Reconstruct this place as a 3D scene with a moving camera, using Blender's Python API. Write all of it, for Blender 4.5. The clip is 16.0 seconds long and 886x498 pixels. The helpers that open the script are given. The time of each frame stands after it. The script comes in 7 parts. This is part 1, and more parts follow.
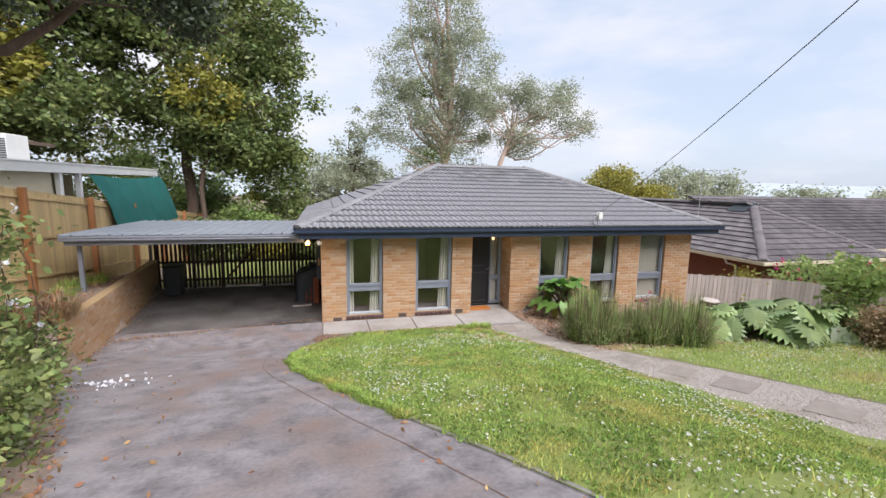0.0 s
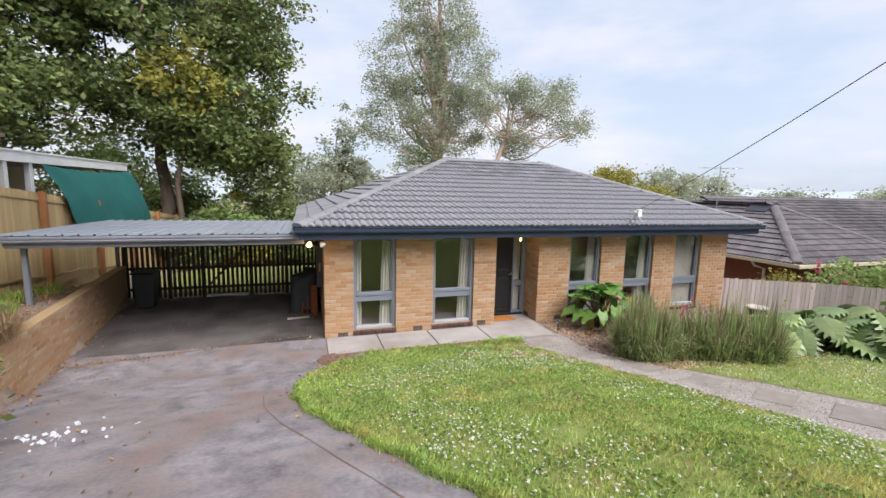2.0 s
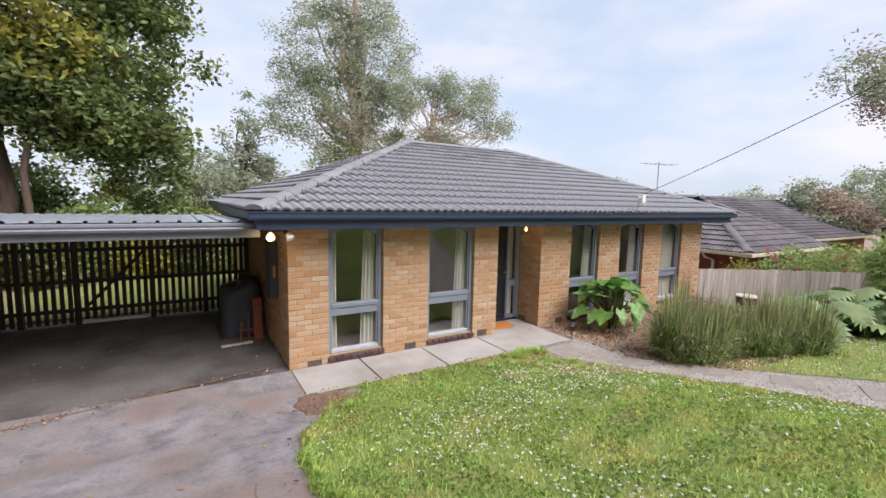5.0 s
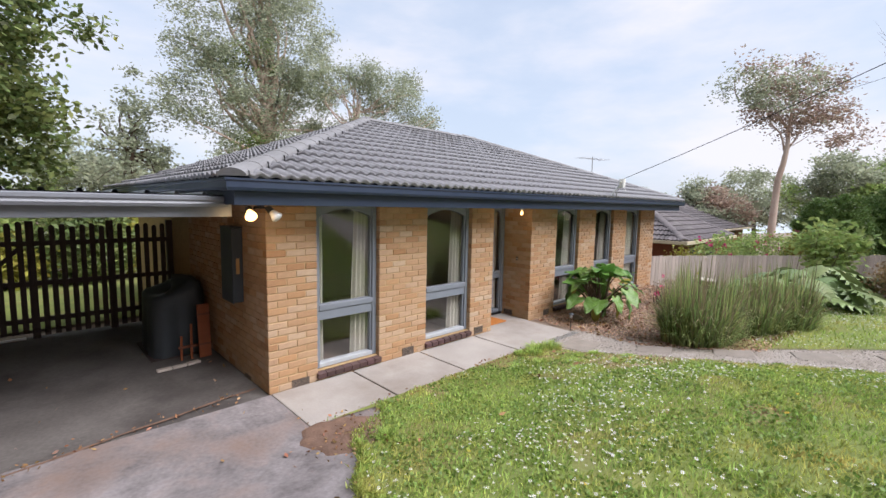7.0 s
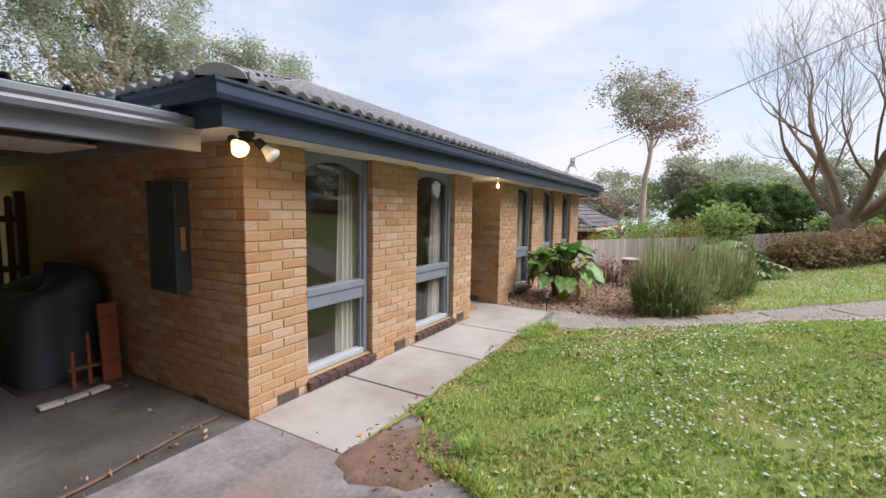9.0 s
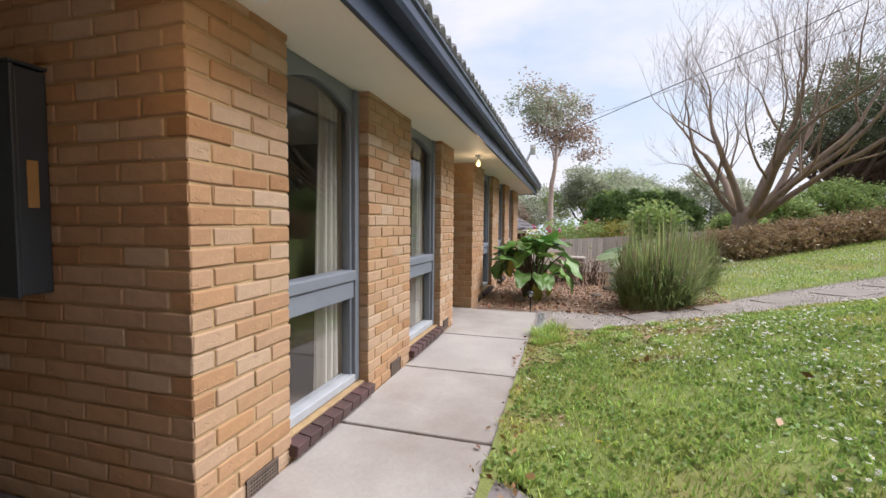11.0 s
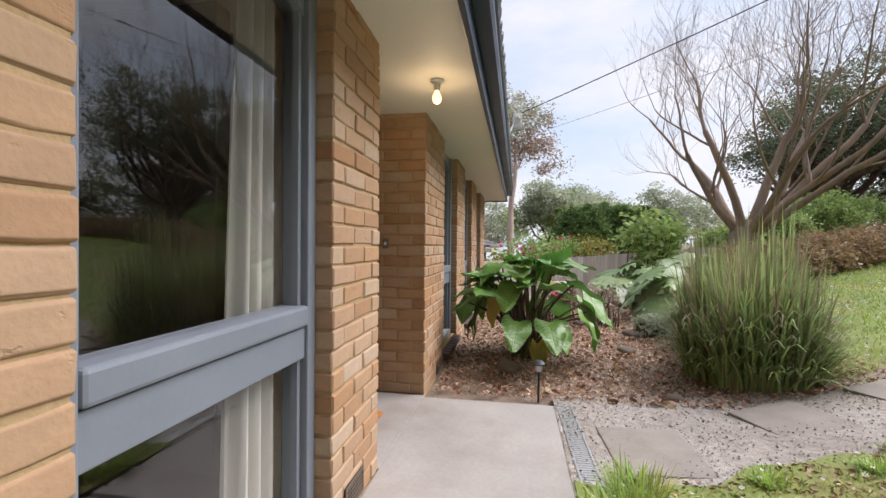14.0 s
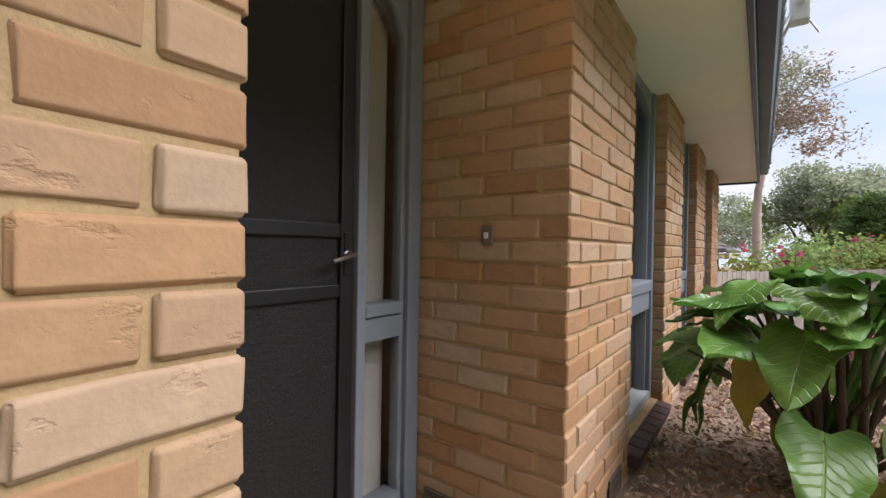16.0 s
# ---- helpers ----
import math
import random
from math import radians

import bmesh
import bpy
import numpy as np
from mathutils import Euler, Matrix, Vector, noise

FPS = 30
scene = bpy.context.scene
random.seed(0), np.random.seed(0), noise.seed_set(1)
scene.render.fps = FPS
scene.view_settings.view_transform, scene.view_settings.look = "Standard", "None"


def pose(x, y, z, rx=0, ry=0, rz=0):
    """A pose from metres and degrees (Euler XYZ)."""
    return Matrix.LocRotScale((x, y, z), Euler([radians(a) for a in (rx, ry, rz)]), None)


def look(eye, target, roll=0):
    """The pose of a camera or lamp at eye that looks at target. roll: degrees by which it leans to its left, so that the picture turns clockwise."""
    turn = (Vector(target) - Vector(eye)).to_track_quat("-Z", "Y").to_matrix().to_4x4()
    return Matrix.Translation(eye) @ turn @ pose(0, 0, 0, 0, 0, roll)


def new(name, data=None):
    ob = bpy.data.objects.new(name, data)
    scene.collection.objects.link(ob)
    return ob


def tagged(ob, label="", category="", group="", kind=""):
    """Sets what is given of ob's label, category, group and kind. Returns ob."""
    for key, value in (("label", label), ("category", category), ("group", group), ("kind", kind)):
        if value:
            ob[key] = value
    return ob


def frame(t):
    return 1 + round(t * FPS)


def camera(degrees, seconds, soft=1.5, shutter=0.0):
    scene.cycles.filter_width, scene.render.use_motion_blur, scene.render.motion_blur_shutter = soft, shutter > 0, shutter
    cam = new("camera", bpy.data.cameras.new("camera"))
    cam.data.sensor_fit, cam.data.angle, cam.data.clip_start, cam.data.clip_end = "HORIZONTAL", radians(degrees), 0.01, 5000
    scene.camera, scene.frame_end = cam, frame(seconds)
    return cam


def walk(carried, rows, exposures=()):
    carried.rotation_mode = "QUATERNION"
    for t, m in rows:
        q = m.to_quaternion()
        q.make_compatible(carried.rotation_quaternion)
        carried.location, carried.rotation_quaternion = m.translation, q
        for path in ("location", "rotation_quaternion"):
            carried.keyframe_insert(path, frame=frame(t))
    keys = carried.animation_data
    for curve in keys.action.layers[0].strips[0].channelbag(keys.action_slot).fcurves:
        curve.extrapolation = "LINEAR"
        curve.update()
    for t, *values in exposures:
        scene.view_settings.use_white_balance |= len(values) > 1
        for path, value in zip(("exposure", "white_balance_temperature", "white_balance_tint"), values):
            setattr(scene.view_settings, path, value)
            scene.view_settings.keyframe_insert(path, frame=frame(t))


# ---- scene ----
cam = camera(91.7, 16.0)
METRES, EYE, TILT, LEAN, TURN = 16.0, 3.63, 0.0, 0.0, -15.5
ROWS = [
    (0.0, 0.0, 0.0, 0.0, 0.18, -8.57, -1.19),
    (0.5, -0.0113, 0.023, -0.0036, -0.07, -8.46, -1.26),
    (1.0, -0.027, 0.0473, -0.0088, -0.54, -8.18, -1.31),
    (1.5, -0.0421, 0.0709, -0.0146, -1.14, -8.08, -1.35),
    (2.0, -0.0594, 0.0972, -0.0191, -2.33, -7.89, -1.3),
    (2.5, -0.0745, 0.1222, -0.0247, -4.13, -7.72, -1.27),
    (3.0, -0.0916, 0.1481, -0.0309, -6.42, -7.4, -1.27),
    (3.5, -0.1087, 0.1721, -0.0368, -8.78, -7.1, -1.3),
    (6.0, -0.1986, 0.2948, -0.0705, -21.27, -6.17, -1.15),
    (6.5, -0.214, 0.3196, -0.076, -24.55, -6.06, -1.13),
    (7.0, -0.2292, 0.3463, -0.0833, -28.29, -5.92, -1.17),
    (7.5, -0.2421, 0.3719, -0.0917, -32.3, -5.78, -1.09),
    (8.0, -0.2562, 0.4014, -0.0999, -36.89, -5.61, -1.06),
    (8.5, -0.2665, 0.4277, -0.1087, -40.62, -5.47, -1.06),
    (9.0, -0.2747, 0.4561, -0.1174, -44.57, -5.22, -0.98),
    (11.5, -0.229, 0.5933, -0.1485, -61.41, -2.5, -0.47),
    (12.0, -0.2005, 0.6143, -0.1497, -64.18, -1.9, -0.34),
    (12.5, -0.1722, 0.6298, -0.1501, -66.13, -1.66, -0.3),
    (13.0, -0.1386, 0.6428, -0.1515, -66.7, -1.18, -0.26),
    (13.5, -0.1057, 0.6547, -0.1513, -66.43, -0.6, -0.4),
    (14.0, -0.0702, 0.6641, -0.1515, -64.75, -0.45, -0.46),
    (14.5, -0.0391, 0.6727, -0.1514, -61.48, -0.34, -0.57),
    (15.0, -0.0085, 0.6828, -0.1525, -55.91, -0.2, -0.5),
    (15.5, 0.018, 0.6929, -0.1531, -48.51, -0.18, -0.76),
    (16.0, 0.0425, 0.7075, -0.1536, -37.96, -0.29, -0.98),
]
walk(cam, [(t, pose(0, 0, EYE, TILT, LEAN, TURN) @ pose(METRES * x, METRES * y, METRES * z, 90 + pitch, roll, yaw)) for t, x, y, z, yaw, pitch, roll in ROWS], [(0.0, 0.17, 6240, 16), (16.0, 0.17, 6240, 16)])

# ---- light ----
world = bpy.data.worlds.new("sky")
scene.world = world
world.use_nodes = True
wn, wl = world.node_tree.nodes, world.node_tree.links
for n in list(wn):
    wn.remove(n)
sky = wn.new("ShaderNodeTexSky")
sky.sky_type, sky.sun_disc = "NISHITA", False
sky.sun_elevation, sky.sun_rotation = radians(50), radians(157)
sky.air_density, sky.dust_density = 1.0, 2.0
sky_bg = wn.new("ShaderNodeBackground")
sky_bg.inputs["Strength"].default_value = 0.15
cloud_bg = wn.new("ShaderNodeBackground")
cloud_bg.inputs["Color"].default_value = (0.90, 0.945, 1.0, 1)
cloud_bg.inputs["Strength"].default_value = 0.88
wcoord, wmap = wn.new("ShaderNodeTexCoord"), wn.new("ShaderNodeMapping")
wmap.inputs["Scale"].default_value = (1.2, 1.2, 3.5)
cloud = wn.new("ShaderNodeTexNoise")
cloud.inputs["Scale"].default_value, cloud.inputs["Detail"].default_value, cloud.inputs["Roughness"].default_value = 1.6, 7, 0.55
cramp = wn.new("ShaderNodeValToRGB")
cramp.color_ramp.elements[0].position, cramp.color_ramp.elements[1].position = 0.36, 0.62
cramp.color_ramp.elements[0].color, cramp.color_ramp.elements[1].color = (0.70, 0.70, 0.70, 1), (0.97, 0.97, 0.97, 1)
wmix, wout = wn.new("ShaderNodeMixShader"), wn.new("ShaderNodeOutputWorld")
wl.new(wcoord.outputs["Generated"], wmap.inputs["Vector"])
wl.new(wmap.outputs["Vector"], cloud.inputs["Vector"])
wl.new(cloud.outputs["Fac"], cramp.inputs["Fac"])
tint = wn.new("ShaderNodeValToRGB")
tint.color_ramp.elements[0].position, tint.color_ramp.elements[1].position = 0.40, 0.60
tint.color_ramp.elements[0].color, tint.color_ramp.elements[1].color = (0.78, 0.89, 1.0, 1), (0.97, 0.975, 1.0, 1)
wl.new(cloud.outputs["Fac"], tint.inputs["Fac"])
wl.new(tint.outputs["Color"], cloud_bg.inputs["Color"])
wl.new(sky.outputs["Color"], sky_bg.inputs["Color"])
wl.new(cramp.outputs["Color"], wmix.inputs["Fac"])
wl.new(sky_bg.outputs["Background"], wmix.inputs[1])
wl.new(cloud_bg.outputs["Background"], wmix.inputs[2])
wl.new(wmix.outputs["Shader"], wout.inputs["Surface"])

sun_data = bpy.data.lights.new("sun", "SUN")
sun_data.energy, sun_data.angle, sun_data.color = 5.0, radians(50), (1.0, 0.975, 0.95)
sun = new("sun", sun_data)
sun.matrix_world = look((6, -14, 18), (0, 0, 0))


# ---- materials ----
def rgba(c):
    return (*c, 1.0)


def shade(name, a, b=None, scale=6.0, fine=60.0, rough=0.7, metal=0.0, bump=0.15, dist=0.01, spread=0.0, island=0.0,
          stretch=(1, 1, 1), spec=0.4, stain=None, stain_scale=0.7, stain_amount=0.5, translucent=0.0, soft=0.3):
    """A surface with colour varied at two scales, fine relief, and if asked for a change from piece to piece."""
    m = bpy.data.materials.new(name)
    m.use_nodes = True
    nt = m.node_tree
    N, L = nt.nodes, nt.links
    bs = N["Principled BSDF"]
    b = b or tuple(v * 0.75 for v in a)
    co, mp = N.new("ShaderNodeTexCoord"), N.new("ShaderNodeMapping")
    mp.inputs["Scale"].default_value = stretch
    L.new(co.outputs["Object"], mp.inputs["Vector"])
    n1, n2 = N.new("ShaderNodeTexNoise"), N.new("ShaderNodeTexNoise")
    n1.inputs["Scale"].default_value, n1.inputs["Detail"].default_value = scale, 5
    n2.inputs["Scale"].default_value, n2.inputs["Detail"].default_value = fine, 4
    L.new(mp.outputs["Vector"], n1.inputs["Vector"])
    L.new(mp.outputs["Vector"], n2.inputs["Vector"])
    add = N.new("ShaderNodeMath")
    add.operation = "MULTIPLY_ADD"
    L.new(n2.outputs["Fac"], add.inputs[0])
    add.inputs[1].default_value = 0.45
    L.new(n1.outputs["Fac"], add.inputs[2])
    rp = N.new("ShaderNodeValToRGB")
    rp.color_ramp.elements[0].position, rp.color_ramp.elements[1].position = 0.72 - soft, 0.72 + soft
    rp.color_ramp.elements[0].color, rp.color_ramp.elements[1].color = rgba(b), rgba(a)
    L.new(add.outputs[0], rp.inputs["Fac"])
    col = rp.outputs["Color"]
    if stain:
        n3, r3, mx = N.new("ShaderNodeTexNoise"), N.new("ShaderNodeValToRGB"), N.new("ShaderNodeMixRGB")
        n3.inputs["Scale"].default_value, n3.inputs["Detail"].default_value, n3.inputs["Roughness"].default_value = stain_scale, 8, 0.65
        L.new(co.outputs["Object"], n3.inputs["Vector"])
        r3.color_ramp.elements[0].position, r3.color_ramp.elements[1].position = 0.48, 0.66
        r3.color_ramp.elements[1].color = (stain_amount, stain_amount, stain_amount, 1)
        L.new(n3.outputs["Fac"], r3.inputs["Fac"])
        L.new(r3.outputs["Color"], mx.inputs["Fac"])
        L.new(col, mx.inputs[1])
        mx.inputs[2].default_value = rgba(stain)
        col = mx.outputs[0]
    for amount, kind in ((spread, "object"), (island, "island")):
        if amount:
            src = N.new("ShaderNodeObjectInfo").outputs["Random"] if kind == "object" else N.new("ShaderNodeNewGeometry").outputs["Random Per Island"]
            hs, mr, m2 = N.new("ShaderNodeHueSaturation"), N.new("ShaderNodeMapRange"), N.new("ShaderNodeMapRange")
            mr.inputs["To Min"].default_value, mr.inputs["To Max"].default_value = 1 - amount, 1 + amount
            fr = N.new("ShaderNodeMath")
            fr.operation = "MULTIPLY"
            fr.inputs[1].default_value = 7.31
            fk = N.new("ShaderNodeMath")
            fk.operation = "FRACT"
            L.new(src, mr.inputs["Value"])
            L.new(src, fr.inputs[0])
            L.new(fr.outputs[0], fk.inputs[0])
            m2.inputs["To Min"].default_value, m2.inputs["To Max"].default_value = 0.5 - 0.06 * amount, 0.5 + 0.06 * amount
            L.new(fk.outputs[0], m2.inputs["Value"])
            L.new(mr.outputs["Result"], hs.inputs["Value"])
            L.new(m2.outputs["Result"], hs.inputs["Hue"])
            L.new(col, hs.inputs["Color"])
            col = hs.outputs["Color"]
    L.new(col, bs.inputs["Base Color"])
    rr = N.new("ShaderNodeMapRange")
    rr.inputs["To Min"].default_value, rr.inputs["To Max"].default_value = max(0.02, rough - 0.12), min(1, rough + 0.12)
    L.new(n1.outputs["Fac"], rr.inputs["Value"])
    L.new(rr.outputs["Result"], bs.inputs["Roughness"])
    bs.inputs["Metallic"].default_value = metal
    bs.inputs["Specular IOR Level"].default_value = spec
    if bump:
        bp = N.new("ShaderNodeBump")
        bp.inputs["Strength"].default_value, bp.inputs["Distance"].default_value = bump, dist
        L.new(add.outputs[0], bp.inputs["Height"])
        L.new(bp.outputs["Normal"], bs.inputs["Normal"])
    if translucent:
        tr, ms = N.new("ShaderNodeBsdfTranslucent"), N.new("ShaderNodeMixShader")
        L.new(col, tr.inputs["Color"])
        ms.inputs["Fac"].default_value = translucent
        L.new(bs.outputs["BSDF"], ms.inputs[1])
        L.new(tr.outputs["BSDF"], ms.inputs[2])
        L.new(ms.outputs["Shader"], N["Material Output"].inputs["Surface"])
    return m


def brick_shade(name, ramp, fine=55):
    m = shade(name, (0.5, 0.5, 0.5), (0.4, 0.4, 0.4), scale=11, fine=fine, rough=0.88, bump=0.75, dist=0.006, soft=0.22)
    nt = m.node_tree
    N, L = nt.nodes, nt.links
    bs = N["Principled BSDF"]
    base = bs.inputs["Base Color"].links[0].from_socket
    info, rp, mx = N.new("ShaderNodeObjectInfo"), N.new("ShaderNodeValToRGB"), N.new("ShaderNodeMixRGB")
    rp.color_ramp.interpolation = "LINEAR"
    els = rp.color_ramp.elements
    while len(els) < len(ramp):
        els.new(0.5)
    for i, c in enumerate(ramp):
        els[i].position, els[i].color = i / (len(ramp) - 1), rgba(c)
    L.new(info.outputs["Random"], rp.inputs["Fac"])
    mx.blend_type = "OVERLAY"
    mx.inputs["Fac"].default_value = 0.75
    L.new(rp.outputs["Color"], mx.inputs[1])
    L.new(base, mx.inputs[2])
    L.new(mx.outputs[0], bs.inputs["Base Color"])
    # worn, rounded arrises
    bv = N.new("ShaderNodeBevel")
    bv.samples = 4
    bv.inputs["Radius"].default_value = 0.007
    grain = bs.inputs["Normal"].links[0].from_node
    # creases and pits pressed into the clay
    co, mp, rg, rp2, crease = N.new("ShaderNodeTexCoord"), N.new("ShaderNodeMapping"), N.new("ShaderNodeTexNoise"), N.new("ShaderNodeValToRGB"), N.new("ShaderNodeBump")
    off = N.new("ShaderNodeVectorMath")
    off.operation = "MULTIPLY_ADD"
    off.inputs[1].default_value = (37.0, 53.0, 71.0)
    L.new(info.outputs["Random"], off.inputs[0])
    L.new(co.outputs["Object"], off.inputs[2])
    mp.inputs["Scale"].default_value = (11, 11, 19)
    L.new(off.outputs["Vector"], mp.inputs["Vector"])
    L.new(mp.outputs["Vector"], rg.inputs["Vector"])
    rg.inputs["Scale"].default_value, rg.inputs["Detail"].default_value, rg.inputs["Roughness"].default_value = 1.0, 5, 0.6
    rp2.color_ramp.elements[0].position, rp2.color_ramp.elements[1].position = 0.31, 0.39
    L.new(rg.outputs["Fac"], rp2.inputs["Fac"])
    crease.inputs["Strength"].default_value, crease.inputs["Distance"].default_value = 0.5, 0.005
    L.new(rp2.outputs["Color"], crease.inputs["Height"])
    L.new(bv.outputs["Normal"], crease.inputs["Normal"])
    L.new(crease.outputs["Normal"], grain.inputs["Normal"])
    return m


BRICK = brick_shade("tan_brick", [(0.385, 0.215, 0.104), (0.44, 0.292, 0.176), (0.415, 0.236, 0.118), (0.465, 0.338, 0.228), (0.355, 0.188, 0.087), (0.45, 0.305, 0.195), (0.425, 0.236, 0.11), (0.475, 0.352, 0.242)])
MORTAR = shade("mortar", (0.46, 0.325, 0.17), (0.33, 0.225, 0.115), scale=14, fine=120, rough=0.95, bump=0.4)
SILL = shade("brown_sill_brick", (0.10, 0.055, 0.05), (0.06, 0.034, 0.034), scale=12, rough=0.5, spread=0.25)
FRAME = shade("grey_blue_paint", (0.20, 0.22, 0.25), (0.17, 0.19, 0.22), scale=4, rough=0.45, bump=0.05)
DARKBLUE = shade("navy_gutter_paint", (0.035, 0.05, 0.085), (0.028, 0.04, 0.07), scale=3, rough=0.35, bump=0.03)
BEAM = shade("grey_steel_paint", (0.21, 0.22, 0.245), (0.17, 0.18, 0.2), scale=3, rough=0.4, bump=0.04)
SOFFIT = shade("cream_soffit_paint", (0.80, 0.77, 0.68), (0.74, 0.71, 0.62), scale=2, rough=0.6, bump=0.03)
TILE = shade("grey_concrete_tile", (0.235, 0.235, 0.245), (0.15, 0.148, 0.155), scale=3, fine=45, rough=0.6, bump=0.3, island=0.16, stain=(0.13, 0.12, 0.115), stain_scale=1.1, stain_amount=0.5)
RIDGE = shade("grey_ridge_tile", (0.25, 0.25, 0.255), (0.17, 0.168, 0.17), scale=4, fine=45, rough=0.65, bump=0.3, spread=0.1, stain=(0.14, 0.13, 0.12), stain_scale=2)
NTILE = shade("old_dark_tile", (0.17, 0.152, 0.155), (0.085, 0.075, 0.08), scale=2, fine=30, rough=0.8, bump=0.3, island=0.2, stain=(0.22, 0.21, 0.19), stain_scale=0.5, stain_amount=0.25)
CONC = shade("worn_concrete", (0.40, 0.37, 0.34), (0.29, 0.265, 0.24), scale=1.7, fine=38, rough=0.85, bump=0.35, dist=0.006, stain=(0.19, 0.15, 0.12), stain_scale=0.55, stain_amount=0.6)
DRIVE = shade("driveway_concrete", (0.305, 0.28, 0.28), (0.115, 0.102, 0.102), scale=3.6, fine=24, rough=0.85, bump=0.9, dist=0.014, stain=(0.19, 0.125, 0.095), stain_scale=0.9, stain_amount=0.75, soft=0.27)
GROUND = shade("leaf_litter_soil", (0.32, 0.24, 0.18), (0.15, 0.11, 0.083), scale=7, fine=55, rough=0.95, bump=0.9, dist=0.03, stain=(0.26, 0.2, 0.15), stain_scale=2.2)
TURF = shade("turf_base", (0.235, 0.275, 0.07), (0.13, 0.165, 0.045), scale=2.2, fine=30, rough=0.95, bump=0.8, dist=0.03, stain=(0.24, 0.18, 0.07), stain_scale=0.9, stain_amount=0.75)
GRAVEL = shade("gravel_path", (0.45, 0.40, 0.355), (0.24, 0.21, 0.18), scale=22, fine=90, rough=0.95, bump=0.9, dist=0.02, stain=(0.15, 0.115, 0.075), stain_scale=1.2)
PAVER = shade("paving_stone", (0.29, 0.25, 0.215), (0.19, 0.165, 0.14), scale=5, fine=60, rough=0.85, bump=0.3, spread=0.1)
RAIL = shade("pale_rail_paint", (0.42, 0.44, 0.46), (0.33, 0.35, 0.37), scale=6, rough=0.6, bump=0.1)
GLASS = bpy.data.materials.new("window_glass")
GLASS.use_nodes = True
_n, _l = GLASS.node_tree.nodes, GLASS.node_tree.links
_n.remove(_n["Principled BSDF"])
_tr, _gl, _fr, _mx = _n.new("ShaderNodeBsdfTransparent"), _n.new("ShaderNodeBsdfGlossy"), _n.new("ShaderNodeFresnel"), _n.new("ShaderNodeMixShader")
_gl.inputs["Roughness"].default_value = 0.0
_fr.inputs["IOR"].default_value = 2.3
_l.new(_fr.outputs["Fac"], _mx.inputs["Fac"])
_l.new(_tr.outputs["BSDF"], _mx.inputs[1])
_l.new(_gl.outputs["BSDF"], _mx.inputs[2])
_l.new(_mx.outputs["Shader"], _n["Material Output"].inputs["Surface"])
CLEAR = bpy.data.materials.new("clear_inner_glass")
CLEAR.use_nodes = True
_n, _l = CLEAR.node_tree.nodes, CLEAR.node_tree.links
_n.remove(_n["Principled BSDF"])
_tr = _n.new("ShaderNodeBsdfTransparent")
_l.new(_tr.outputs["BSDF"], _n["Material Output"].inputs["Surface"])
CURTAIN = shade("cream_curtain", (0.80, 0.78, 0.70), (0.70, 0.68, 0.60), scale=3, fine=200, rough=0.9, bump=0.1, translucent=0.25)
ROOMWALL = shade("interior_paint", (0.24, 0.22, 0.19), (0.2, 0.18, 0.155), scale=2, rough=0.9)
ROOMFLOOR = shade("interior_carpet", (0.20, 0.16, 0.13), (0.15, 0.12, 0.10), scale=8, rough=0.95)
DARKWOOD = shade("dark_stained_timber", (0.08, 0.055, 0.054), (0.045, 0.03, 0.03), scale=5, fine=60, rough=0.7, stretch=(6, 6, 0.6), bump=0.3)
PALING = shade("fresh_pine_paling", (0.50, 0.37, 0.185), (0.40, 0.285, 0.13), scale=3, fine=40, rough=0.8, stretch=(8, 8, 0.5), bump=0.25, spread=0.12)
POSTWOOD = shade("orange_hardwood_post", (0.34, 0.15, 0.055), (0.23, 0.095, 0.035), scale=3, fine=40, rough=0.75, stretch=(8, 8, 0.5), bump=0.25)
GREYWOOD = shade("weathered_grey_paling", (0.54, 0.48, 0.43), (0.38, 0.33, 0.29), scale=3, fine=40, rough=0.85, stretch=(8, 8, 0.4), bump=0.3, spread=0.15)
CLOTH = shade("green_shade_cloth", (0.012, 0.12, 0.105), (0.008, 0.085, 0.076), scale=2, fine=150, rough=0.8, bump=0.1)
WHITE = shade("white_paint", (0.74, 0.74, 0.72), (0.64, 0.64, 0.61), scale=3, rough=0.5, bump=0.04)
CREAM = shade("cream_cladding", (0.62, 0.55, 0.40), (0.55, 0.48, 0.34), scale=3, rough=0.6)
ZINC = shade("zinc_roof_sheet", (0.50, 0.53, 0.58), (0.40, 0.43, 0.48), scale=1.5, rough=0.35, metal=0.5, bump=0.05, stain=(0.34, 0.35, 0.37), stain_scale=1.5)
BLACK = shade("black_paint", (0.014, 0.014, 0.016), (0.01, 0.01, 0.011), scale=4, rough=0.45, bump=0.05)
MESH = shade("black_security_mesh", (0.012, 0.012, 0.012), (0.006, 0.006, 0.006), scale=90, fine=260, rough=0.6, bump=0.6)
METERGREY = shade("dark_grey_box_paint", (0.045, 0.055, 0.065), (0.035, 0.042, 0.05), scale=4, rough=0.5, bump=0.05)
REDWALL = shade("red_brown_brick", (0.21, 0.075, 0.045), (0.14, 0.05, 0.032), scale=9, fine=40, rough=0.85, bump=0.4)
OCHRE = shade("ochre_brick", (0.42, 0.25, 0.10), (0.33, 0.19, 0.075), scale=9, fine=40, rough=0.85, bump=0.4)
VENT = shade("brown_grey_vent", (0.16, 0.12, 0.09), (0.11, 0.085, 0.065), scale=12, rough=0.7, spread=0.2)
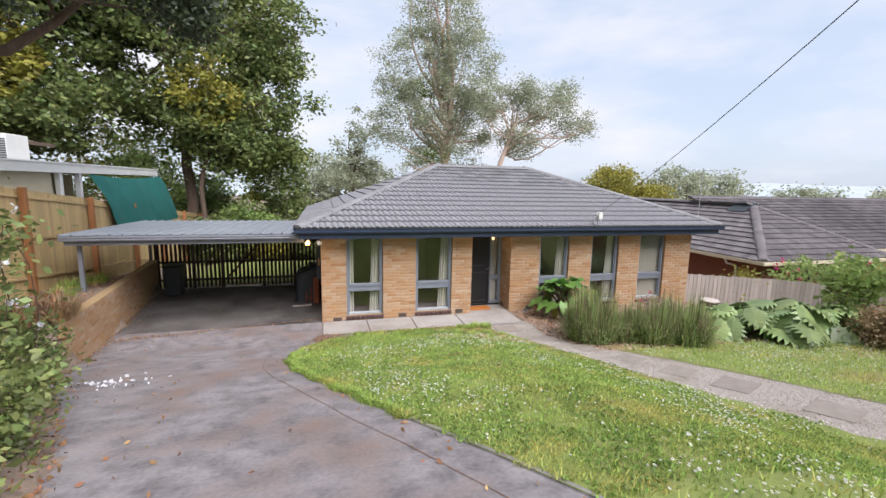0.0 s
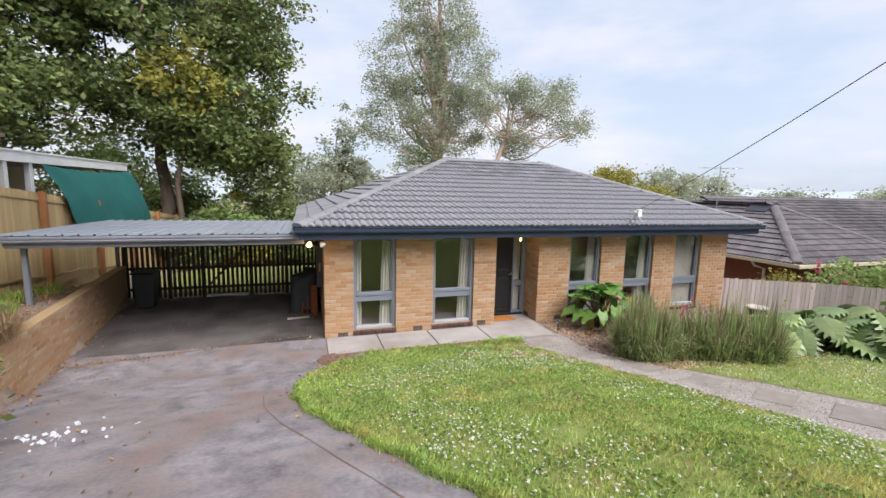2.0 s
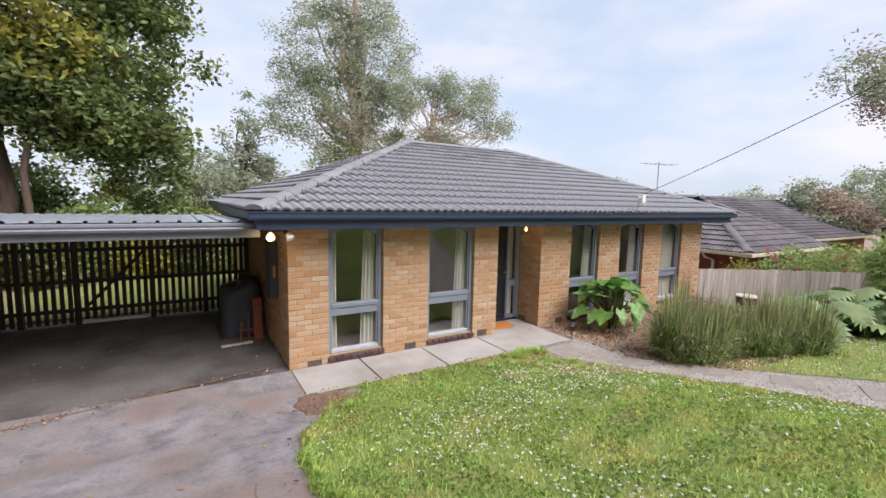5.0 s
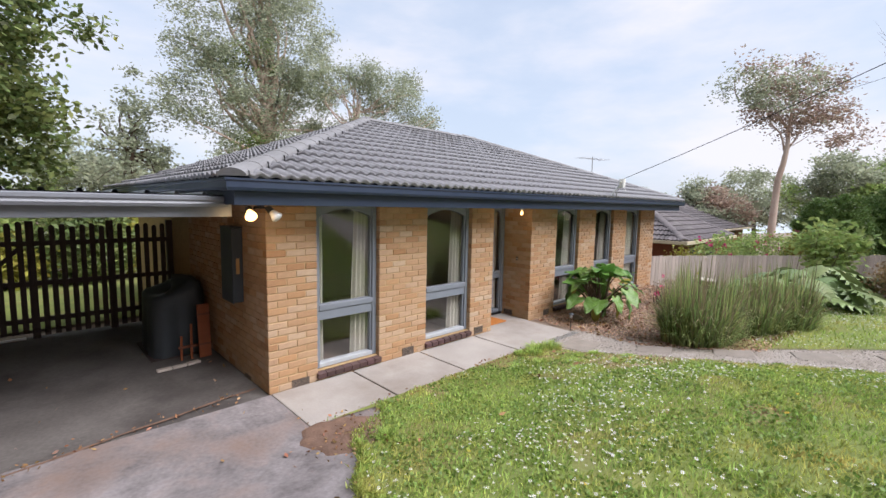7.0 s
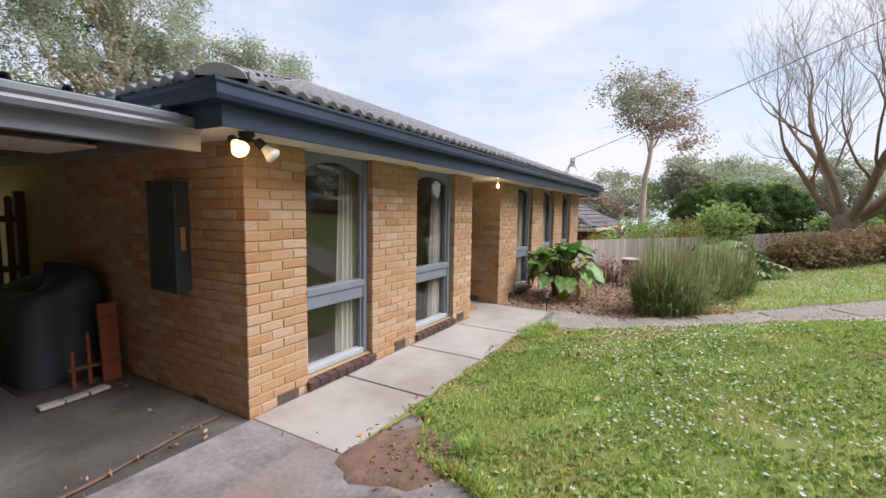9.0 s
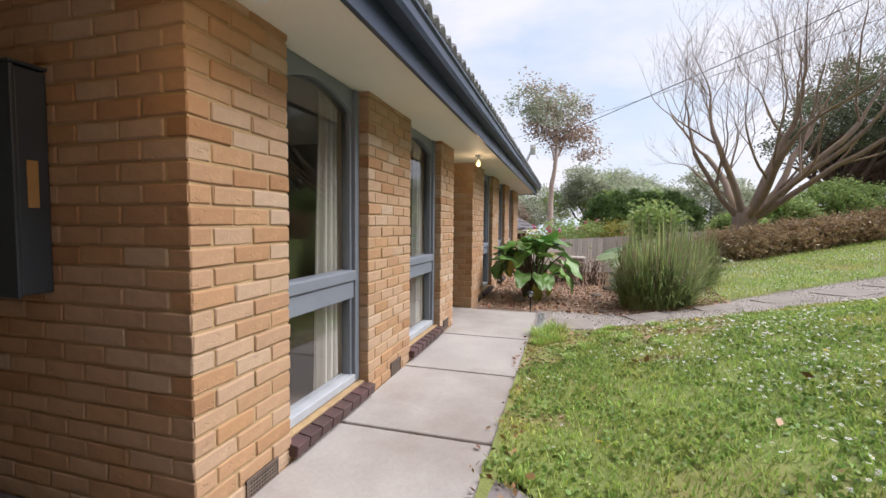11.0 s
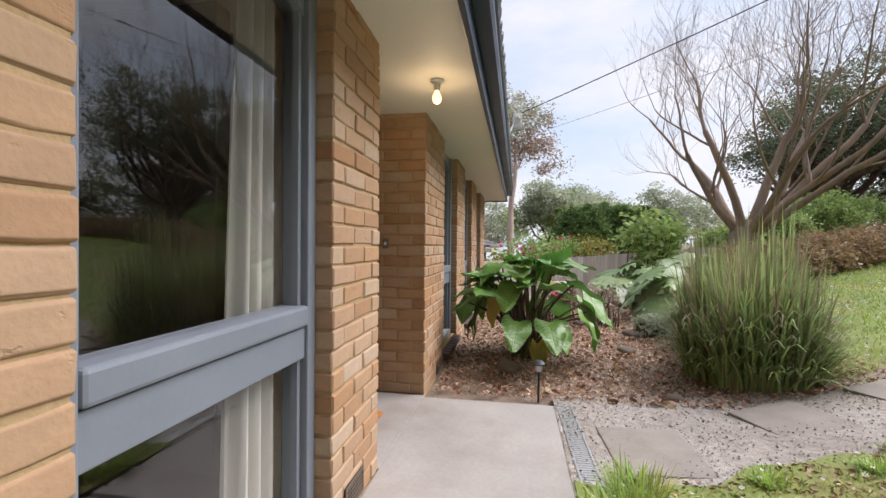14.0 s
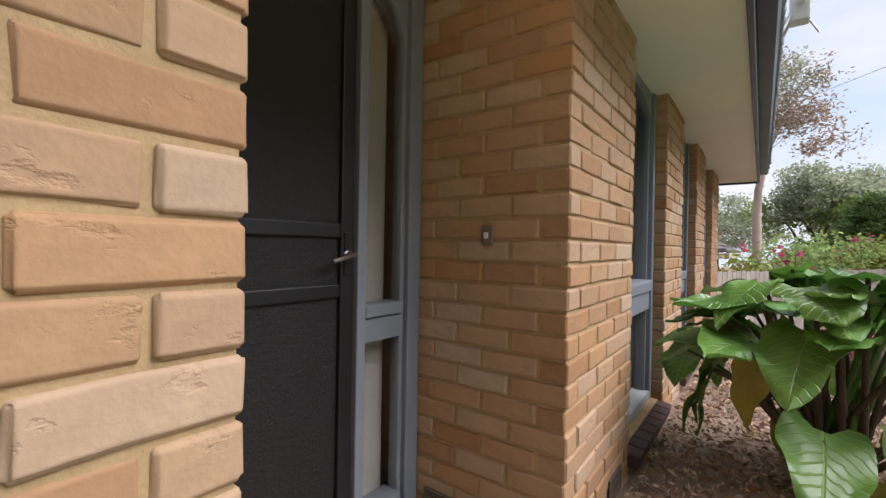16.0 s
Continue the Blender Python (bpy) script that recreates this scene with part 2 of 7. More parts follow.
MAT = shade("orange_coir_mat", (0.46, 0.17, 0.035), (0.36, 0.125, 0.025), scale=9, fine=200, rough=0.95, bump=0.7)
TERRA = shade("terracotta", (0.30, 0.085, 0.03), (0.2, 0.055, 0.02), scale=5, rough=0.6)
STEEL = shade("galvanised_steel", (0.55, 0.56, 0.57), (0.42, 0.43, 0.44), scale=8, rough=0.4, metal=0.8, bump=0.05)
CHROME = shade("chrome", (0.7, 0.7, 0.7), (0.6, 0.6, 0.6), rough=0.15, metal=1.0, bump=0)
CABLE = shade("black_cable", (0.02, 0.02, 0.022), rough=0.6, bump=0)
BARK = shade("brown_bark", (0.15, 0.105, 0.075), (0.075, 0.05, 0.036), scale=5, fine=30, rough=0.9, bump=0.8, dist=0.03, stretch=(2, 2, 0.5))
BAREBARK = shade("lichen_grey_bark", (0.29, 0.215, 0.165), (0.175, 0.125, 0.10), scale=5, fine=30, rough=0.9, bump=0.6, stretch=(2, 2, 0.6), stain=(0.3, 0.21, 0.06), stain_scale=1.6, stain_amount=0.5)
GUMBARK = shade("pale_gum_bark", (0.55, 0.44, 0.36), (0.36, 0.25, 0.19), scale=2, fine=20, rough=0.8, bump=0.3, stretch=(1, 1, 0.4))
ROCK = shade("brown_garden_rock", (0.20, 0.16, 0.125), (0.11, 0.09, 0.07), scale=8, rough=0.9, bump=0.7)


def leaf_shade(name, a, b, rough=0.45, island=0.35, tr=0.36, dry=None):
    return shade(name, a, b, scale=0.6, fine=5, rough=rough, bump=0.0, island=island, translucent=tr, spec=0.35, stain=dry, stain_scale=1.1, stain_amount=0.8)


LEAF_DARK = leaf_shade("dark_glossy_foliage", (0.235, 0.28, 0.09), (0.10, 0.14, 0.05), island=0.5)
# leaf colour darkened to carry canopy shade, not a separate species
LEAF_SHADED = leaf_shade("shade_darkened_foliage", (0.055, 0.075, 0.035), (0.03, 0.042, 0.022), tr=0.15)
LEAF_LIME = leaf_shade("yellow_green_foliage", (0.36, 0.33, 0.06), (0.23, 0.23, 0.045))
LEAF_GUM = leaf_shade("grey_green_gum_foliage", (0.45, 0.48, 0.34), (0.27, 0.305, 0.205), tr=0.5)
LEAF_RUST = leaf_shade("pinkish_gum_foliage", (0.46, 0.33, 0.25), (0.29, 0.235, 0.18))
LEAF_CONIFER = leaf_shade("bright_conifer_foliage", (0.38, 0.48, 0.165), (0.22, 0.31, 0.09), tr=0.5)
LEAF_THUJA = leaf_shade("dense_dark_conifer_foliage", (0.15, 0.235, 0.06), (0.07, 0.125, 0.032))
LEAF_HEDGE = leaf_shade("bronze_hedge_foliage", (0.40, 0.27, 0.15), (0.22, 0.17, 0.085))
LEAF_DEEP = leaf_shade("deep_shade_foliage", (0.185, 0.215, 0.12), (0.09, 0.115, 0.06))
LEAF_BIG = shade("large_glossy_leaf", (0.15, 0.28, 0.05), (0.07, 0.165, 0.028), scale=5, fine=25, rough=0.36, spread=0.28, island=0.15, translucent=0.2, spec=0.6, bump=0.2)


def veined(m):
    """Adds a pale midrib and side veins that run from it towards the tip, in the leaf's own plane."""
    N, L = m.node_tree.nodes, m.node_tree.links
    bs = N["Principled BSDF"]
    grain = bs.inputs["Normal"].links[0].from_node
    co, sep, ab, ma, wv, bp = (N.new(k) for k in ("ShaderNodeTexCoord", "ShaderNodeSeparateXYZ", "ShaderNodeMath", "ShaderNodeMath", "ShaderNodeMath", "ShaderNodeBump"))
    L.new(co.outputs["Object"], sep.inputs[0])
    ab.operation = "ABSOLUTE"
    L.new(sep.outputs["X"], ab.inputs[0])
    ma.operation = "MULTIPLY_ADD"
    L.new(ab.outputs[0], ma.inputs[0])
    ma.inputs[1].default_value = -0.75
    L.new(sep.outputs["Y"], ma.inputs[2])
    wv.operation = "PINGPONG"
    wv.inputs[1].default_value = 0.024
    L.new(ma.outputs[0], wv.inputs[0])
    lo = N.new("ShaderNodeMath")
    lo.operation = "MINIMUM"
    L.new(wv.outputs[0], lo.inputs[0])
    L.new(ab.outputs[0], lo.inputs[1])
    mr = N.new("ShaderNodeMapRange")
    mr.inputs["From Max"].default_value = 0.006
    L.new(lo.outputs[0], mr.inputs["Value"])
    bp.inputs["Strength"].default_value, bp.inputs["Distance"].default_value = 0.6, 0.006
    L.new(mr.outputs["Result"], bp.inputs["Height"])
    L.new(bp.outputs["Normal"], grain.inputs["Normal"])
    mid, mx = N.new("ShaderNodeMapRange"), N.new("ShaderNodeMixRGB")
    mid.inputs["From Max"].default_value, mid.inputs["To Min"].default_value, mid.inputs["To Max"].default_value = 0.006, 0.55, 0.0
    L.new(lo.outputs[0], mid.inputs["Value"])
    L.new(mid.outputs["Result"], mx.inputs["Fac"])
    L.new(bs.inputs["Base Color"].links[0].from_socket, mx.inputs[1])
    mx.inputs[2].default_value = (0.30, 0.42, 0.13, 1)
    L.new(mx.outputs[0], bs.inputs["Base Color"])
    return m


veined(LEAF_BIG)
LEAF_YELLOW = shade("yellowing_large_leaf", (0.34, 0.28, 0.05), (0.21, 0.19, 0.03), scale=5, rough=0.4, translucent=0.2)
LEAF_MON = shade("split_leaf_green", (0.30, 0.39, 0.15), (0.16, 0.24, 0.08), scale=4, rough=0.38, spread=0.3, island=0.2, translucent=0.15, spec=0.5, bump=0.15)
STRAP = leaf_shade("strappy_green_blade", (0.40, 0.46, 0.19), (0.19, 0.27, 0.09), island=0.6, tr=0.42)
STRAW = leaf_shade("dry_straw_blade", (0.36, 0.30, 0.19), (0.25, 0.2, 0.12), island=0.3)
BLADE = leaf_shade("lawn_blade", (0.42, 0.54, 0.13), (0.25, 0.37, 0.08), rough=0.6, island=0.4, tr=0.35, dry=(0.55, 0.45, 0.14))
PETAL = leaf_shade("white_petal", (0.82, 0.82, 0.84), (0.72, 0.72, 0.76), island=0.1)
WEED = leaf_shade("broad_weed_leaf", (0.25, 0.36, 0.085), (0.13, 0.21, 0.045), island=0.4)
POLLEN = leaf_shade("yellow_flower_centre", (0.75, 0.5, 0.04), (0.6, 0.38, 0.03), island=0.1)
PINK = leaf_shade("pink_petal", (0.75, 0.12, 0.28), (0.6, 0.08, 0.2), island=0.25)
THATCH = leaf_shade("dry_thatch_crumb", (0.42, 0.30, 0.16), (0.24, 0.16, 0.085), island=0.5, tr=0.05)
LITTER = leaf_shade("fallen_leaf", (0.34, 0.19, 0.085), (0.20, 0.105, 0.05), island=0.5, tr=0.05)
CHIP = leaf_shade("bark_chip", (0.60, 0.42, 0.30), (0.33, 0.215, 0.145), rough=0.85, island=0.6, tr=0)


def glow(name, color, strength):
    m = bpy.data.materials.new(name)
    m.use_nodes = True
    bs = m.node_tree.nodes["Principled BSDF"]
    bs.inputs["Base Color"].default_value = rgba(color)
    bs.inputs["Emission Color"].default_value = rgba(color)
    bs.inputs["Emission Strength"].default_value = strength
    return m


BULB = glow("lit_warm_bulb", (1.0, 0.6, 0.22), 3.0)


# ---- mesh tools ----
def link(name, me, mats, parent=None, label="", smooth=False):
    for mt in (mats if isinstance(mats, (list, tuple)) else [mats]):
        me.materials.append(mt)
    if smooth:
        me.polygons.foreach_set("use_smooth", [True] * len(me.polygons))
    ob = new(name, me)
    if parent:
        ob.parent = parent
    if label:
        tagged(ob, label)
    return ob


def part(name, bm, mat, parent=None, label="", smooth=False):
    me = bpy.data.meshes.new(name)
    bm.to_mesh(me)
    bm.free()
    return link(name, me, mat, parent, label, smooth)


def raw(name, verts, faces, mats, parent=None, label="", smooth=False, slots=None):
    me = bpy.data.meshes.new(name)
    me.from_pydata([tuple(v) for v in verts], [], [tuple(f) for f in faces])
    me.update()
    ob = link(name, me, mats, parent, label, smooth)
    if slots is not None:
        me.polygons.foreach_set("material_index", np.asarray(slots, dtype=np.int32))
    return ob


def quads(name, V, mat, parent=None, label="", k=4):
    """A mesh of loose k-sided faces; V has the shape (n, k, 3)."""
    V = np.asarray(V, dtype=np.float32)
    n = len(V)
    me = bpy.data.meshes.new(name)
    me.vertices.add(n * k)
    me.vertices.foreach_set("co", V.reshape(-1))
    me.loops.add(n * k)
    me.loops.foreach_set("vertex_index", np.arange(n * k, dtype=np.int32))
    me.polygons.add(n)
    me.polygons.foreach_set("loop_start", np.arange(0, n * k, k, dtype=np.int32))
    me.update(calc_edges=True)
    return link(name, me, mat, parent, label)


def thing(name, label, category, at=(0, 0, 0), group="", kind=""):
    ob = new(name)
    ob.matrix_world = Matrix.Translation(at)
    ob.empty_display_size = 0.1
    return tagged(ob, label, category, group, kind)


def add_box(bm, x0, x1, y0, y1, z0, z1, bevel=0.0, m=None):
    r = bmesh.ops.create_cube(bm, size=1.0)
    vs = r["verts"]
    bmesh.ops.scale(bm, vec=(abs(x1 - x0), abs(y1 - y0), abs(z1 - z0)), verts=vs)
    bmesh.ops.translate(bm, vec=((x0 + x1) / 2, (y0 + y1) / 2, (z0 + z1) / 2), verts=vs)
    if bevel:
        es = list({e for v in vs for e in v.link_edges})
        vs = bmesh.ops.bevel(bm, geom=es, offset=bevel, segments=2, affect="EDGES", profile=0.5)["verts"]
    if m is not None:
        bmesh.ops.transform(bm, matrix=m, verts=[v for v in bm.verts if v in set(vs)])
    return vs


def box(x0, x1, y0, y1, z0, z1, bevel=0.0):
    bm = bmesh.new()
    add_box(bm, x0, x1, y0, y1, z0, z1, bevel)
    return bm


def rod(a, b, r, sides=12, r2=None):
    """A closed rod from a to b."""
    bm = bmesh.new()
    a, b = Vector(a), Vector(b)
    d = b - a
    bmesh.ops.create_cone(bm, cap_ends=True, segments=sides, radius1=r, radius2=r if r2 is None else r2, depth=d.length)
    bm.transform(Matrix.Translation((a + b) / 2) @ d.to_track_quat("Z", "Y").to_matrix().to_4x4())
    return bm


def glass_pane(x0, x1, y0, y1, z0, z1, parent):
    """A pane of glass that mirrors on its outer face."""
    bm = box(x0, x1, y0, y1, z0, z1)
    for f in bm.faces:
        f.material_index = 0 if f.normal.y < -0.5 else 1
    ob = part("pane", bm, [GLASS, CLEAR], parent)
    ob.visible_shadow = False
    return ob


def lathe(profile, sides=20):
    """A turned shape from (radius, height) pairs."""
    bm = bmesh.new()
    rings = []
    for r, z in profile:
        rings.append([bm.verts.new((r * math.cos(2 * math.pi * i / sides), r * math.sin(2 * math.pi * i / sides), z)) for i in range(sides)])
    for p, q in zip(rings, rings[1:]):
        for i in range(sides):
            bm.faces.new((p[i], p[(i + 1) % sides], q[(i + 1) % sides], q[i]))
    bm.faces.new(list(reversed(rings[0])))
    bm.faces.new(rings[-1])
    bmesh.ops.recalc_face_normals(bm, faces=bm.faces)
    return bm


def tubes(name, runs, mat, parent=None, label="", sides=6):
    """Tapered tubes along runs of (point, radius)."""
    V, F = [], []
    for run in runs:
        base = len(V)
        n = len(run)
        for i, (p, r) in enumerate(run):
            d = Vector(run[min(i + 1, n - 1)][0]) - Vector(run[max(i - 1, 0)][0])
            d = d.normalized() if d.length > 1e-6 else Vector((0, 0, 1))
            u = d.cross(Vector((0.31, 0.95, 0.05))).normalized()
            w = d.cross(u)
            for k in range(sides):
                a = 2 * math.pi * k / sides
                V.append(Vector(p) + (u * math.cos(a) + w * math.sin(a)) * r)
        for i in range(n - 1):
            for k in range(sides):
                a, b = base + i * sides + k, base + i * sides + (k + 1) % sides
                F.append((a, b, b + sides, a + sides))
    return raw(name, V, F, mat, parent, label, smooth=True)


def smooth01(v):
    v = min(1.0, max(0.0, v))
    return v * v * (3 - 2 * v)


def lerp(a, b, f):
    return a + (b - a) * f


def lateral(y, table):
    ys, xs = zip(*sorted(table))
    return float(np.interp(y, ys, xs))


# ---- lie of the land ----
DRIVE_LEFT = [(-14, -2.4), (0, -1.75), (2.5, -1.8), (3.38, -2.0), (4.31, -2.4), (6.85, -3.8), (9.2, -4.6), (11.9, -4.87), (15.9, -5.25)]
DRIVE_RIGHT = [(-14, 4.5), (0, 2.3), (2.15, 1.59), (2.99, 1.23), (4.19, 0.66), (5.4, 0.12), (6.5, -0.36), (7.2, -0.6), (7.8, -0.66), (8.7, -0.5), (9.34, -0.1), (9.8, 0.15), (10.0, 0.6), (10.22, 0.7), (10.245, -0.11)]
PATH_LEFT = [(-14, 12.0), (0, 7.3), (3.1, 6.3), (4.66, 5.75), (5.7, 5.3), (7.5, 4.65), (9.18, 4.25), (10.25, 3.95)]
PATH_RIGHT = [(-14, 13.6), (0, 8.9), (3.87, 7.65), (4.97, 7.25), (6.6, 6.5), (7.7, 5.85), (9, 5.4), (10.25, 5.2)]


def gz(x, y):
    """Height of the ground."""
    f = smooth01((x - 2.8) / 3.2)
    s = lerp(0.215, 0.13, f)
    d = lerp(9.9, 8.85, f) - y
    z = 0.0 if d < -0.4 else s * ((d + 0.4) ** 2 / 1.6 if d < 0.4 else d)
    if y < -1:
        z -= s * 0.75 * (-1 - y)
    if y < -12:
        z -= s * 0.25 * (max(y, -60) + 12) * -1 * 0.8
    if x > 11.2:
        z -= 0.25 * min(x - 11.2, 8) * smooth01((y - 4) / 5)
    edge = lateral(y, DRIVE_LEFT)
    if x < edge:
        over = edge - x
        if y > 8.9:
            z = max(z, lerp(1.05, 0.75, smooth01((y - 11) / 5)) - (0.1 * max(0, y - 14) if y < 40 else 2.6)) if over > 0.2 else z - 0.1
        else:
            z += 0.55 * min(over, 1.6) * smooth01((y + 4) / 6)
    if y > 19:
        z -= 0.09 * min(y - 19, 60)
    if x > 20 and y > 8:
        z -= 0.05 * min(x - 20, 60)
    r = math.hypot(x, y)
    if r > 150:
        z -= min(0.02 * (r - 150), 12)
    return z


def strip(name, mat, y0, y1, left, right, lift, step=0.2, cols=24, label="", thick=0.0):
    """A sheet that follows the ground between two lines."""
    V, F = [], []
    ys = np.linspace(y0, y1, max(2, int(abs(y1 - y0) / step)))
    for y in ys:
        a, b = left(y), right(y)
        for k in range(cols + 1):
            x = lerp(a, b, k / cols)
            V.append((x, y, gz(min(max(x, a + 0.02), b - 0.02), y) + lift))
    w = cols + 1
    for i in range(len(ys) - 1):
        for k in range(cols):
            F.append((i * w + k, i * w + k + 1, (i + 1) * w + k + 1, (i + 1) * w + k))
    ob = raw(name, V, F, mat, smooth=True)
    return tagged(ob, label, kind="structure")


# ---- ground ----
# concrete stains, plus the carport's shade put into a darker base colour
STAINED_SHADED = shade("stained_shaded_concrete", (0.17, 0.155, 0.145), (0.07, 0.062, 0.056), scale=1.3, fine=30, rough=0.75, bump=0.3, stain=(0.05, 0.043, 0.04), stain_scale=0.6, stain_amount=0.85)
def spaced(lo, near_lo, near_hi, hi, step, grow=1.22):
    out = list(np.arange(near_lo, near_hi, step))
    s, v = step, near_lo
    while v > lo:
        s *= grow
        v -= s
        out.insert(0, v)
    s, v = step, out[-1]
    while v < hi:
        s *= grow
        v += s
        out.append(v)
    return out


gx, gy = spaced(-1500, -9, 16, 2500, 0.3), spaced(-300, -3, 17, 2500, 0.3)
V = [(x, y, gz(x, y) - 0.03 + 0.02 * noise.noise((x * 1.7, y * 1.7, 0))) for y in gy for x in gx]
F = [(j * len(gx) + i, j * len(gx) + i + 1, (j + 1) * len(gx) + i + 1, (j + 1) * len(gx) + i) for j in range(len(gy) - 1) for i in range(len(gx) - 1)]
tagged(raw("ground", V, F, GROUND, smooth=True), "brown soil with bark mulch and dry leaf litter", kind="structure")

strip("driveway", DRIVE, -14, 11.25, lambda y: lateral(y, DRIVE_LEFT), lambda y: lateral(y, DRIVE_RIGHT) if y < 10.23 else -0.1, 0.0, step=0.07, label="worn grey concrete driveway sloping down to the carport")
strip("carport_floor", STAINED_SHADED, 11.27, 15.95, lambda y: lateral(y, DRIVE_LEFT), lambda y: -0.1, -0.012, label="stained concrete carport floor, darkened for the shade under the roof")
tagged(strip("lawn_front", TURF, -14, 10.24, lambda y: lateral(y, DRIVE_RIGHT) + 0.02, lambda y: lateral(y, PATH_LEFT) + 0.05 * math.sin(5 * y) + 0.04 * math.sin(13 * y), 0.012, step=0.08), "green front lawn with daisies", kind="structure")
tagged(strip("lawn_side", TURF, -14, 7.9, lambda y: lateral(y, PATH_RIGHT), lambda y: lerp(16, 11.0, smooth01((y - 3) / 5)), 0.012), "green side lawn beside the gravel path", kind="structure")
tagged(strip("path", GRAVEL, -14, 10.25, lambda y: lateral(y, PATH_LEFT) - 0.05, lambda y: lateral(y, PATH_RIGHT) + 0.1, 0.004), "narrow gravel garden path", kind="structure")

tagged(strip("lawn_back", TURF, 16.3, 34, lambda y: -6.1, lambda y: 12.0, 0.02, step=0.6), "green back lawn past the carport", kind="structure")

# concrete edging between driveway and lawn
runs = []
for y in np.linspace(-10, 7.2, 60):
    x = lateral(y, DRIVE_RIGHT) + 0.05
    runs.append(((x, y, gz(x, y) - 0.035), 0.05))
tagged(tubes("kerb", [runs], DRIVE, sides=10), "low rounded concrete edge of the driveway", kind="structure")

# slabs along the front of the house
slab_edges = [-0.1, 1.03, 2.23, 3.5, 5.12]
footpath = tagged(new("pavement"), "pale concrete path slabs along the house front", kind="structure")
for a, b in zip(slab_edges, slab_edges[1:]):
    bm = bmesh.new()
    y_front = 10.24
    add_box(bm, a + 0.012, b - 0.012, y_front, 11.27, -0.12, 0.0, 0.012)
    if b > 5:
        add_box(bm, 3.98, 5.14, 11.262, 12.0, -0.12, 0.0, 0.004)
    bmesh.ops.subdivide_edges(bm, edges=[e for e in bm.edges if e.calc_length() > 0.5], cuts=2)
    part("slab", bm, CONC, footpath)
bm = box(-0.1, 5.08, 10.25, 11.27, -0.2, -0.03)
part("joint_bed", bm, GROUND, footpath)

# ---- house ----
FRONT = 11.27
COURSE, LONG, HALF = 0.0865, 0.24, 0.12
TOP = 2.28
random.seed(3)


def brick_mesh(lx, ly, lz, seed):
    """A worn, slightly crooked brick, its corner at the origin, with rounded and chipped edges."""
    rnd = random.Random(seed)
    b = 0.007
    sx = [0, b, lx * rnd.uniform(0.35, 0.65), lx - b, lx] if lx > 0.15 else [0, b, lx - b, lx]
    sy = [0, b, ly * rnd.uniform(0.35, 0.65), ly - b, ly] if ly > 0.15 else [0, b, ly]
    sz = [0, b, lz - b, lz]
    size = (lx, ly, lz)
    bow = [rnd.uniform(-0.003, 0.003) for _ in range(4)]
    bm = bmesh.new()
    at = {}

    def vert(i, j, k):
        if (i, j, k) not in at:
            p = [sx[i], sy[j], sz[k]]
            ends = [a for a in range(3) if p[a] in (0, size[a])]
            for a in ends:
                if len(ends) > 1:
                    p[a] += (1 if p[a] == 0 else -1) * b * rnd.uniform(0.25, 0.8) * (1.3 if len(ends) > 2 else 1.0)
            p[2] += bow[0] * math.sin(math.pi * p[0] / lx) + bow[1] * (p[0] / lx - 0.5)
            p[1] += bow[2] * (p[0] / lx - 0.5) + rnd.uniform(-0.0012, 0.0012)
            p[0] += bow[3] * (p[2] / lz - 0.5) + rnd.uniform(-0.0012, 0.0012)
            at[i, j, k] = bm.verts.new(p)
        return at[i, j, k]

    nx, ny, nz = len(sx) - 1, len(sy) - 1, len(sz) - 1
    for i in range(nx):
        for k in range(nz):
            bm.faces.new((vert(i, 0, k), vert(i + 1, 0, k), vert(i + 1, 0, k + 1), vert(i, 0, k + 1)))
        for j in range(ny):
            bm.faces.new((vert(i, j, 0), vert(i, j + 1, 0), vert(i + 1, j + 1, 0), vert(i + 1, j, 0)))
            bm.faces.new((vert(i, j, nz), vert(i + 1, j, nz), vert(i + 1, j + 1, nz), vert(i, j + 1, nz)))
    for j in range(ny):
        for k in range(nz):
            bm.faces.new((vert(0, j, k), vert(0, j, k + 1), vert(0, j + 1, k + 1), vert(0, j + 1, k)))
            bm.faces.new((vert(nx, j, k), vert(nx, j + 1, k), vert(nx, j + 1, k + 1), vert(nx, j, k + 1)))
    me = bpy.data.meshes.new("brick")
    bm.to_mesh(me)
    bm.free()
    me.materials.append(BRICK)
    return me


brick_store = {}


def brick_data(lx, ly):
    key = (round(lx, 3), round(ly, 3))
    if key not in brick_store:
        brick_store[key] = [brick_mesh(lx, ly, 0.0785, 11 * i + int(lx * 1000) + 7 * int(ly * 1000)) for i in range(10)]
    return random.choice(brick_store[key])


def lay(parent, lx, ly, x, y, z):
    ob = new("brick", brick_data(lx, ly))
    ob.parent = parent
    ob.location = (x, y + random.uniform(-0.0035, 0.0035), z + random.uniform(-0.0015, 0.0015))
    return ob


def front_bricks(parent, x0, x1, z0, z1, y=FRONT, shift=0):
    """Stretcher bond on a face towards the street, from x0 to x1."""
    k, z = 0, z0
    while z < z1 - 0.03:
        x = x0
        first = True
        while x < x1 - 0.03:
            want = HALF if (first and (k + shift) % 2) else LONG
            w = min(want, x1 - x + 0.01)
            if 0 < x1 - (x + w) < 0.06:
                w = x1 - x + 0.01
            lay(parent, w - 0.008, 0.23 if first and (k + shift) % 2 else 0.11, x, y, z)
            x += w
            first = False
        k += 1
        z += COURSE


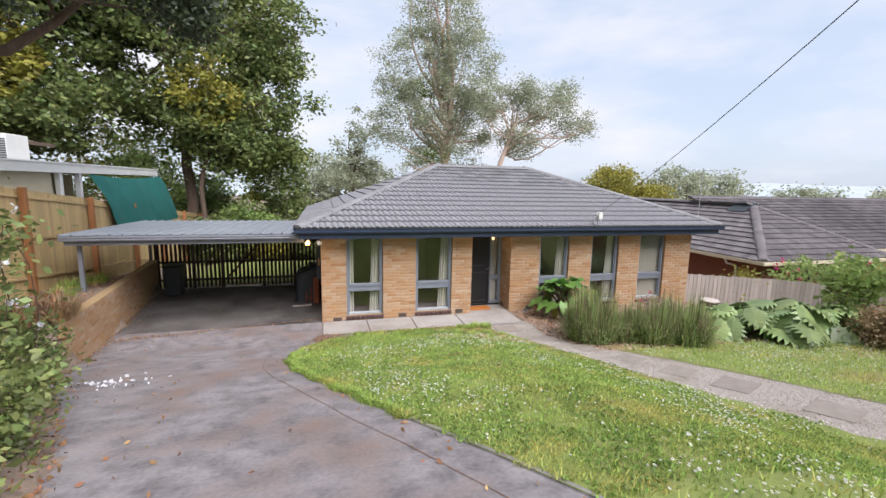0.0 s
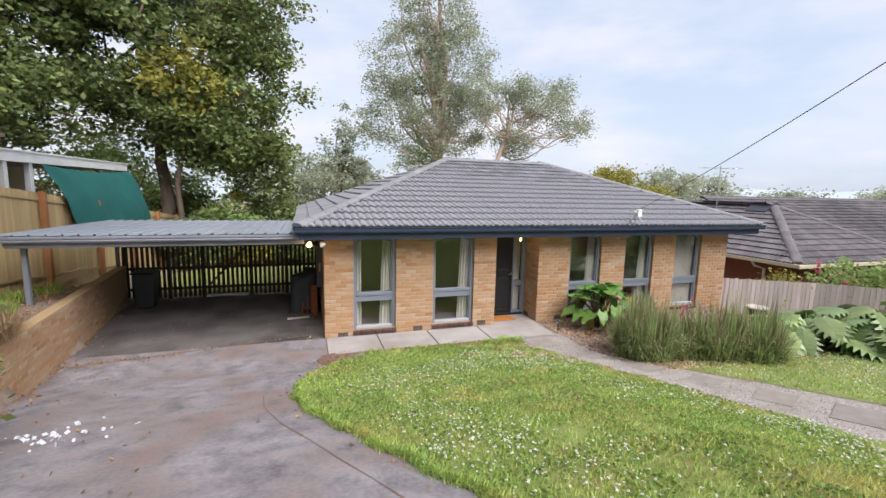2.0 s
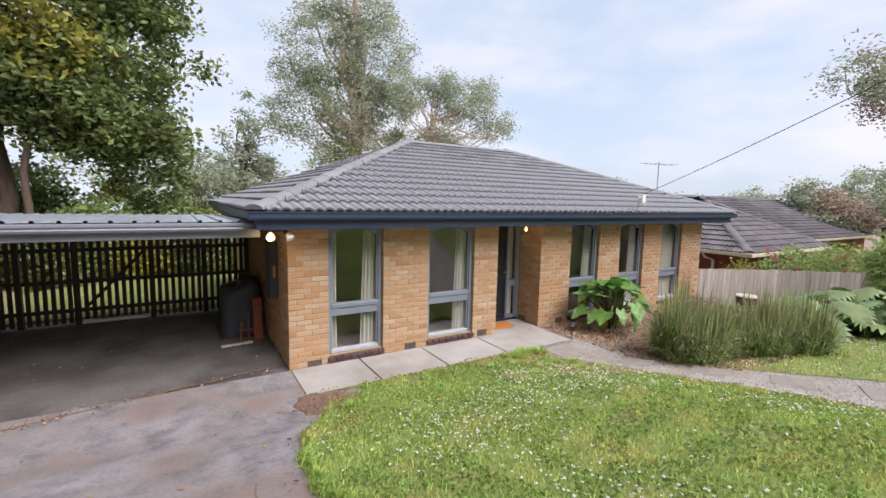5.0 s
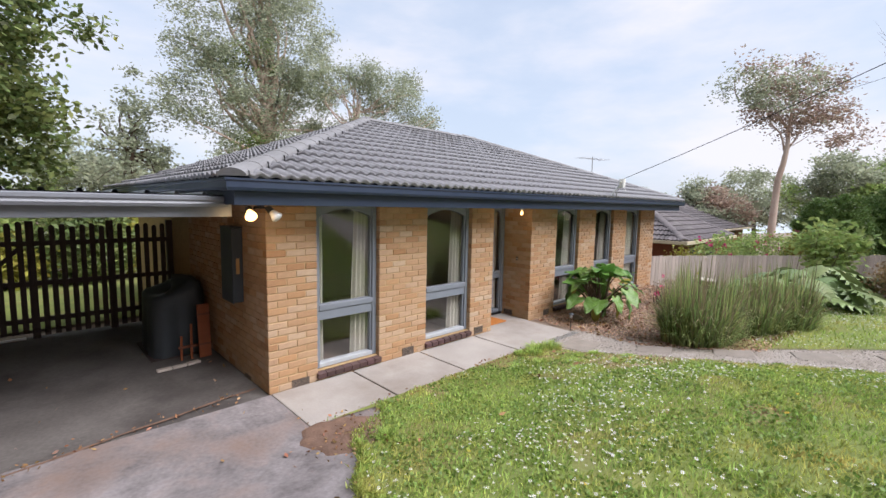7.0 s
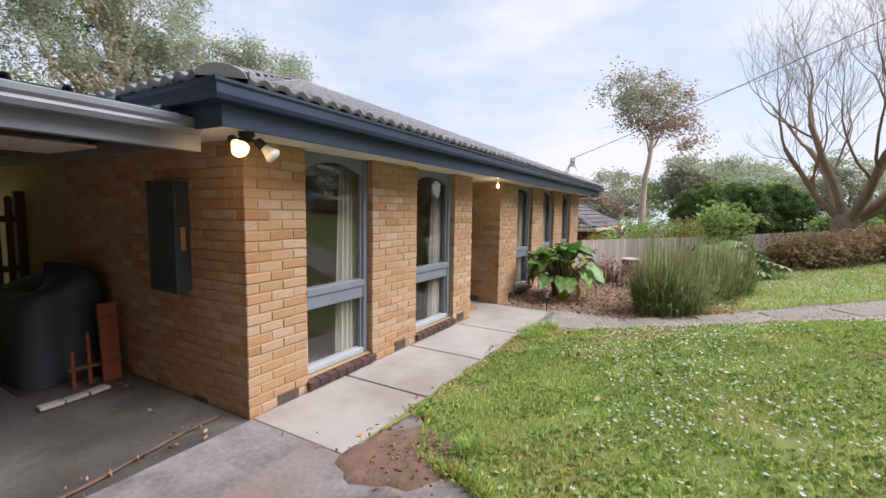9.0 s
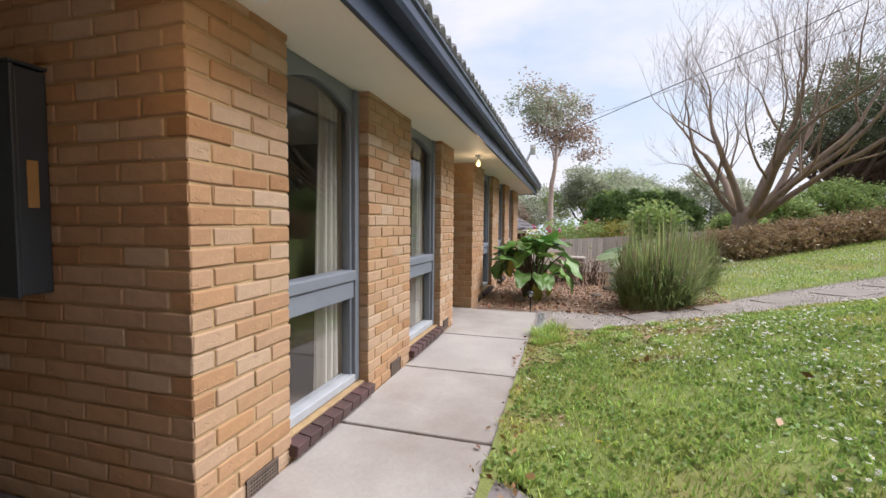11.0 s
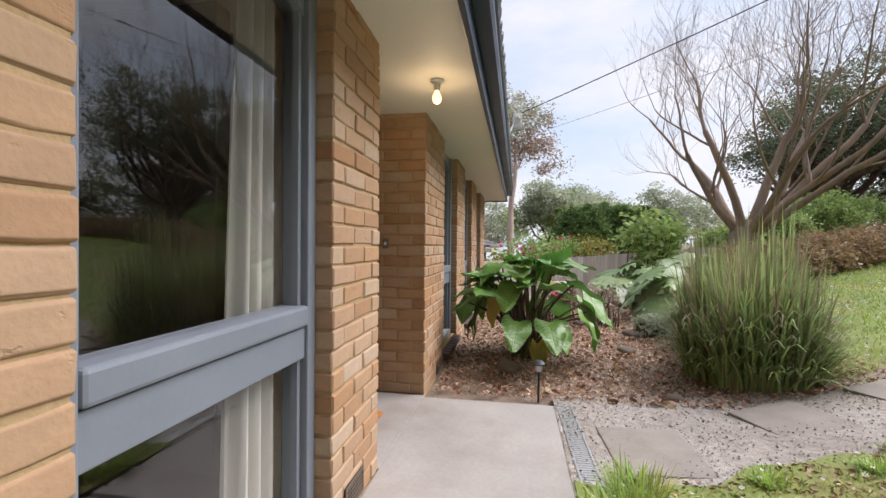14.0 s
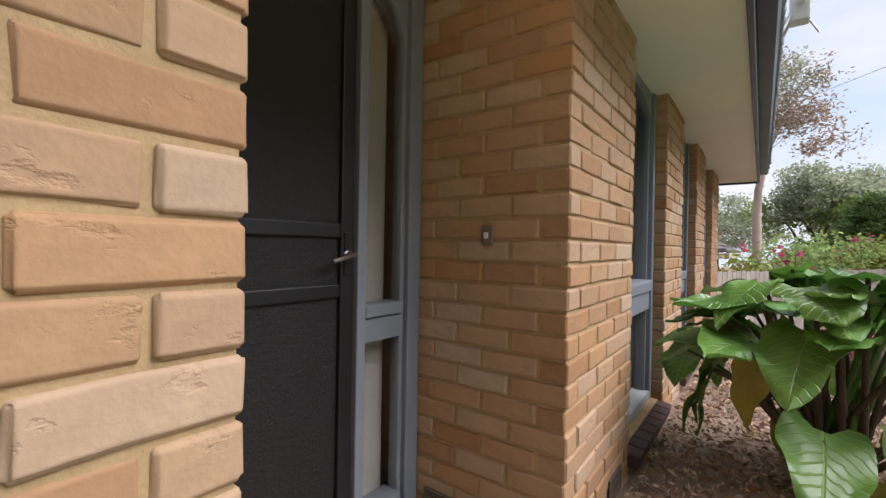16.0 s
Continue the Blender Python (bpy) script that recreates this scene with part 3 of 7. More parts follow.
def side_bricks(parent, x_face, y0, y1, z0, z1, towards, shift=0, keep=None):
    """Stretcher bond on a face across the house, behind the corner bricks of a front pier."""
    k, z = 0, z0
    while z < z1 - 0.03:
        y = y0 + (0.24 if (k + shift) % 2 else 0.12)
        while y < y1 - 0.03:
            w = min(LONG, y1 - y + 0.01)
            if 0 < y1 - (y + w) < 0.06:
                w = y1 - y + 0.01
            lay(parent, 0.11, w - 0.008, x_face if towards < 0 else x_face - 0.11, y, z)
            y += w
        k += 1
        z += COURSE


WINDOWS = [(0.52, 1.475), (2.37, 3.395), (6.09, 7.05), (7.83, 8.79), (9.56, 10.52)]
PIERS = [(-0.11, 0.52), (1.475, 2.37), (3.395, 3.98), (5.16, 6.09), (7.05, 7.83), (8.79, 9.56), (10.52, 11.52)]
BASE = -0.09
for i, (a, b) in enumerate(PIERS):
    wall = tagged(new(f"wall_front_{i + 1}"), "tan brick pier of the house front", kind="structure")
    bm = box(a + 0.0075, b - 0.0075, FRONT + 0.0075, FRONT + 0.24, -0.25, TOP)
    if i == 3:
        add_box(bm, a + 0.0075, a + 0.24, FRONT + 0.2405, 12.06, -0.25, TOP)
    part("mortar", bm, MORTAR, wall)
    front_bricks(wall, a, b, BASE, TOP, shift=i + (i == 2))
    if i == 3:
        side_bricks(wall, a, FRONT, 11.99, BASE, TOP, -1, shift=i)
# brick under and behind the windows
for i, (a, b) in enumerate(WINDOWS):
    wall = tagged(new(f"wall_under_window_{i + 1}"), "tan brick below the window", kind="structure")
    part("mortar", box(a - 0.005, b + 0.005, FRONT + 0.012, FRONT + 0.24, -0.25, 0.075), MORTAR, wall)
    front_bricks(wall, a, b - 0.005, BASE, 0.03, shift=1, y=FRONT + 0.002)
# the side wall in the carport
wall = tagged(new("wall_side"), "tan brick side wall of the house inside the carport", kind="structure")
part("mortar", box(-0.1005, 0.13, FRONT + 0.2405, 19.3, -0.25, TOP), MORTAR, wall)
side_bricks(wall, -0.11, FRONT, 14.6, BASE, TOP, -1, shift=0)
tagged(part("wall_back", box(-0.1, 11.5, 19.0, 19.24, -1.2, TOP), MORTAR), "back wall of the house", kind="structure")
tagged(part("wall_right", box(11.28, 11.51, FRONT + 0.2405, 18.998, -1.2, TOP), MORTAR), "right side wall of the house", kind="structure")
tagged(part("wall_recess_left", box(3.74, 3.98, FRONT + 0.2405, 12.06, -0.2, TOP), MORTAR), "left side of the porch recess", kind="structure")
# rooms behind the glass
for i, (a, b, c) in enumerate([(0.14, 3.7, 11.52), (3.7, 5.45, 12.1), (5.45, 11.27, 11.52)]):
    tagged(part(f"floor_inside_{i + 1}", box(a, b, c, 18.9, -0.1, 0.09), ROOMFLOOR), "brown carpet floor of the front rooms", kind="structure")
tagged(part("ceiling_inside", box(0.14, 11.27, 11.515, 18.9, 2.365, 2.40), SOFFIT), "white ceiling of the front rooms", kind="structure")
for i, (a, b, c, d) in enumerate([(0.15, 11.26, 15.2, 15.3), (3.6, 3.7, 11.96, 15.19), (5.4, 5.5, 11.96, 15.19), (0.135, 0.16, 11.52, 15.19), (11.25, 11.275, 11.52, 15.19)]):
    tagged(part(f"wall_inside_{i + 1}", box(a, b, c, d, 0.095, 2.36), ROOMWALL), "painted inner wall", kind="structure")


def window(i, a, b):
    w = tagged(new(f"window_{i}"), "tall grey-blue timber window with arched head and lower pane", kind="structure")
    y0, y1 = FRONT + 0.075, FRONT + 0.19
    jamb = 0.065
    z0, z1, t0, t1 = 0.125, TOP - 0.002, 0.76, 0.968
    part("jamb", box(a + 0.001, a + jamb, y0, y1, z0, z1, 0.006), FRAME, w)
    part("jamb", box(b - jamb, b - 0.001, y0, y1, z0, z1, 0.006), FRAME, w)
    part("bead", box(a + jamb, a + jamb + 0.025, y0 + 0.03, y1 - 0.02, z0, z1, 0.004), FRAME, w)
    part("bead", box(b - jamb - 0.025, b - jamb, y0 + 0.03, y1 - 0.02, z0, z1, 0.004), FRAME, w)
    bm = box(a + jamb, b - jamb, y0 + 0.012, y1, t0, t1 - 0.085, 0.006)
    part("transom", bm, FRAME, w)
    bm = box(a + jamb, b - jamb, y0 - 0.006, y1, t1 - 0.08, t1, 0.012)
    part("transom_rail", bm, FRAME, w)
    part("bottom_rail", box(a + jamb, b - jamb, y0 - 0.002, y1, z0, z0 + 0.06, 0.008), RAIL, w, "pale bottom rail")
    # arched head board
    bm = bmesh.new()
    xa, xb, n = a + jamb, b - jamb, 14
    spring, rise = z1 - 0.18, 0.11
    front = []
    for k in range(n + 1):
        f = k / n
        x = lerp(xa, xb, f)
        z = spring + rise * (1 - abs(2 * f - 1) ** 2.0)
        front.append((bm.verts.new((x, y0 + 0.022, z)), bm.verts.new((x, y0 + 0.022, z1)), bm.verts.new((x, y1, z)), bm.verts.new((x, y1, z1))))
    for p, q in zip(front, front[1:]):
        bm.faces.new((p[0], q[0], q[1], p[1]))
        bm.faces.new((p[0], p[2], q[2], q[0]))
        bm.faces.new((p[2], p[3], q[3], q[2]))
    bmesh.ops.recalc_face_normals(bm, faces=bm.faces)
    part("arched_head", bm, FRAME, w)
    for zl, zh in ((z0 + 0.05, t0 + 0.01), (t1 - 0.01, z1 - 0.06)):
        glass_pane(a + jamb + 0.01, b - jamb - 0.01, y0 + 0.058, y0 + 0.062, zl, zh, w)
    # brown bricks on edge that form the sill
    sill = part("sill", box(a - 0.005, b + 0.005, FRONT + 0.03, y1, 0.045, 0.118), MORTAR, w)
    n = 8
    for k in range(n):
        x = lerp(a - 0.02, b + 0.02, k / n)
        ln = (b - a + 0.04) / n - 0.008
        me = sill_mesh(ln)
        ob = new("brick", me)
        ob.parent = sill
        ob.location = (x + 0.004, FRONT - 0.045, 0.028)
        ob.rotation_euler = (radians(9), 0, 0)
    return w


def sill_mesh(ln, store={}):
    if "m" not in store:
        bm = box(0, ln, 0, 0.13, 0, 0.07, 0.006)
        me = bpy.data.meshes.new("brick")
        bm.to_mesh(me)
        bm.free()
        me.materials.append(SILL)
        store["m"] = me
    return store["m"]


for i, (a, b) in enumerate(WINDOWS):
    window(i + 1, a, b)


def curtain(x0, x1, y, z0, z1, folds, label, sweep=0.0):
    """A hanging curtain with pleats."""
    V, F = [], []
    nu, nv = folds * 8, 14
    rnd = random.Random(int(x0 * 100))
    ph = [rnd.uniform(-0.6, 0.6) for _ in range(folds + 1)]
    for j in range(nv + 1):
        g = j / nv
        for i in range(nu + 1):
            f = i / nu
            x = lerp(x0, x1, f) + sweep * (1 - g) * (1 - f) * 0.5
            a = f * folds * 2 * math.pi + ph[int(f * folds)] * 0.5
            V.append((x, y + 0.035 * math.sin(a + 0.5 * math.sin(3 * g)) * (0.7 + 0.5 * (1 - g)), lerp(z0, z1, g)))
    for j in range(nv):
        for i in range(nu):
            F.append((j * (nu + 1) + i, j * (nu + 1) + i + 1, (j + 1) * (nu + 1) + i + 1, (j + 1) * (nu + 1) + i))
    return tagged(raw("curtain", V, F, CURTAIN, smooth=True), label, "curtain", "front curtains")


for i, (a, b) in enumerate(WINDOWS):
    lab = "cream pleated curtain drawn aside in a front window"
    if i == 4:
        curtain(a + 0.05, b - 0.05, 11.5, 0.1, 2.26, 12, "cream pleated curtain closed across the window")
    else:
        curtain(b - 0.27, b - 0.02, 11.5, 0.1, 2.26, 4, lab, -0.14)
        if i < 1:
            curtain(a + 0.05, a + 0.20, 11.505, 0.1, 2.26, 2, lab, 0.0)

# ---- roof ----
EL, ER, EF, EB, EZ = -0.66, 12.1, 10.70, 19.8, 2.50
AX, BX, RY, RZ = 3.85, 7.6, 15.25, 4.22
PITCH = (RZ - EZ) / (RY - EF)
tagged(part("soffit", box(EL + 0.1, ER - 0.1, EF + 0.1, FRONT + 0.238, TOP, TOP + 0.03), SOFFIT), "cream painted eaves lining", kind="structure")
tagged(part("soffit_porch", box(3.98, 5.16, FRONT + 0.24, 12.06, TOP, TOP + 0.03), SOFFIT), "cream ceiling of the porch recess", kind="structure")
tagged(part("soffit_side", box(EL + 0.1, -0.1, FRONT + 0.24, EB - 0.1, TOP, TOP + 0.03), SOFFIT), "cream eaves lining over the carport side", kind="structure")
bm = bmesh.new()
for p0, p1 in (((EL + 0.07, EF + 0.07), (ER - 0.07, EF + 0.07)), ((EL + 0.07, EF + 0.07), (EL + 0.07, EB)), ((ER - 0.07, EF + 0.07), (ER - 0.07, EB))):
    if p0[1] == p1[1]:
        add_box(bm, p0[0], p1[0], p0[1], p0[1] + 0.03, 2.25, 2.49, 0.004)
    else:
        add_box(bm, p0[0] - 0.015, p0[0] + 0.015, p0[1], p1[1], 2.25, 2.49, 0.004)
tagged(part("trim_fascia", bm, DARKBLUE), "navy painted fascia board", kind="structure")


def gutter(name, a, b):
    """A quad-profile gutter from a to b along the eave."""
    a, b = Vector(a), Vector(b)
    d = (b - a).normalized()
    out = Vector((d.y, -d.x, 0))
    prof = [(0.0, 0.0), (0.085, 0.0), (0.1, 0.03), (0.1, 0.085), (0.115, 0.1), (0.115, 0.118), (0.1, 0.118), (0.09, 0.09), (0.088, 0.02), (0.004, 0.012)]
    V, F = [], []
    for end, sgn in ((a, -1), (b, 1)):
        for o, z in prof:
            V.append(end + out * o + d * (o * sgn) + Vector((0, 0, z)))
    n = len(prof)
    for k in range(n):
        F.append((k, (k + 1) % n, n + (k + 1) % n, n + k))
    F.append(tuple(range(n)))
    F.append(tuple(reversed(range(n, 2 * n))))
    return tagged(raw(name, V, F, DARKBLUE), "navy metal gutter along the eave", "gutter")


gutter("gutter", (EL + 0.06, EF + 0.066, 2.392), (ER - 0.06, EF + 0.066, 2.392))
gutter("gutter", (EL + 0.052, EB, 2.392), (EL + 0.052, EF + 0.06, 2.392))
gutter("gutter", (ER - 0.052, EF + 0.06, 2.392), (ER - 0.052, EB, 2.392))


def tile_mesh(mat, name, w=0.30, h=0.345):
    """One roll-profile roof tile: x across, y up the slope, z out of it."""
    bm = bmesh.new()
    prof = [(0.0, 0.0), (0.02, 0.022), (0.06, 0.03), (0.10, 0.022), (0.125, 0.004), (0.16, 0.0), (0.185, 0.018), (0.215, 0.028), (0.25, 0.02), (0.275, 0.004), (0.303, 0.0)]
    rows = []
    for y, lift, drop in ((0.012, 0.052, 0.05), (0.0, 0.052, 0.012), (0.006, 0.054, 0.0), (h + 0.03, 0.004, 0.0)):
        rows.append([bm.verts.new((x * w / 0.3, y, z * 1.15 + lift - drop)) for x, z in prof])
    for p, q in zip(rows, rows[1:]):
        for i in range(len(prof) - 1):
            bm.faces.new((p[i], p[i + 1], q[i + 1], q[i]))
    me = bpy.data.meshes.new(name)
    bm.to_mesh(me)
    bm.free()
    me.materials.append(mat)
    return me


def roof_plane(parent, origin, across, up, width_at, length, mat, singles=True, name="roof_tile", stuff_label=""):
    """Lays tiles on a slope; width_at(v) gives the span in x at the distance v up the slope."""
    across, up = Vector(across).normalized(), Vector(up).normalized()
    nrm = across.cross(up)
    base = Matrix((( across.x, up.x, nrm.x, 0), (across.y, up.y, nrm.y, 0), (across.z, up.z, nrm.z, 0), (0, 0, 0, 1)))
    w, h = 0.30, 0.345
    me = tile_mesh(mat, name)
    tv = [v.co.copy() for v in me.vertices]
    tf = [tuple(p.vertices) for p in me.polygons]
    V, F, count = [], [], 0
    for r in range(int(length / h) + 1):
        v = r * h
        lo, hi = width_at(v + h * 0.5)
        x = math.floor(lo / w) * w
        while x < hi:
            if x + w > lo and x < hi:
                a, b = max(x, lo), min(x + w, hi)
                if b - a > 0.04:
                    off = Vector(origin) + across * x + up * (v + random.uniform(-0.004, 0.004)) + nrm * random.uniform(0, 0.003)
                    if singles and b - a > w - 0.01 and count < 300:
                        ob = new(name, me)
                        ob.parent = parent
                        ob.matrix_local = Matrix.Translation(off) @ base
                        count += 1
                    else:
                        s = len(V)
                        for c in tv:
                            q = Vector((min(max(c.x + x, a), b) - x, c.y, c.z))
                            V.append(off + base.to_3x3() @ q)
                        F.extend(tuple(i + s for i in f) for f in tf)
            x += w
    if V:
        rest = raw(name + "s", V, F, mat, parent, stuff_label)
        rest["kind"] = "stuff"


def hip(v, eave_lo, eave_hi, run_lo, run_hi, length):
    f = v / length
    return eave_lo + run_lo * f, eave_hi - run_hi * f


roof = tagged(new("roof"), "grey concrete tile hip roof", kind="structure")
RUN = RY - EF
SL = math.hypot(RUN, RZ - EZ)
bm = bmesh.new()
c = [bm.verts.new(p) for p in ((EL, EF, EZ), (ER, EF, EZ), (ER, EB, EZ), (EL, EB, EZ), (AX, RY, RZ), (BX, RY, RZ))]
for f in ((0, 1, 5, 4), (1, 2, 5), (2, 3, 4, 5), (3, 0, 4)):
    bm.faces.new([c[i] for i in f])
part("underlay", bm, TILE, roof)
roof_plane(roof, (0, EF - 0.04, EZ - 0.005), (1, 0, 0), (0, RUN, RZ - EZ), lambda v: hip(v, EL, ER, AX - EL, ER - BX, SL), SL, TILE)
SLS = math.hypot(AX - EL, RZ - EZ)
roof_plane(roof, (EL - 0.04, 0, EZ - 0.005), (0, -1, 0), (AX - EL, 0, RZ - EZ), lambda v: hip(v, -EB, -EF, EB - RY, RY - EF, SLS), SLS, TILE, singles=False)


def ridge_run(parent, a, b, n_step=0.38, mat=None, r=0.12):
    """Overlapping half-round ridge caps with thick mortar edges."""
    a, b = Vector(a), Vector(b)
    d = (b - a)
    n = int(d.length / n_step)
    d.normalize()
    side = d.cross(Vector((0, 0, 1))).normalized()
    up = side.cross(d)
    for k in range(n + 1):
        bm = bmesh.new()
        rings = []
        for s, rr in ((0.0, r * 1.06), (n_step + 0.04, r)):
            ring = []
            for i in range(9):
                t = math.pi * i / 8
                p = a + d * (k * n_step + s) + side * (math.cos(t) * rr * 1.15) + up * (math.sin(t) * rr * 0.62 - 0.02)
                ring.append(bm.verts.new(p))
            rings.append(ring)
        for i in range(8):
            bm.faces.new((rings[0][i], rings[0][i + 1], rings[1][i + 1], rings[1][i]))
        bm.faces.new(list(rings[0]))
        part("ridge_cap", bm, mat or RIDGE, parent)


ridge_run(roof, (EL + 0.02, EF + 0.02, EZ + 0.05), (AX, RY, RZ + 0.05))
ridge_run(roof, (ER - 0.02, EF + 0.02, EZ + 0.05), (BX, RY, RZ + 0.05))
ridge_run(roof, (AX, RY, RZ + 0.05), (BX, RY, RZ + 0.05))


# ---- front door ----
DY = 11.955
door = tagged(new("door_1"), "black security screen door with mesh and lever handle", kind="structure")
part("frame", box(3.985, 4.035, DY, DY + 0.1, 0.0, TOP, 0.005), FRAME, door)
part("stile", box(4.04, 4.10, DY + 0.01, DY + 0.05, 0.06, 2.25, 0.005), BLACK, door)
part("stile", box(4.725, 4.785, DY + 0.01, DY + 0.05, 0.06, 2.25, 0.005), BLACK, door)
for z in (0.06, 0.98, 1.2, 2.15):
    part("rail", box(4.1, 4.725, DY + 0.012, DY + 0.05, z, z + (0.05 if 0.5 < z < 2 else 0.1), 0.005), BLACK, door)
part("mesh_panel", box(4.09, 4.735, DY + 0.028, DY + 0.034, 0.1, 2.2), MESH, door)
tagged(part("door_2", box(4.04, 4.785, DY + 0.075, DY + 0.12, 0.03, 2.265, 0.004), BLACK), "dark painted timber door behind the screen", kind="structure")
hd = part("handle", lathe([(0.018, 0), (0.02, 0.004), (0.011, 0.012), (0.009, 0.045)]), CHROME, door, "dark metal lever handle")
hd.matrix_world = pose(4.755, DY + 0.01, 1.14, 90, 0, 0)
part("lever", rod((4.755, DY - 0.032, 1.14), (4.65, DY - 0.036, 1.115), 0.009), CHROME, door)
part("backplate", box(4.737, 4.773, DY + 0.003, DY + 0.012, 1.06, 1.22, 0.004), BLACK, door)
part("threshold", box(4.0, 5.15, DY - 0.005, DY + 0.1, 0.0, 0.055, 0.008), BLACK, door)

side = tagged(new("window_6"), "narrow grey-blue sidelight window beside the front door", kind="structure")
part("jamb", box(4.79, 4.835, DY - 0.01, DY + 0.09, 0.056, TOP, 0.005), FRAME, side)
part("jamb", box(5.075, 5.155, DY - 0.012, DY + 0.09, 0.056, TOP, 0.005), FRAME, side)
part("bead", box(5.05, 5.075, DY + 0.012, DY + 0.06, 0.056, TOP, 0.004), FRAME, side)
part("bottom_rail", box(4.835, 5.05, DY - 0.014, DY + 0.09, 0.058, 0.13, 0.008), FRAME, side)
part("transom", box(4.835, 5.05, DY + 0.002, DY + 0.09, 0.79, 0.885, 0.005), FRAME, side)
part("transom_rail", box(4.835, 5.05, DY - 0.012, DY + 0.09, 0.89, 0.94, 0.008), FRAME, side)
bm = bmesh.new()
prev = None
for k in range(11):
    f = k / 10
    x, z = lerp(4.835, 5.05, f), 2.05 + 0.14 * (1 - abs(2 * f - 1) ** 2.4)
    cur = [bm.verts.new((x, DY + 0.012, z)), bm.verts.new((x, DY + 0.012, TOP)), bm.verts.new((x, DY + 0.08, z))]
    if prev:
        bm.faces.new((prev[0], cur[0], cur[1], prev[1]))
        bm.faces.new((prev[0], prev[2], cur[2], cur[0]))
    prev = cur
part("arched_head", bm, FRAME, side)
for zl, zh in ((0.12, 0.80), (0.93, 2.22)):
    glass_pane(4.83, 5.06, DY + 0.034, DY + 0.038, zl, zh, side)
part("blind", box(4.84, 5.06, DY + 0.12, DY + 0.126, 0.1, 2.26), CURTAIN, side, "pale obscured lining behind the glass")

mat_ = tagged(part("doormat", box(4.08, 4.70, 11.47, 11.86, 0.0, 0.022, 0.006), MAT), "orange coir doormat on the porch slab", "doormat")


bell = thing("doorbell", "small pale doorbell button on the porch brick", "doorbell", (5.158, 11.6, 1.22))
part("plate", box(-0.012, 0.0, -0.025, 0.025, -0.04, 0.04, 0.003), VENT, bell)
part("button", box(-0.02, -0.0125, -0.01, 0.01, -0.012, 0.012, 0.003), WHITE, bell)


# ---- wall vents ----
def vent(x, z, w, h, face="front", y=FRONT):
    v = thing("wall_vent", "brown metal wall vent with a square grid", "vent", group="wall vents")
    part("backing", box(0, w, -0.001, 0.004, 0, h), BLACK, v)
    bm = bmesh.new()
    for a, b, c, d in ((0, w, 0, 0.009), (0, w, h - 0.009, h), (0, 0.009, 0.009, h - 0.009), (w - 0.009, w, 0.009, h - 0.009)):
        add_box(bm, a, b, -0.006, 0.003, c, d)
    part("frame", bm, VENT, v)
    n, r = int(w / 0.018), int(h / 0.018)
    for k in range(1, n):
        part("bar", box(w * k / n - 0.003, w * k / n + 0.003, -0.004, 0.002, 0.009, h - 0.009), VENT, v)
    for k in range(1, r):
        part("bar", box(0.009, w - 0.009, -0.0045, 0.0015, h * k / r - 0.003, h * k / r + 0.003), VENT, v)
    v.matrix_world = pose(x, y - 0.004, z, 0, 0, 0) if face == "front" else pose(x - 0.004, y, z, 0, 0, -90)
    return v


vent(0.17, -0.035, 0.23, 0.13)
vent(1.9, 0.0, 0.22, 0.12)
vent(3.52, 0.02, 0.22, 0.12)
vent(5.7, 0.0, 0.2, 0.12)
vent(5.16, 0.01, 0.22, 0.11, "side", 11.9)
vent(-0.11, -0.06, 0.2, 0.1, "side", 12.05)


# ---- lamps and fittings ----
porch = thing("ceiling_light", "bare lit bulb in a white batten holder under the eaves", "lamp", (4.51, 11.06, TOP))
part("holder", lathe([(0.045, 0.0), (0.045, -0.012), (0.024, -0.022), (0.021, -0.065), (0.017, -0.07)]), WHITE, porch)
part("bulb", lathe([(0.012, -0.068), (0.016, -0.08), (0.027, -0.1), (0.03, -0.12), (0.024, -0.142), (0.008, -0.152)]), BULB, porch, "lit warm globe", smooth=True)
pl = bpy.data.lights.new("porch_glow", "POINT")
pl.energy, pl.color, pl.shadow_soft_size = 2.2, (1.0, 0.72, 0.4), 0.03
new("porch_glow", pl).location = (4.51, 11.06, TOP - 0.19)

flood = thing("floodlight", "black twin floodlight under the eave corner, one bulb lit", "lamp", (-0.27, 11.0, TOP))
part("mount", lathe([(0.055, 0.0), (0.055, -0.03), (0.03, -0.045), (0.026, -0.07)]), BLACK, flood)


def flood_head(dx, dy, dz, tx, ty, tz, lit):
    part("arm", rod((0, 0, -0.05), (dx * 0.6, dy * 0.6, dz * 0.6), 0.012), BLACK, flood)
    m = look((dx, dy, dz), (tx, ty, tz))
    bm = lathe([(0.028, 0.07), (0.034, 0.06), (0.036, 0.0)])
    bm.transform(m)
    sock = part("socket", bm, BLACK, flood)
    bm = lathe([(0.03, 0.005), (0.04, -0.03), (0.057, -0.07), (0.06, -0.085), (0.05, -0.1), (0.02, -0.108)])
    bm.transform(m)
    part("bulb", bm, BULB if lit else WHITE, flood, "lit warm reflector bulb" if lit else "unlit white reflector bulb", smooth=True)


flood_head(-0.13, -0.06, -0.1, -0.35, -1.4, -1.0, True)
flood_head(0.10, -0.06, -0.1, 0.35, -0.4, -0.5, False)
fl = bpy.data.lights.new("flood_glow", "SPOT")
fl.energy, fl.color, fl.shadow_soft_size, fl.spot_size, fl.spot_blend = 5, (1.0, 0.66, 0.3), 0.05, radians(165), 0.6
new("flood_glow", fl).matrix_world = look((-0.46, 10.82, TOP - 0.2), (-0.15, 11.6, 1.6))

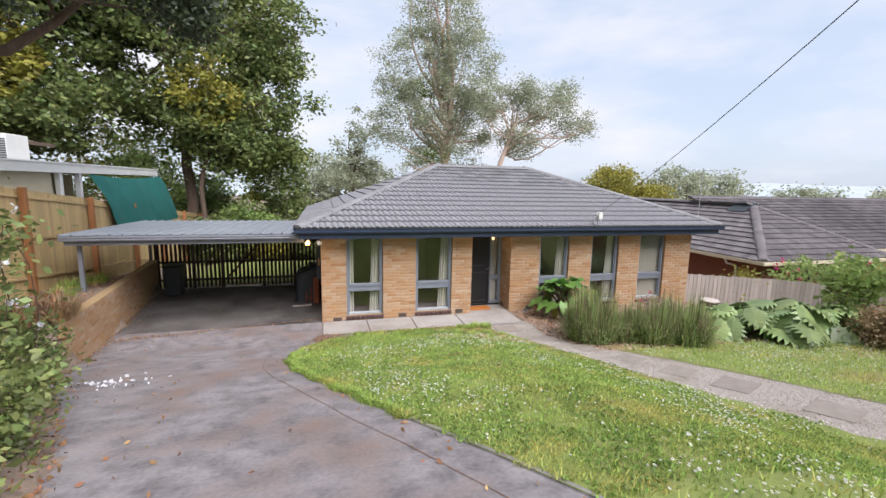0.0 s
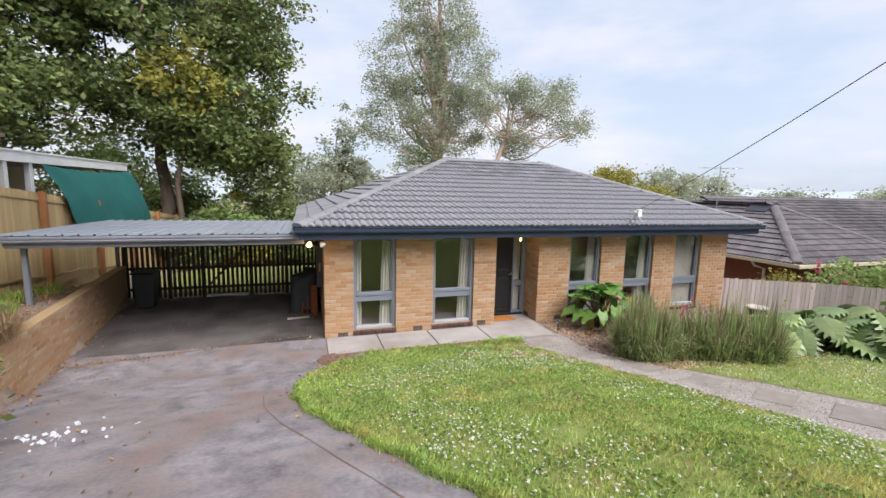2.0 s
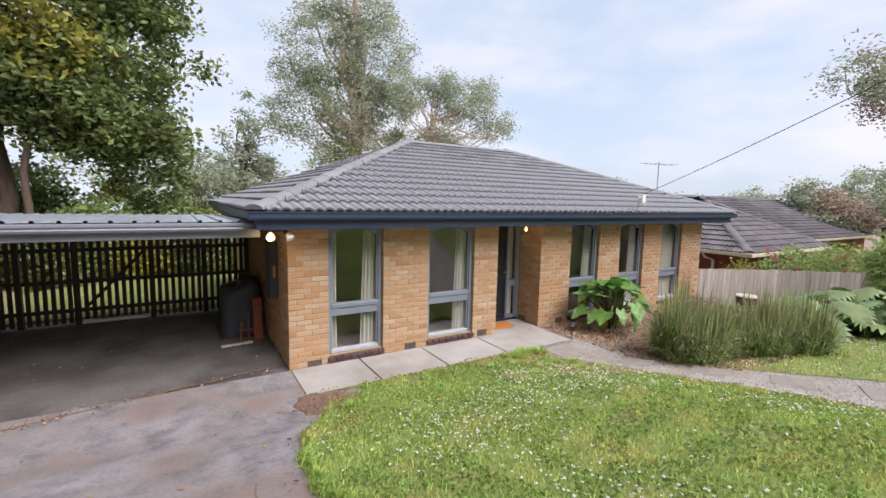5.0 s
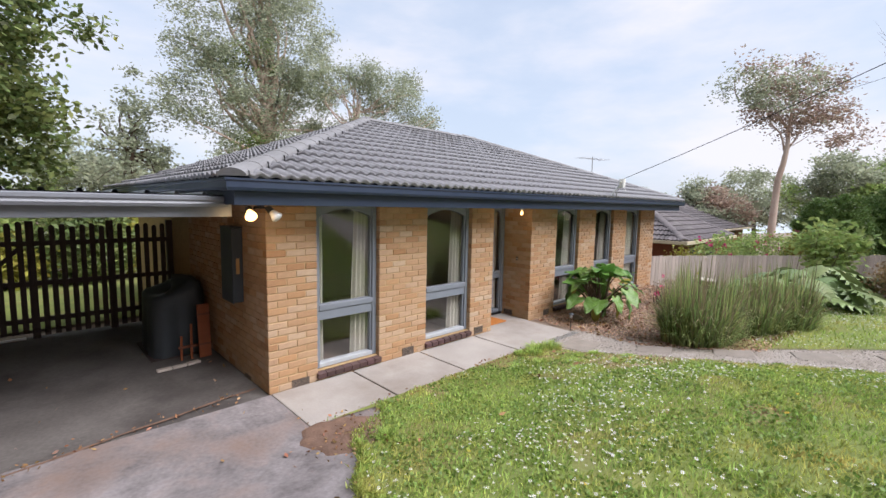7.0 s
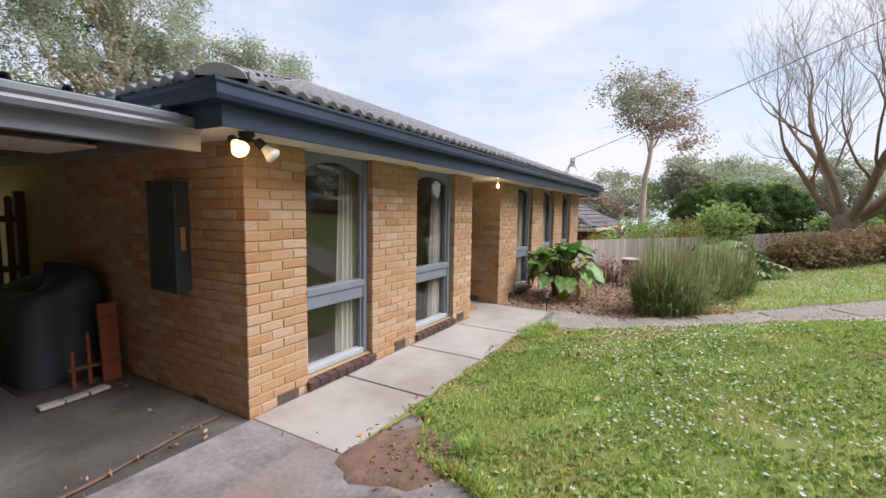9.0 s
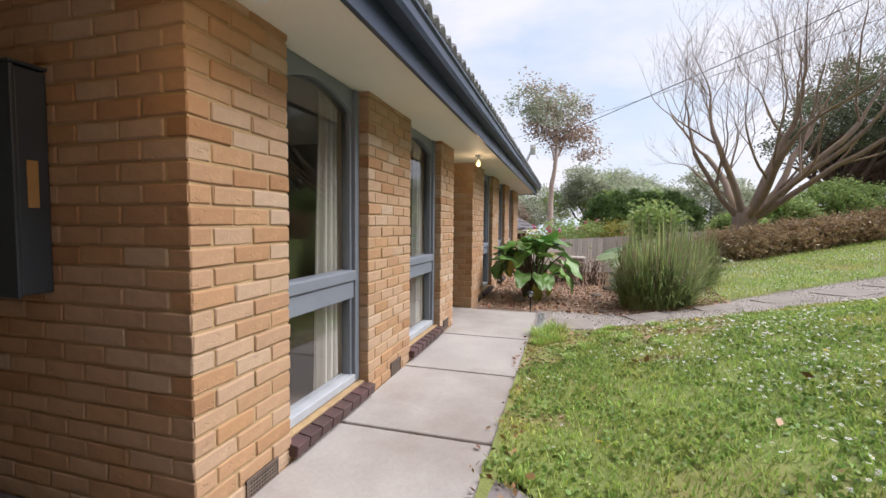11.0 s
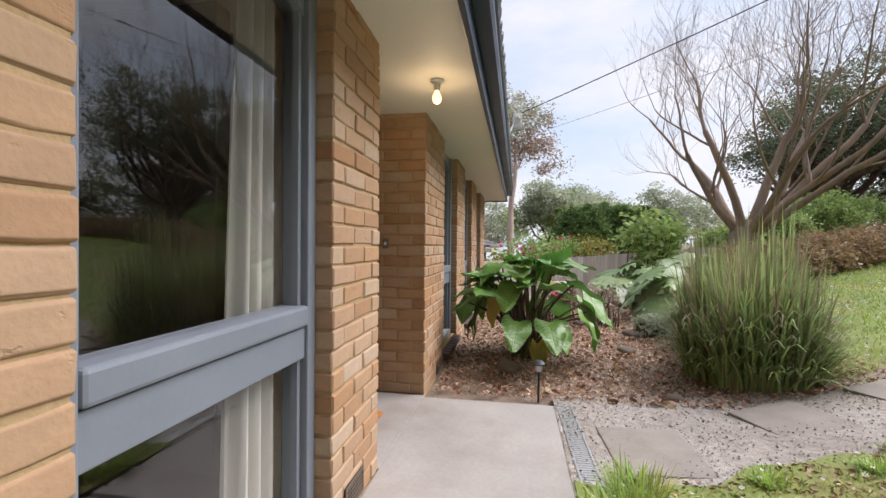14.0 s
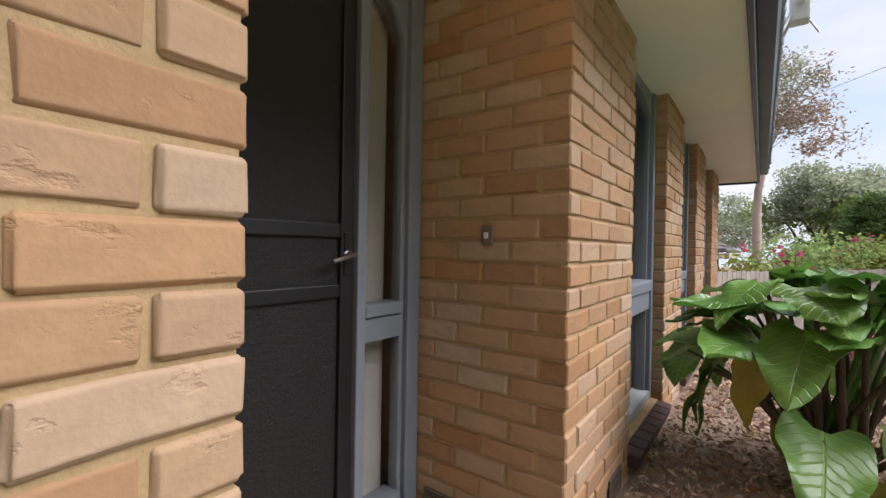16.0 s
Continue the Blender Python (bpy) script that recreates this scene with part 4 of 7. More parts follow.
meter = thing("meter_box", "dark grey steel meter box on the brick side wall", "meter box", (-0.11, 12.03, 0.99))
part("body", box(-0.115, 0.0, 0.0, 0.42, 0.0, 0.95, 0.006), METERGREY, meter)
part("lid", box(-0.135, -0.117, -0.008, 0.428, -0.008, 0.955, 0.005), METERGREY, meter)
part("rain_hood", box(-0.14, 0.0, -0.012, 0.432, 0.957, 0.97, 0.004), METERGREY, meter)
part("warning_plate", box(-0.085, -0.045, -0.006, -0.0005, 0.37, 0.57), OCHRE, meter, "faded yellow plate")

# service bracket and overhead cable
br = thing("service_bracket", "white cable junction box on a steel bracket at the eave", "bracket", (7.46, 10.68, 2.49))
part("arm", rod((-0.14, 0.03, 0.03), (0.0, -0.1, 0.34), 0.014), STEEL, br)
part("brace", rod((0.1, 0.03, 0.03), (0.0, -0.1, 0.3), 0.01), STEEL, br)
part("foot", box(-0.2, 0.16, 0.02, 0.05, 0.0, 0.05, 0.004), STEEL, br)
part("junction_box", box(-0.02, 0.10, -0.19, -0.08, 0.26, 0.45, 0.01), WHITE, br)
part("insulator", lathe([(0.02, 0.0), (0.032, 0.012), (0.02, 0.024), (0.032, 0.036), (0.018, 0.05)]), WHITE, br).location = (-0.05, -0.14, 0.36)
part("hook", rod((0.02, -0.18, 0.27), (0.04, -0.24, 0.17), 0.006), STEEL, br)
a, b = Vector((7.51, 10.56, 2.93)), Vector((2.07, -6.0, 10.01))
run = [(a.lerp(b, k / 24) - Vector((0, 0, 2.04 * (k / 24) * (1 - k / 24))), 0.006) for k in range(25)]
tagged(tubes("power_cable", [run], CABLE), "black overhead service cable from street to eave", "cable")
a, b = Vector((60, 20, 13)), Vector((2.0, -9.0, 8.0))
run = [(a.lerp(b, k / 24) - Vector((0, 0, 2.4 * (k / 24) * (1 - k / 24))), 0.012) for k in range(25)]
tagged(tubes("street_cable", [run], CABLE), "thin street cable across the sky", "cable")

# ---- carport ----
CB = 15.8
cp = thing("carport", "grey steel carport with ribbed sheet roof beside the house", "carport", (-3, 11.2, 0))


def world_part(name, bm, mat, parent, label=""):
    bm.transform(parent.matrix_world.inverted())
    return part(name, bm, mat, parent, label)


world_part("front_beam", box(-5.5, -0.5, 11.17, 11.24, 2.12, 2.27, 0.006), BEAM, cp)
bm = bmesh.new()
prof = [(0, 0), (-0.09, 0), (-0.105, 0.03), (-0.095, 0.05), (-0.11, 0.07), (-0.11, 0.1), (-0.095, 0.11), (0, 0.11)]
ends = []
for x in (-5.56, -0.56):
    ends.append([bm.verts.new((x, 11.168 + py, 2.225 + pz)) for py, pz in prof])
for k in range(len(prof)):
    bm.faces.new((ends[0][k], ends[0][(k + 1) % len(prof)], ends[1][(k + 1) % len(prof)], ends[1][k]))
bm.faces.new(ends[0])
bm.faces.new(list(reversed(ends[1])))
bmesh.ops.recalc_face_normals(bm, faces=bm.faces)
world_part("front_gutter", bm, BEAM, cp)
bm = bmesh.new()
xs = []
x = -5.6
while x < -0.62:
    xs += [(x, 0.0), (x + 0.012, 0.03), (x + 0.04, 0.03), (x + 0.052, 0.0), (x + 0.2, 0.004)]
    x += 0.24
rows = [[bm.verts.new((px, y, lerp(2.345, 2.25, (y - 11.1) / 4.9) + pz)) for px, pz in xs] for y in (11.1, 13.5, 16.0)]
for p, q in zip(rows, rows[1:]):
    for k in range(len(xs) - 1):
        bm.faces.new((p[k], p[k + 1], q[k + 1], q[k]))
world_part("roof_sheet", bm, ZINC, cp)
# added sheet: shade below the roof is put into its dark colour
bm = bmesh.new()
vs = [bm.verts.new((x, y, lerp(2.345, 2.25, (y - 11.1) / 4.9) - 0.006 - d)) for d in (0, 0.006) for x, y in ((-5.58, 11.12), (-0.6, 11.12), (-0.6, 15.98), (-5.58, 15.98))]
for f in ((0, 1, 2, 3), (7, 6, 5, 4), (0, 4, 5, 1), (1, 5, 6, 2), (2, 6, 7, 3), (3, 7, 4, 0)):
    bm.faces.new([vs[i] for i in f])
world_part("lining", bm, DARKWOOD, cp, "added dark sheet under the roof that carries the carport shade")
world_part("stored_sheet", box(-1.9, -0.9, 11.7, 12.5, 2.125, 2.138), GREYWOOD, cp, "pale board stored under the rafters")
for x in (-5.55, -3.8, -2.2, -0.62):
    world_part("rafter", box(x, x + 0.05, 11.245, 15.95, 2.14, 2.24), BEAM, cp)
for y in (12.6, 14.2, 15.9):
    world_part("purlin", box(-5.5, -0.57, y, y + 0.04, 2.241, 2.262), BEAM, cp)
for x, y in ((-5.36, 11.45), (-5.4, 15.6)):
    world_part("post", box(x - 0.04, x + 0.04, y - 0.04, y + 0.04, gz(-5.5, y) - 0.1, 2.14, 0.006), BEAM, cp)

sf = thing("slat_fence", "dark-stained timber paling screen and gate behind the carport", "fence", (-2.6, CB, 0))
x, k = -5.3, 0
while x < -0.2:
    gate = -3.35 < x < -2.15
    topz = 1.80 + 0.025 * math.sin(k * 2.1)
    bm = bmesh.new()
    vs = [bm.verts.new((px, py, pz)) for py in (0, 0.018) for px, pz in ((0, 0), (0.075, 0), (0.075, topz - 0.03), (0.055, topz), (0.02, topz), (0, topz - 0.03))]
    bm.faces.new(vs[:6])
    bm.faces.new(list(reversed(vs[6:])))
    for q in range(6):
        bm.faces.new((vs[q], vs[q + 6], vs[(q + 1) % 6 + 6], vs[(q + 1) % 6]))
    bmesh.ops.recalc_face_normals(bm, faces=bm.faces)
    bm.transform(Matrix.Translation((x, CB - 0.02, 0.03 if not gate else 0.09)))
    world_part("slat", bm, DARKWOOD, sf)
    x += 0.128
    k += 1
for z in (0.25, 0.85, 1.5):
    world_part("rail", box(-5.35, -0.13, CB, CB + 0.045, z, z + 0.08), DARKWOOD, sf)
for x in (-5.38, -4.3, -3.42, -2.12, -1.1, -0.2):
    world_part("post", box(x, x + 0.1, CB + 0.002, CB + 0.1, -0.1, 1.9, 0.006), DARKWOOD, sf)
bm = box(-0.03, 0.03, -0.02, 0.02, 0, 1.65)
bm.transform(pose(-3.3, CB + 0.06, 0.25, 0, 42, 0))
world_part("gate_brace", bm, DARKWOOD, sf)
world_part("gate_sill", box(-3.3, -2.2, CB - 0.04, CB + 0.01, -0.005, 0.028, 0.005), WHITE, sf, "pale strip under the gate")

# retaining wall
rw = tagged(new("wall_retaining"), "low tan brick retaining wall beside the driveway", kind="structure")
RA, RB = Vector((-4.58, 9.1)), Vector((-5.25, 15.7))
rd = (RB - RA).normalized()
L_ = (RB - RA).length
bm = box(0, L_, 0.006, 0.22, -0.25, 1.0)
m_ret = Matrix.Translation((RA.x, RA.y, 0)) @ Matrix.Rotation(math.atan2(rd.y, rd.x), 4, "Z")
bm.transform(m_ret)
part("mortar", bm, MORTAR, rw)
z, k = -0.05, 0
random.seed(8)
while z < 0.98:
    s = -0.12 if k % 2 else 0
    while s < L_ - 0.05:
        w = min(LONG, L_ - s)
        if w > 0.08 and gz(-3.5, RA.y + s) - 0.1 < z + 0.08 and (s < 4.6):
            ob = new("brick", brick_data(w - 0.01 if w < LONG else 0.23, 0.11))
            ob.parent = rw
            ob.matrix_local = m_ret @ Matrix.Translation((s, random.uniform(-0.003, 0.003), z))
        s += LONG
    z += COURSE
    k += 1

# ---- paling fence on the left ----
FX = -6.3


def fence_top(y):
    return 3.05 - 0.11 * (y - 13.9)


pf = thing("paling_fence", "new pale pine paling fence with orange hardwood posts", "fence", (FX, 14, 0.6))
random.seed(5)
y = 4.5
while y < 33:
    zb = gz(FX, y) - 0.15
    w = 0.1
    bm = box(FX - 0.01, FX + 0.008, y, y + w - 0.004, zb, fence_top(y) + random.uniform(-0.012, 0.012), 0.0)
    bm.transform(Matrix.Translation((random.uniform(-0.004, 0.004), 0, 0)))
    world_part("paling", bm, PALING, pf)
    y += w
for dz in (-0.12, -1.0, -1.9):
    y = 4.6
    while y < 31:
        bm = bmesh.new()
        za, zb = fence_top(y) + dz, fence_top(y + 2.7) + dz
        vs = [bm.verts.new(p) for p in ((FX + 0.012, y, za - 0.06), (FX + 0.05, y, za - 0.06), (FX + 0.05, y, za), (FX + 0.012, y, za), (FX + 0.012, y + 2.7, zb - 0.06), (FX + 0.05, y + 2.7, zb - 0.06), (FX + 0.05, y + 2.7, zb), (FX + 0.012, y + 2.7, zb))]
        for f in ((0, 1, 2, 3), (7, 6, 5, 4), (1, 5, 6, 2), (3, 2, 6, 7), (0, 4, 5, 1)):
            bm.faces.new([vs[i] for i in f])
        world_part("rail", bm, PALING, pf)
        y += 2.7
for y in (5.8, 8.5, 11.2, 13.95, 16.7, 19.4, 22.1, 24.8, 27.5):
    world_part("post", box(FX + 0.052, FX + 0.17, y, y + 0.12, gz(FX, y) - 0.2, fence_top(y) + 0.03, 0.006), POSTWOOD, pf, "orange hardwood post")
world_part("plinth_board", box(FX + 0.012, FX + 0.04, 9.0, 16.0, 0.78, 1.0), PALING, pf)

# neighbour's lean-to with green cloth
shed = thing("lean_to", "white-trimmed lean-to of the house next door", "lean-to", (-7.5, 15, 1))
world_part("fascia", box(-6.62, -6.58, 3.0, 20.4, 3.72, 3.95, 0.006), WHITE, shed)
world_part("fascia", box(-11, -6.62, 20.36, 20.4, 3.72, 3.95, 0.006), WHITE, shed)
world_part("roof_sheet", box(-11, -6.55, 3.0, 20.44, 3.952, 3.99), WHITE, shed)
for k in range(9):
    world_part("weatherboard", box(-6.86, -6.82 + 0.012 * (k % 2), 3.0, 13.6, 2.55 + k * 0.13, 2.675 + k * 0.13), CREAM, shed)
for y in (13.65, 14.6):
    world_part("post", box(-6.78, -6.66, y, y + 0.14, 1.0, 3.718, 0.006), WHITE, shed)
world_part("back_wall", box(-9.6, -9.5, 3.0, 20.3, 0.6, 3.7), CREAM, shed)

V, F = [], []
nu, nv = 40, 24
for j in range(nv + 1):
    for i in range(nu + 1):
        u, v = i / nu, j / nv
        y = lerp(lerp(14.75, 15.25, 1 - v), lerp(20.25, 20.8, 1 - v), u)
        z = lerp(1.95, 3.70 - 0.10 * math.sin(math.pi * u), v)
        x = FX + 0.075 + lerp(0.0, -0.27, v ** 3) + 0.05 * noise.noise((u * 7 + 0.8 * v, v * 2.2, 0)) + 0.025 * noise.noise((u * 22, v * 4, 3)) + 0.16 * (1 - v)
        V.append((x, y, z))
for j in range(nv):
    for i in range(nu):
        F.append((j * (nu + 1) + i, j * (nu + 1) + i + 1, (j + 1) * (nu + 1) + i + 1, (j + 1) * (nu + 1) + i))
cloth = raw("shade_cloth", V, F, CLOTH, smooth=True)
tagged(cloth, "dark green shade cloth hung from the lean-to over the fence", "shade cloth")

lh = thing("left_house", "tiled house behind the lean-to with an air conditioner", "house", (-14, 14, 1))
world_part("wall", box(-20, -10.4, 5, 19, 0.5, 4.7), OCHRE, lh)
bm = bmesh.new()
vs = [bm.verts.new(p) for p in ((-9.7, 4, 4.75), (-9.7, 19.6, 4.75), (-14.5, 15, 6.3), (-14.5, 8, 6.3), (-20, 4, 4.75), (-20, 19.6, 4.75))]
for f in ((0, 1, 2, 3), (1, 5, 2), (5, 4, 3, 2), (4, 0, 3), (4, 5, 1, 0)):
    bm.faces.new([vs[i] for i in f])
world_part("roof", bm, NTILE, lh)
world_part("gutter", box(-9.72, -9.62, 4, 19.65, 4.68, 4.8, 0.01), BARK, lh)
ac = thing("air_conditioner", "white outdoor air conditioner unit on the lean-to roof", "air conditioner", (-8.7, 15.9, 3.99))
part("casing", box(-0.35, 0.0, -0.5, 0.5, 0.06, 0.82, 0.02), WHITE, ac)
for y in (-0.4, 0.3):
    part("foot", box(-0.34, -0.02, y, y + 0.08, 0, 0.06), STEEL, ac)
for k in range(9):
    part("grille_slat", box(-0.3, -0.02, -0.512, -0.502, 0.12 + k * 0.065, 0.155 + k * 0.065), METERGREY, ac)

# ---- things stored in the carport ----
bd = thing("stored_board", "orange timber board with red straps leaning in the carport", "board", (-0.285, 13.18, -0.012))
bm = box(-0.08, 0.08, -0.02, 0.02, 0, 0.78, 0.006)
bm.transform(pose(0, 0, 0, -5, 0, 0))
part("panel", bm, TERRA, bd)
for z in (0.18, 0.62):
    bm = box(-0.088, 0.088, -0.027, 0.025, z, z + 0.03, 0.003)
    bm.transform(pose(0, 0, 0, -5, 0, 0))
    part("strap", bm, REDWALL, bd, "red strap")
tr = thing("garden_stake_bundle", "narrow orange timber stakes tied with a red strap", "stakes", (-0.5, 13.2, -0.012))
for x, h in ((-0.09, 0.34), (0.04, 0.5)):
    part("stake", rod((x, 0.0, 0.0), (x + 0.02, 0.07, h), 0.016, 8), TERRA, tr)
part("strap", box(-0.12, 0.12, -0.005, 0.04, 0.17, 0.2, 0.003), REDWALL, tr, "red strap")
sh = thing("covered_stack", "stack under a dark dust sheet against the carport wall", "covered stack", (-0.53, 13.95, -0.012))
V, F = [], []
rings_ = ((0.0, 1.06, 0.0), (0.3, 1.03, 0.0), (0.7, 1.0, 0.0), (0.9, 0.97, 0.06), (0.98, 0.86, 0.12), (1.0, 0.5, 0.14), (1.01, 0.02, 0.15))
for z, k, tilt in rings_:
    for i in range(36):
        a = 2 * math.pi * i / 36
        c, d = math.cos(a), math.sin(a)
        q = 1 / max(abs(c), abs(d)) ** 0.98
        fold = 1 + 0.035 * math.sin(9 * a + 1) * (1 - z / 1.2) + 0.02 * math.sin(17 * a)
        V.append((0.34 * c * q * k * fold, 0.5 * d * q * k * fold, max(0.0, z + tilt * c)))
for j in range(len(rings_) - 1):
    for i in range(36):
        F.append((j * 36 + i, j * 36 + (i + 1) % 36, (j + 1) * 36 + (i + 1) % 36, (j + 1) * 36 + i))
raw("dust_sheet", V, F, METERGREY, sh, smooth=True)
part("base_board", box(-0.4, 0.34, -0.56, 0.56, 0.0, 0.012), DARKWOOD, sh)
pk = thing("broken_plank", "pale broken plank lying on the carport floor", "plank", (-0.68, 12.9, 0.0))
for k in range(3):
    bm = box(-0.27 + k * 0.18, -0.1 + k * 0.18, -0.045 + 0.012 * math.sin(k * 2), 0.04, 0, 0.035, 0.008)
    bm.transform(Matrix.Rotation(radians(2 + 5 * k), 4, "Z"))
    part("board", bm, GREYWOOD, pk)
bn = thing("wheelie_bin", "dark plastic bin standing in the carport shade", "bin", (-4.55, 14.9, -0.01))
bm = box(-0.24, 0.24, -0.28, 0.28, 0.05, 0.95, 0.03)
for v in bm.verts:
    f = 0.82 + 0.18 * (v.co.z / 0.95)
    v.co.x *= f
    v.co.y *= f
part("body", bm, METERGREY, bn)
part("lid", box(-0.27, 0.27, -0.33, 0.3, 0.955, 1.0, 0.02), BLACK, bn)
part("handle_bar", rod((-0.24, 0.32, 0.92), (0.24, 0.32, 0.92), 0.014), BLACK, bn)

# ---- drain grate, paving stones ----
gr = thing("drain_grate", "galvanised slotted drain channel beside the porch slab", "drain", (5.13, 10.2, -0.02))
gm = Matrix.Translation((5.12, 10.135, -0.008))
part("channel", box(-1.32, 0.0, -0.01, 0.10, -0.06, 0.004), STEEL, gr)
for k in range(52):
    part("bar", box(-1.31 + k * 0.025, -1.296 + k * 0.025, 0.0, 0.09, 0.0042, 0.014), STEEL, gr)
for x in (-0.012, 0.09):
    part("edge", box(-1.32, 0.0, x, x + 0.012, 0.0045, 0.018), STEEL, gr)
gr.matrix_world = gm @ Matrix.Rotation(radians(1.5), 4, "Z")

random.seed(21)
for x, y, r, w, h in ((4.45, 9.75, 3, 0.6, 0.5), (4.87, 8.72, 16, 0.66, 0.5), (5.3, 7.75, 18, 0.6, 0.5), (5.75, 6.85, 22, 0.62, 0.5), (6.1, 5.95, 26, 0.62, 0.5), (6.42, 5.1, 24, 0.7, 0.55), (6.75, 3.9, 20, 0.66, 0.55), (7.3, 2.2, 20, 0.66, 0.55)):
    ps = part("paving_stone", box(-w / 2, w / 2, -h / 2, h / 2, -0.05, 0.012, 0.008), PAVER)
    sl_ = math.atan2(gz(x, y + 0.3) - gz(x, y - 0.3), 0.6)
    ps.matrix_world = Matrix.Translation((x, y, gz(x, y) + 0.006)) @ Matrix.Rotation(sl_, 4, "X") @ Matrix.Rotation(radians(r), 4, "Z")
    tagged(ps, "worn square concrete paving stone set in gravel", "paving stone", "stepping stones")

gl = thing("garden_light", "small dark solar garden light on a stake", "garden light", (5.24, 10.36, 0))
part("stake", rod((0, 0, -0.05), (0, 0, 0.22), 0.008), BLACK, gl)
part("lens", lathe([(0.02, 0.215), (0.03, 0.24), (0.03, 0.27)]), STEEL, gl)
part("cap", lathe([(0.048, 0.27), (0.05, 0.28), (0.03, 0.3), (0.008, 0.305)]), METERGREY, gl)
random.seed(4)
for x, y, r in ((5.95, 10.62, 0.11), (6.95, 9.3, 0.085), (5.4, 9.3, 0.05), (7.9, 9.0, 0.1), (8.6, 9.6, 0.08)):
    bm = bmesh.new()
    bmesh.ops.create_icosphere(bm, subdivisions=3, radius=r)
    for v in bm.verts:
        v.co *= 1 + 0.35 * noise.noise(v.co * 9 + Vector((x, y, 0)))
        v.co.z *= 0.62
        v.co.x *= 1.3
    rk = part("garden_rock", bm, ROCK, smooth=True)
    rk.matrix_world = pose(x, y, gz(x, y) + r * 0.25, 0, 0, random.uniform(0, 180))
    tagged(rk, "small rounded brown rock on the mulch", "rock", "garden rocks")
pot = thing("tree_stump", "brown tree stump with pale cut top by the fence", "stump", (10.7, 9.6, gz(10.7, 9.6)))
part("trunk", lathe([(0.26, -0.1), (0.245, 0.1), (0.235, 0.42), (0.225, 0.45)], 24), BARK, pot, smooth=False)
part("cut_top", lathe([(0.25, 0.45), (0.255, 0.47), (0.24, 0.49)], 24), GREYWOOD, pot, "pale cut top")

# ---- fence and house on the right ----
gf = thing("side_fence", "weathered grey paling fence beside the neighbour", "fence", (11.5, 11.3, 0))
line = [Vector((11.53, 11.34, 0.86)), Vector((13.7, 10.1, 0.86)), Vector((15.0, 8.6, 0.92)), Vector((16.2, 5.6, 1.15)), Vector((17.5, 1.5, 1.45))]
random.seed(9)
for p, q in zip(line, line[1:]):
    n = int((q - p).length / 0.115)
    for k in range(n):
        c = p.lerp(q, k / n)
        d = (q - p).normalized()
        bm = box(0, 0.108, -0.008, 0.008, gz(c.x, c.y) - 0.5, c.z + random.uniform(-0.012, 0.012))
        bm.transform(Matrix.Translation((c.x, c.y, 0)) @ Matrix.Rotation(math.atan2(d.y, d.x), 4, "Z"))
        world_part("paling", bm, GREYWOOD, gf)

nh = thing("right_house", "brown brick house next door with old dark tiled roof", "house", (20, 16, -1))
NX0, NX1, NY, NE = 14.85, 21.7, 11.34, 1.12
world_part("wall", box(15.4, 21.1, 11.9, 26, -3.0, 1.02), REDWALL, nh)
world_part("wall", box(21.11, 36, 13.9, 26, -3.5, 1.02), OCHRE, nh)
world_part("soffit", box(14.95, 21.6, 11.45, 25.9, 1.02, 1.06), SOFFIT, nh)
for a, b, c, d in ((NX0 - 0.06, NX0 + 0.04, NY, 26), (NX0 - 0.06, NX1 + 0.06, NY - 0.06, NY + 0.04), (NX1 + 0.03, 36, 13.3, 13.4)):
    world_part("gutter", box(a, b, c, d, NE - 0.1, NE + 0.02, 0.012), CREAM, nh)
nroof = part("roof", box(15.2, 21.3, 15, 25.5, 1.06, 1.1), NTILE, nh)
nroof.matrix_local = nh.matrix_world.inverted()
PX, PY, PZ = 18.26, 14.74, 2.93
half = (NX1 - NX0) / 2
slope = math.hypot(half, PZ - NE)
# left slope, front hip, and the long slope of the main wing
roof_plane(nroof, (NX0, 0, NE), (0, -1, 0), (half, 0, PZ - NE), lambda v: (-26, -(NY + (PY - NY) * v / slope)), slope, NTILE, singles=False)
fs = math.hypot(PY - NY, PZ - NE)
roof_plane(nroof, (0, NY, NE), (1, 0, 0), (0, PY - NY, PZ - NE), lambda v: (NX0 + half * v / fs, NX1 - half * v / fs), fs, NTILE, singles=False)
roof_plane(nroof, (NX1, 0, NE), (0, 1, 0), (-half, 0, PZ - NE), lambda v: (NY + (PY - NY) * v / slope, 18), slope, NTILE, singles=False)
ms = math.hypot(4.8, 2.05)
roof_plane(nroof, (0, 13.35, NE), (1, 0, 0), (0, 4.8, 2.05), lambda v: (18.2, 37.0 - 3 * v / ms), ms, NTILE, singles=False)
ridge_run(nroof, (NX0 + 0.1, NY + 0.1, NE + 0.06), (PX, PY, PZ + 0.05), mat=NTILE, r=0.14)
ridge_run(nroof, (NX1 - 0.1, NY + 0.1, NE + 0.06), (PX, PY, PZ + 0.05), mat=NTILE, r=0.14)
ridge_run(nroof, (PX, PY, PZ + 0.07), (PX, 25.5, PZ + 0.07), mat=NTILE, r=0.14)
ridge_run(nroof, (18.2, 18.15, 3.2), (34, 18.15, 3.2), mat=NTILE, r=0.14)
bm = bmesh.new()
vs = [bm.verts.new(p) for p in ((PX - 0.6, PY - 0.1, PZ - 0.2), (PX + 0.6, PY - 0.1, PZ - 0.2), (PX, PY - 0.12, PZ + 0.18), (PX - 0.6, PY + 0.8, PZ - 0.2), (PX + 0.6, PY + 0.8, PZ - 0.2), (PX, PY + 0.8, PZ + 0.18))]
for f in ((0, 1, 2), (0, 2, 5, 3), (1, 4, 5, 2)):
    bm.faces.new([vs[i] for i in f])
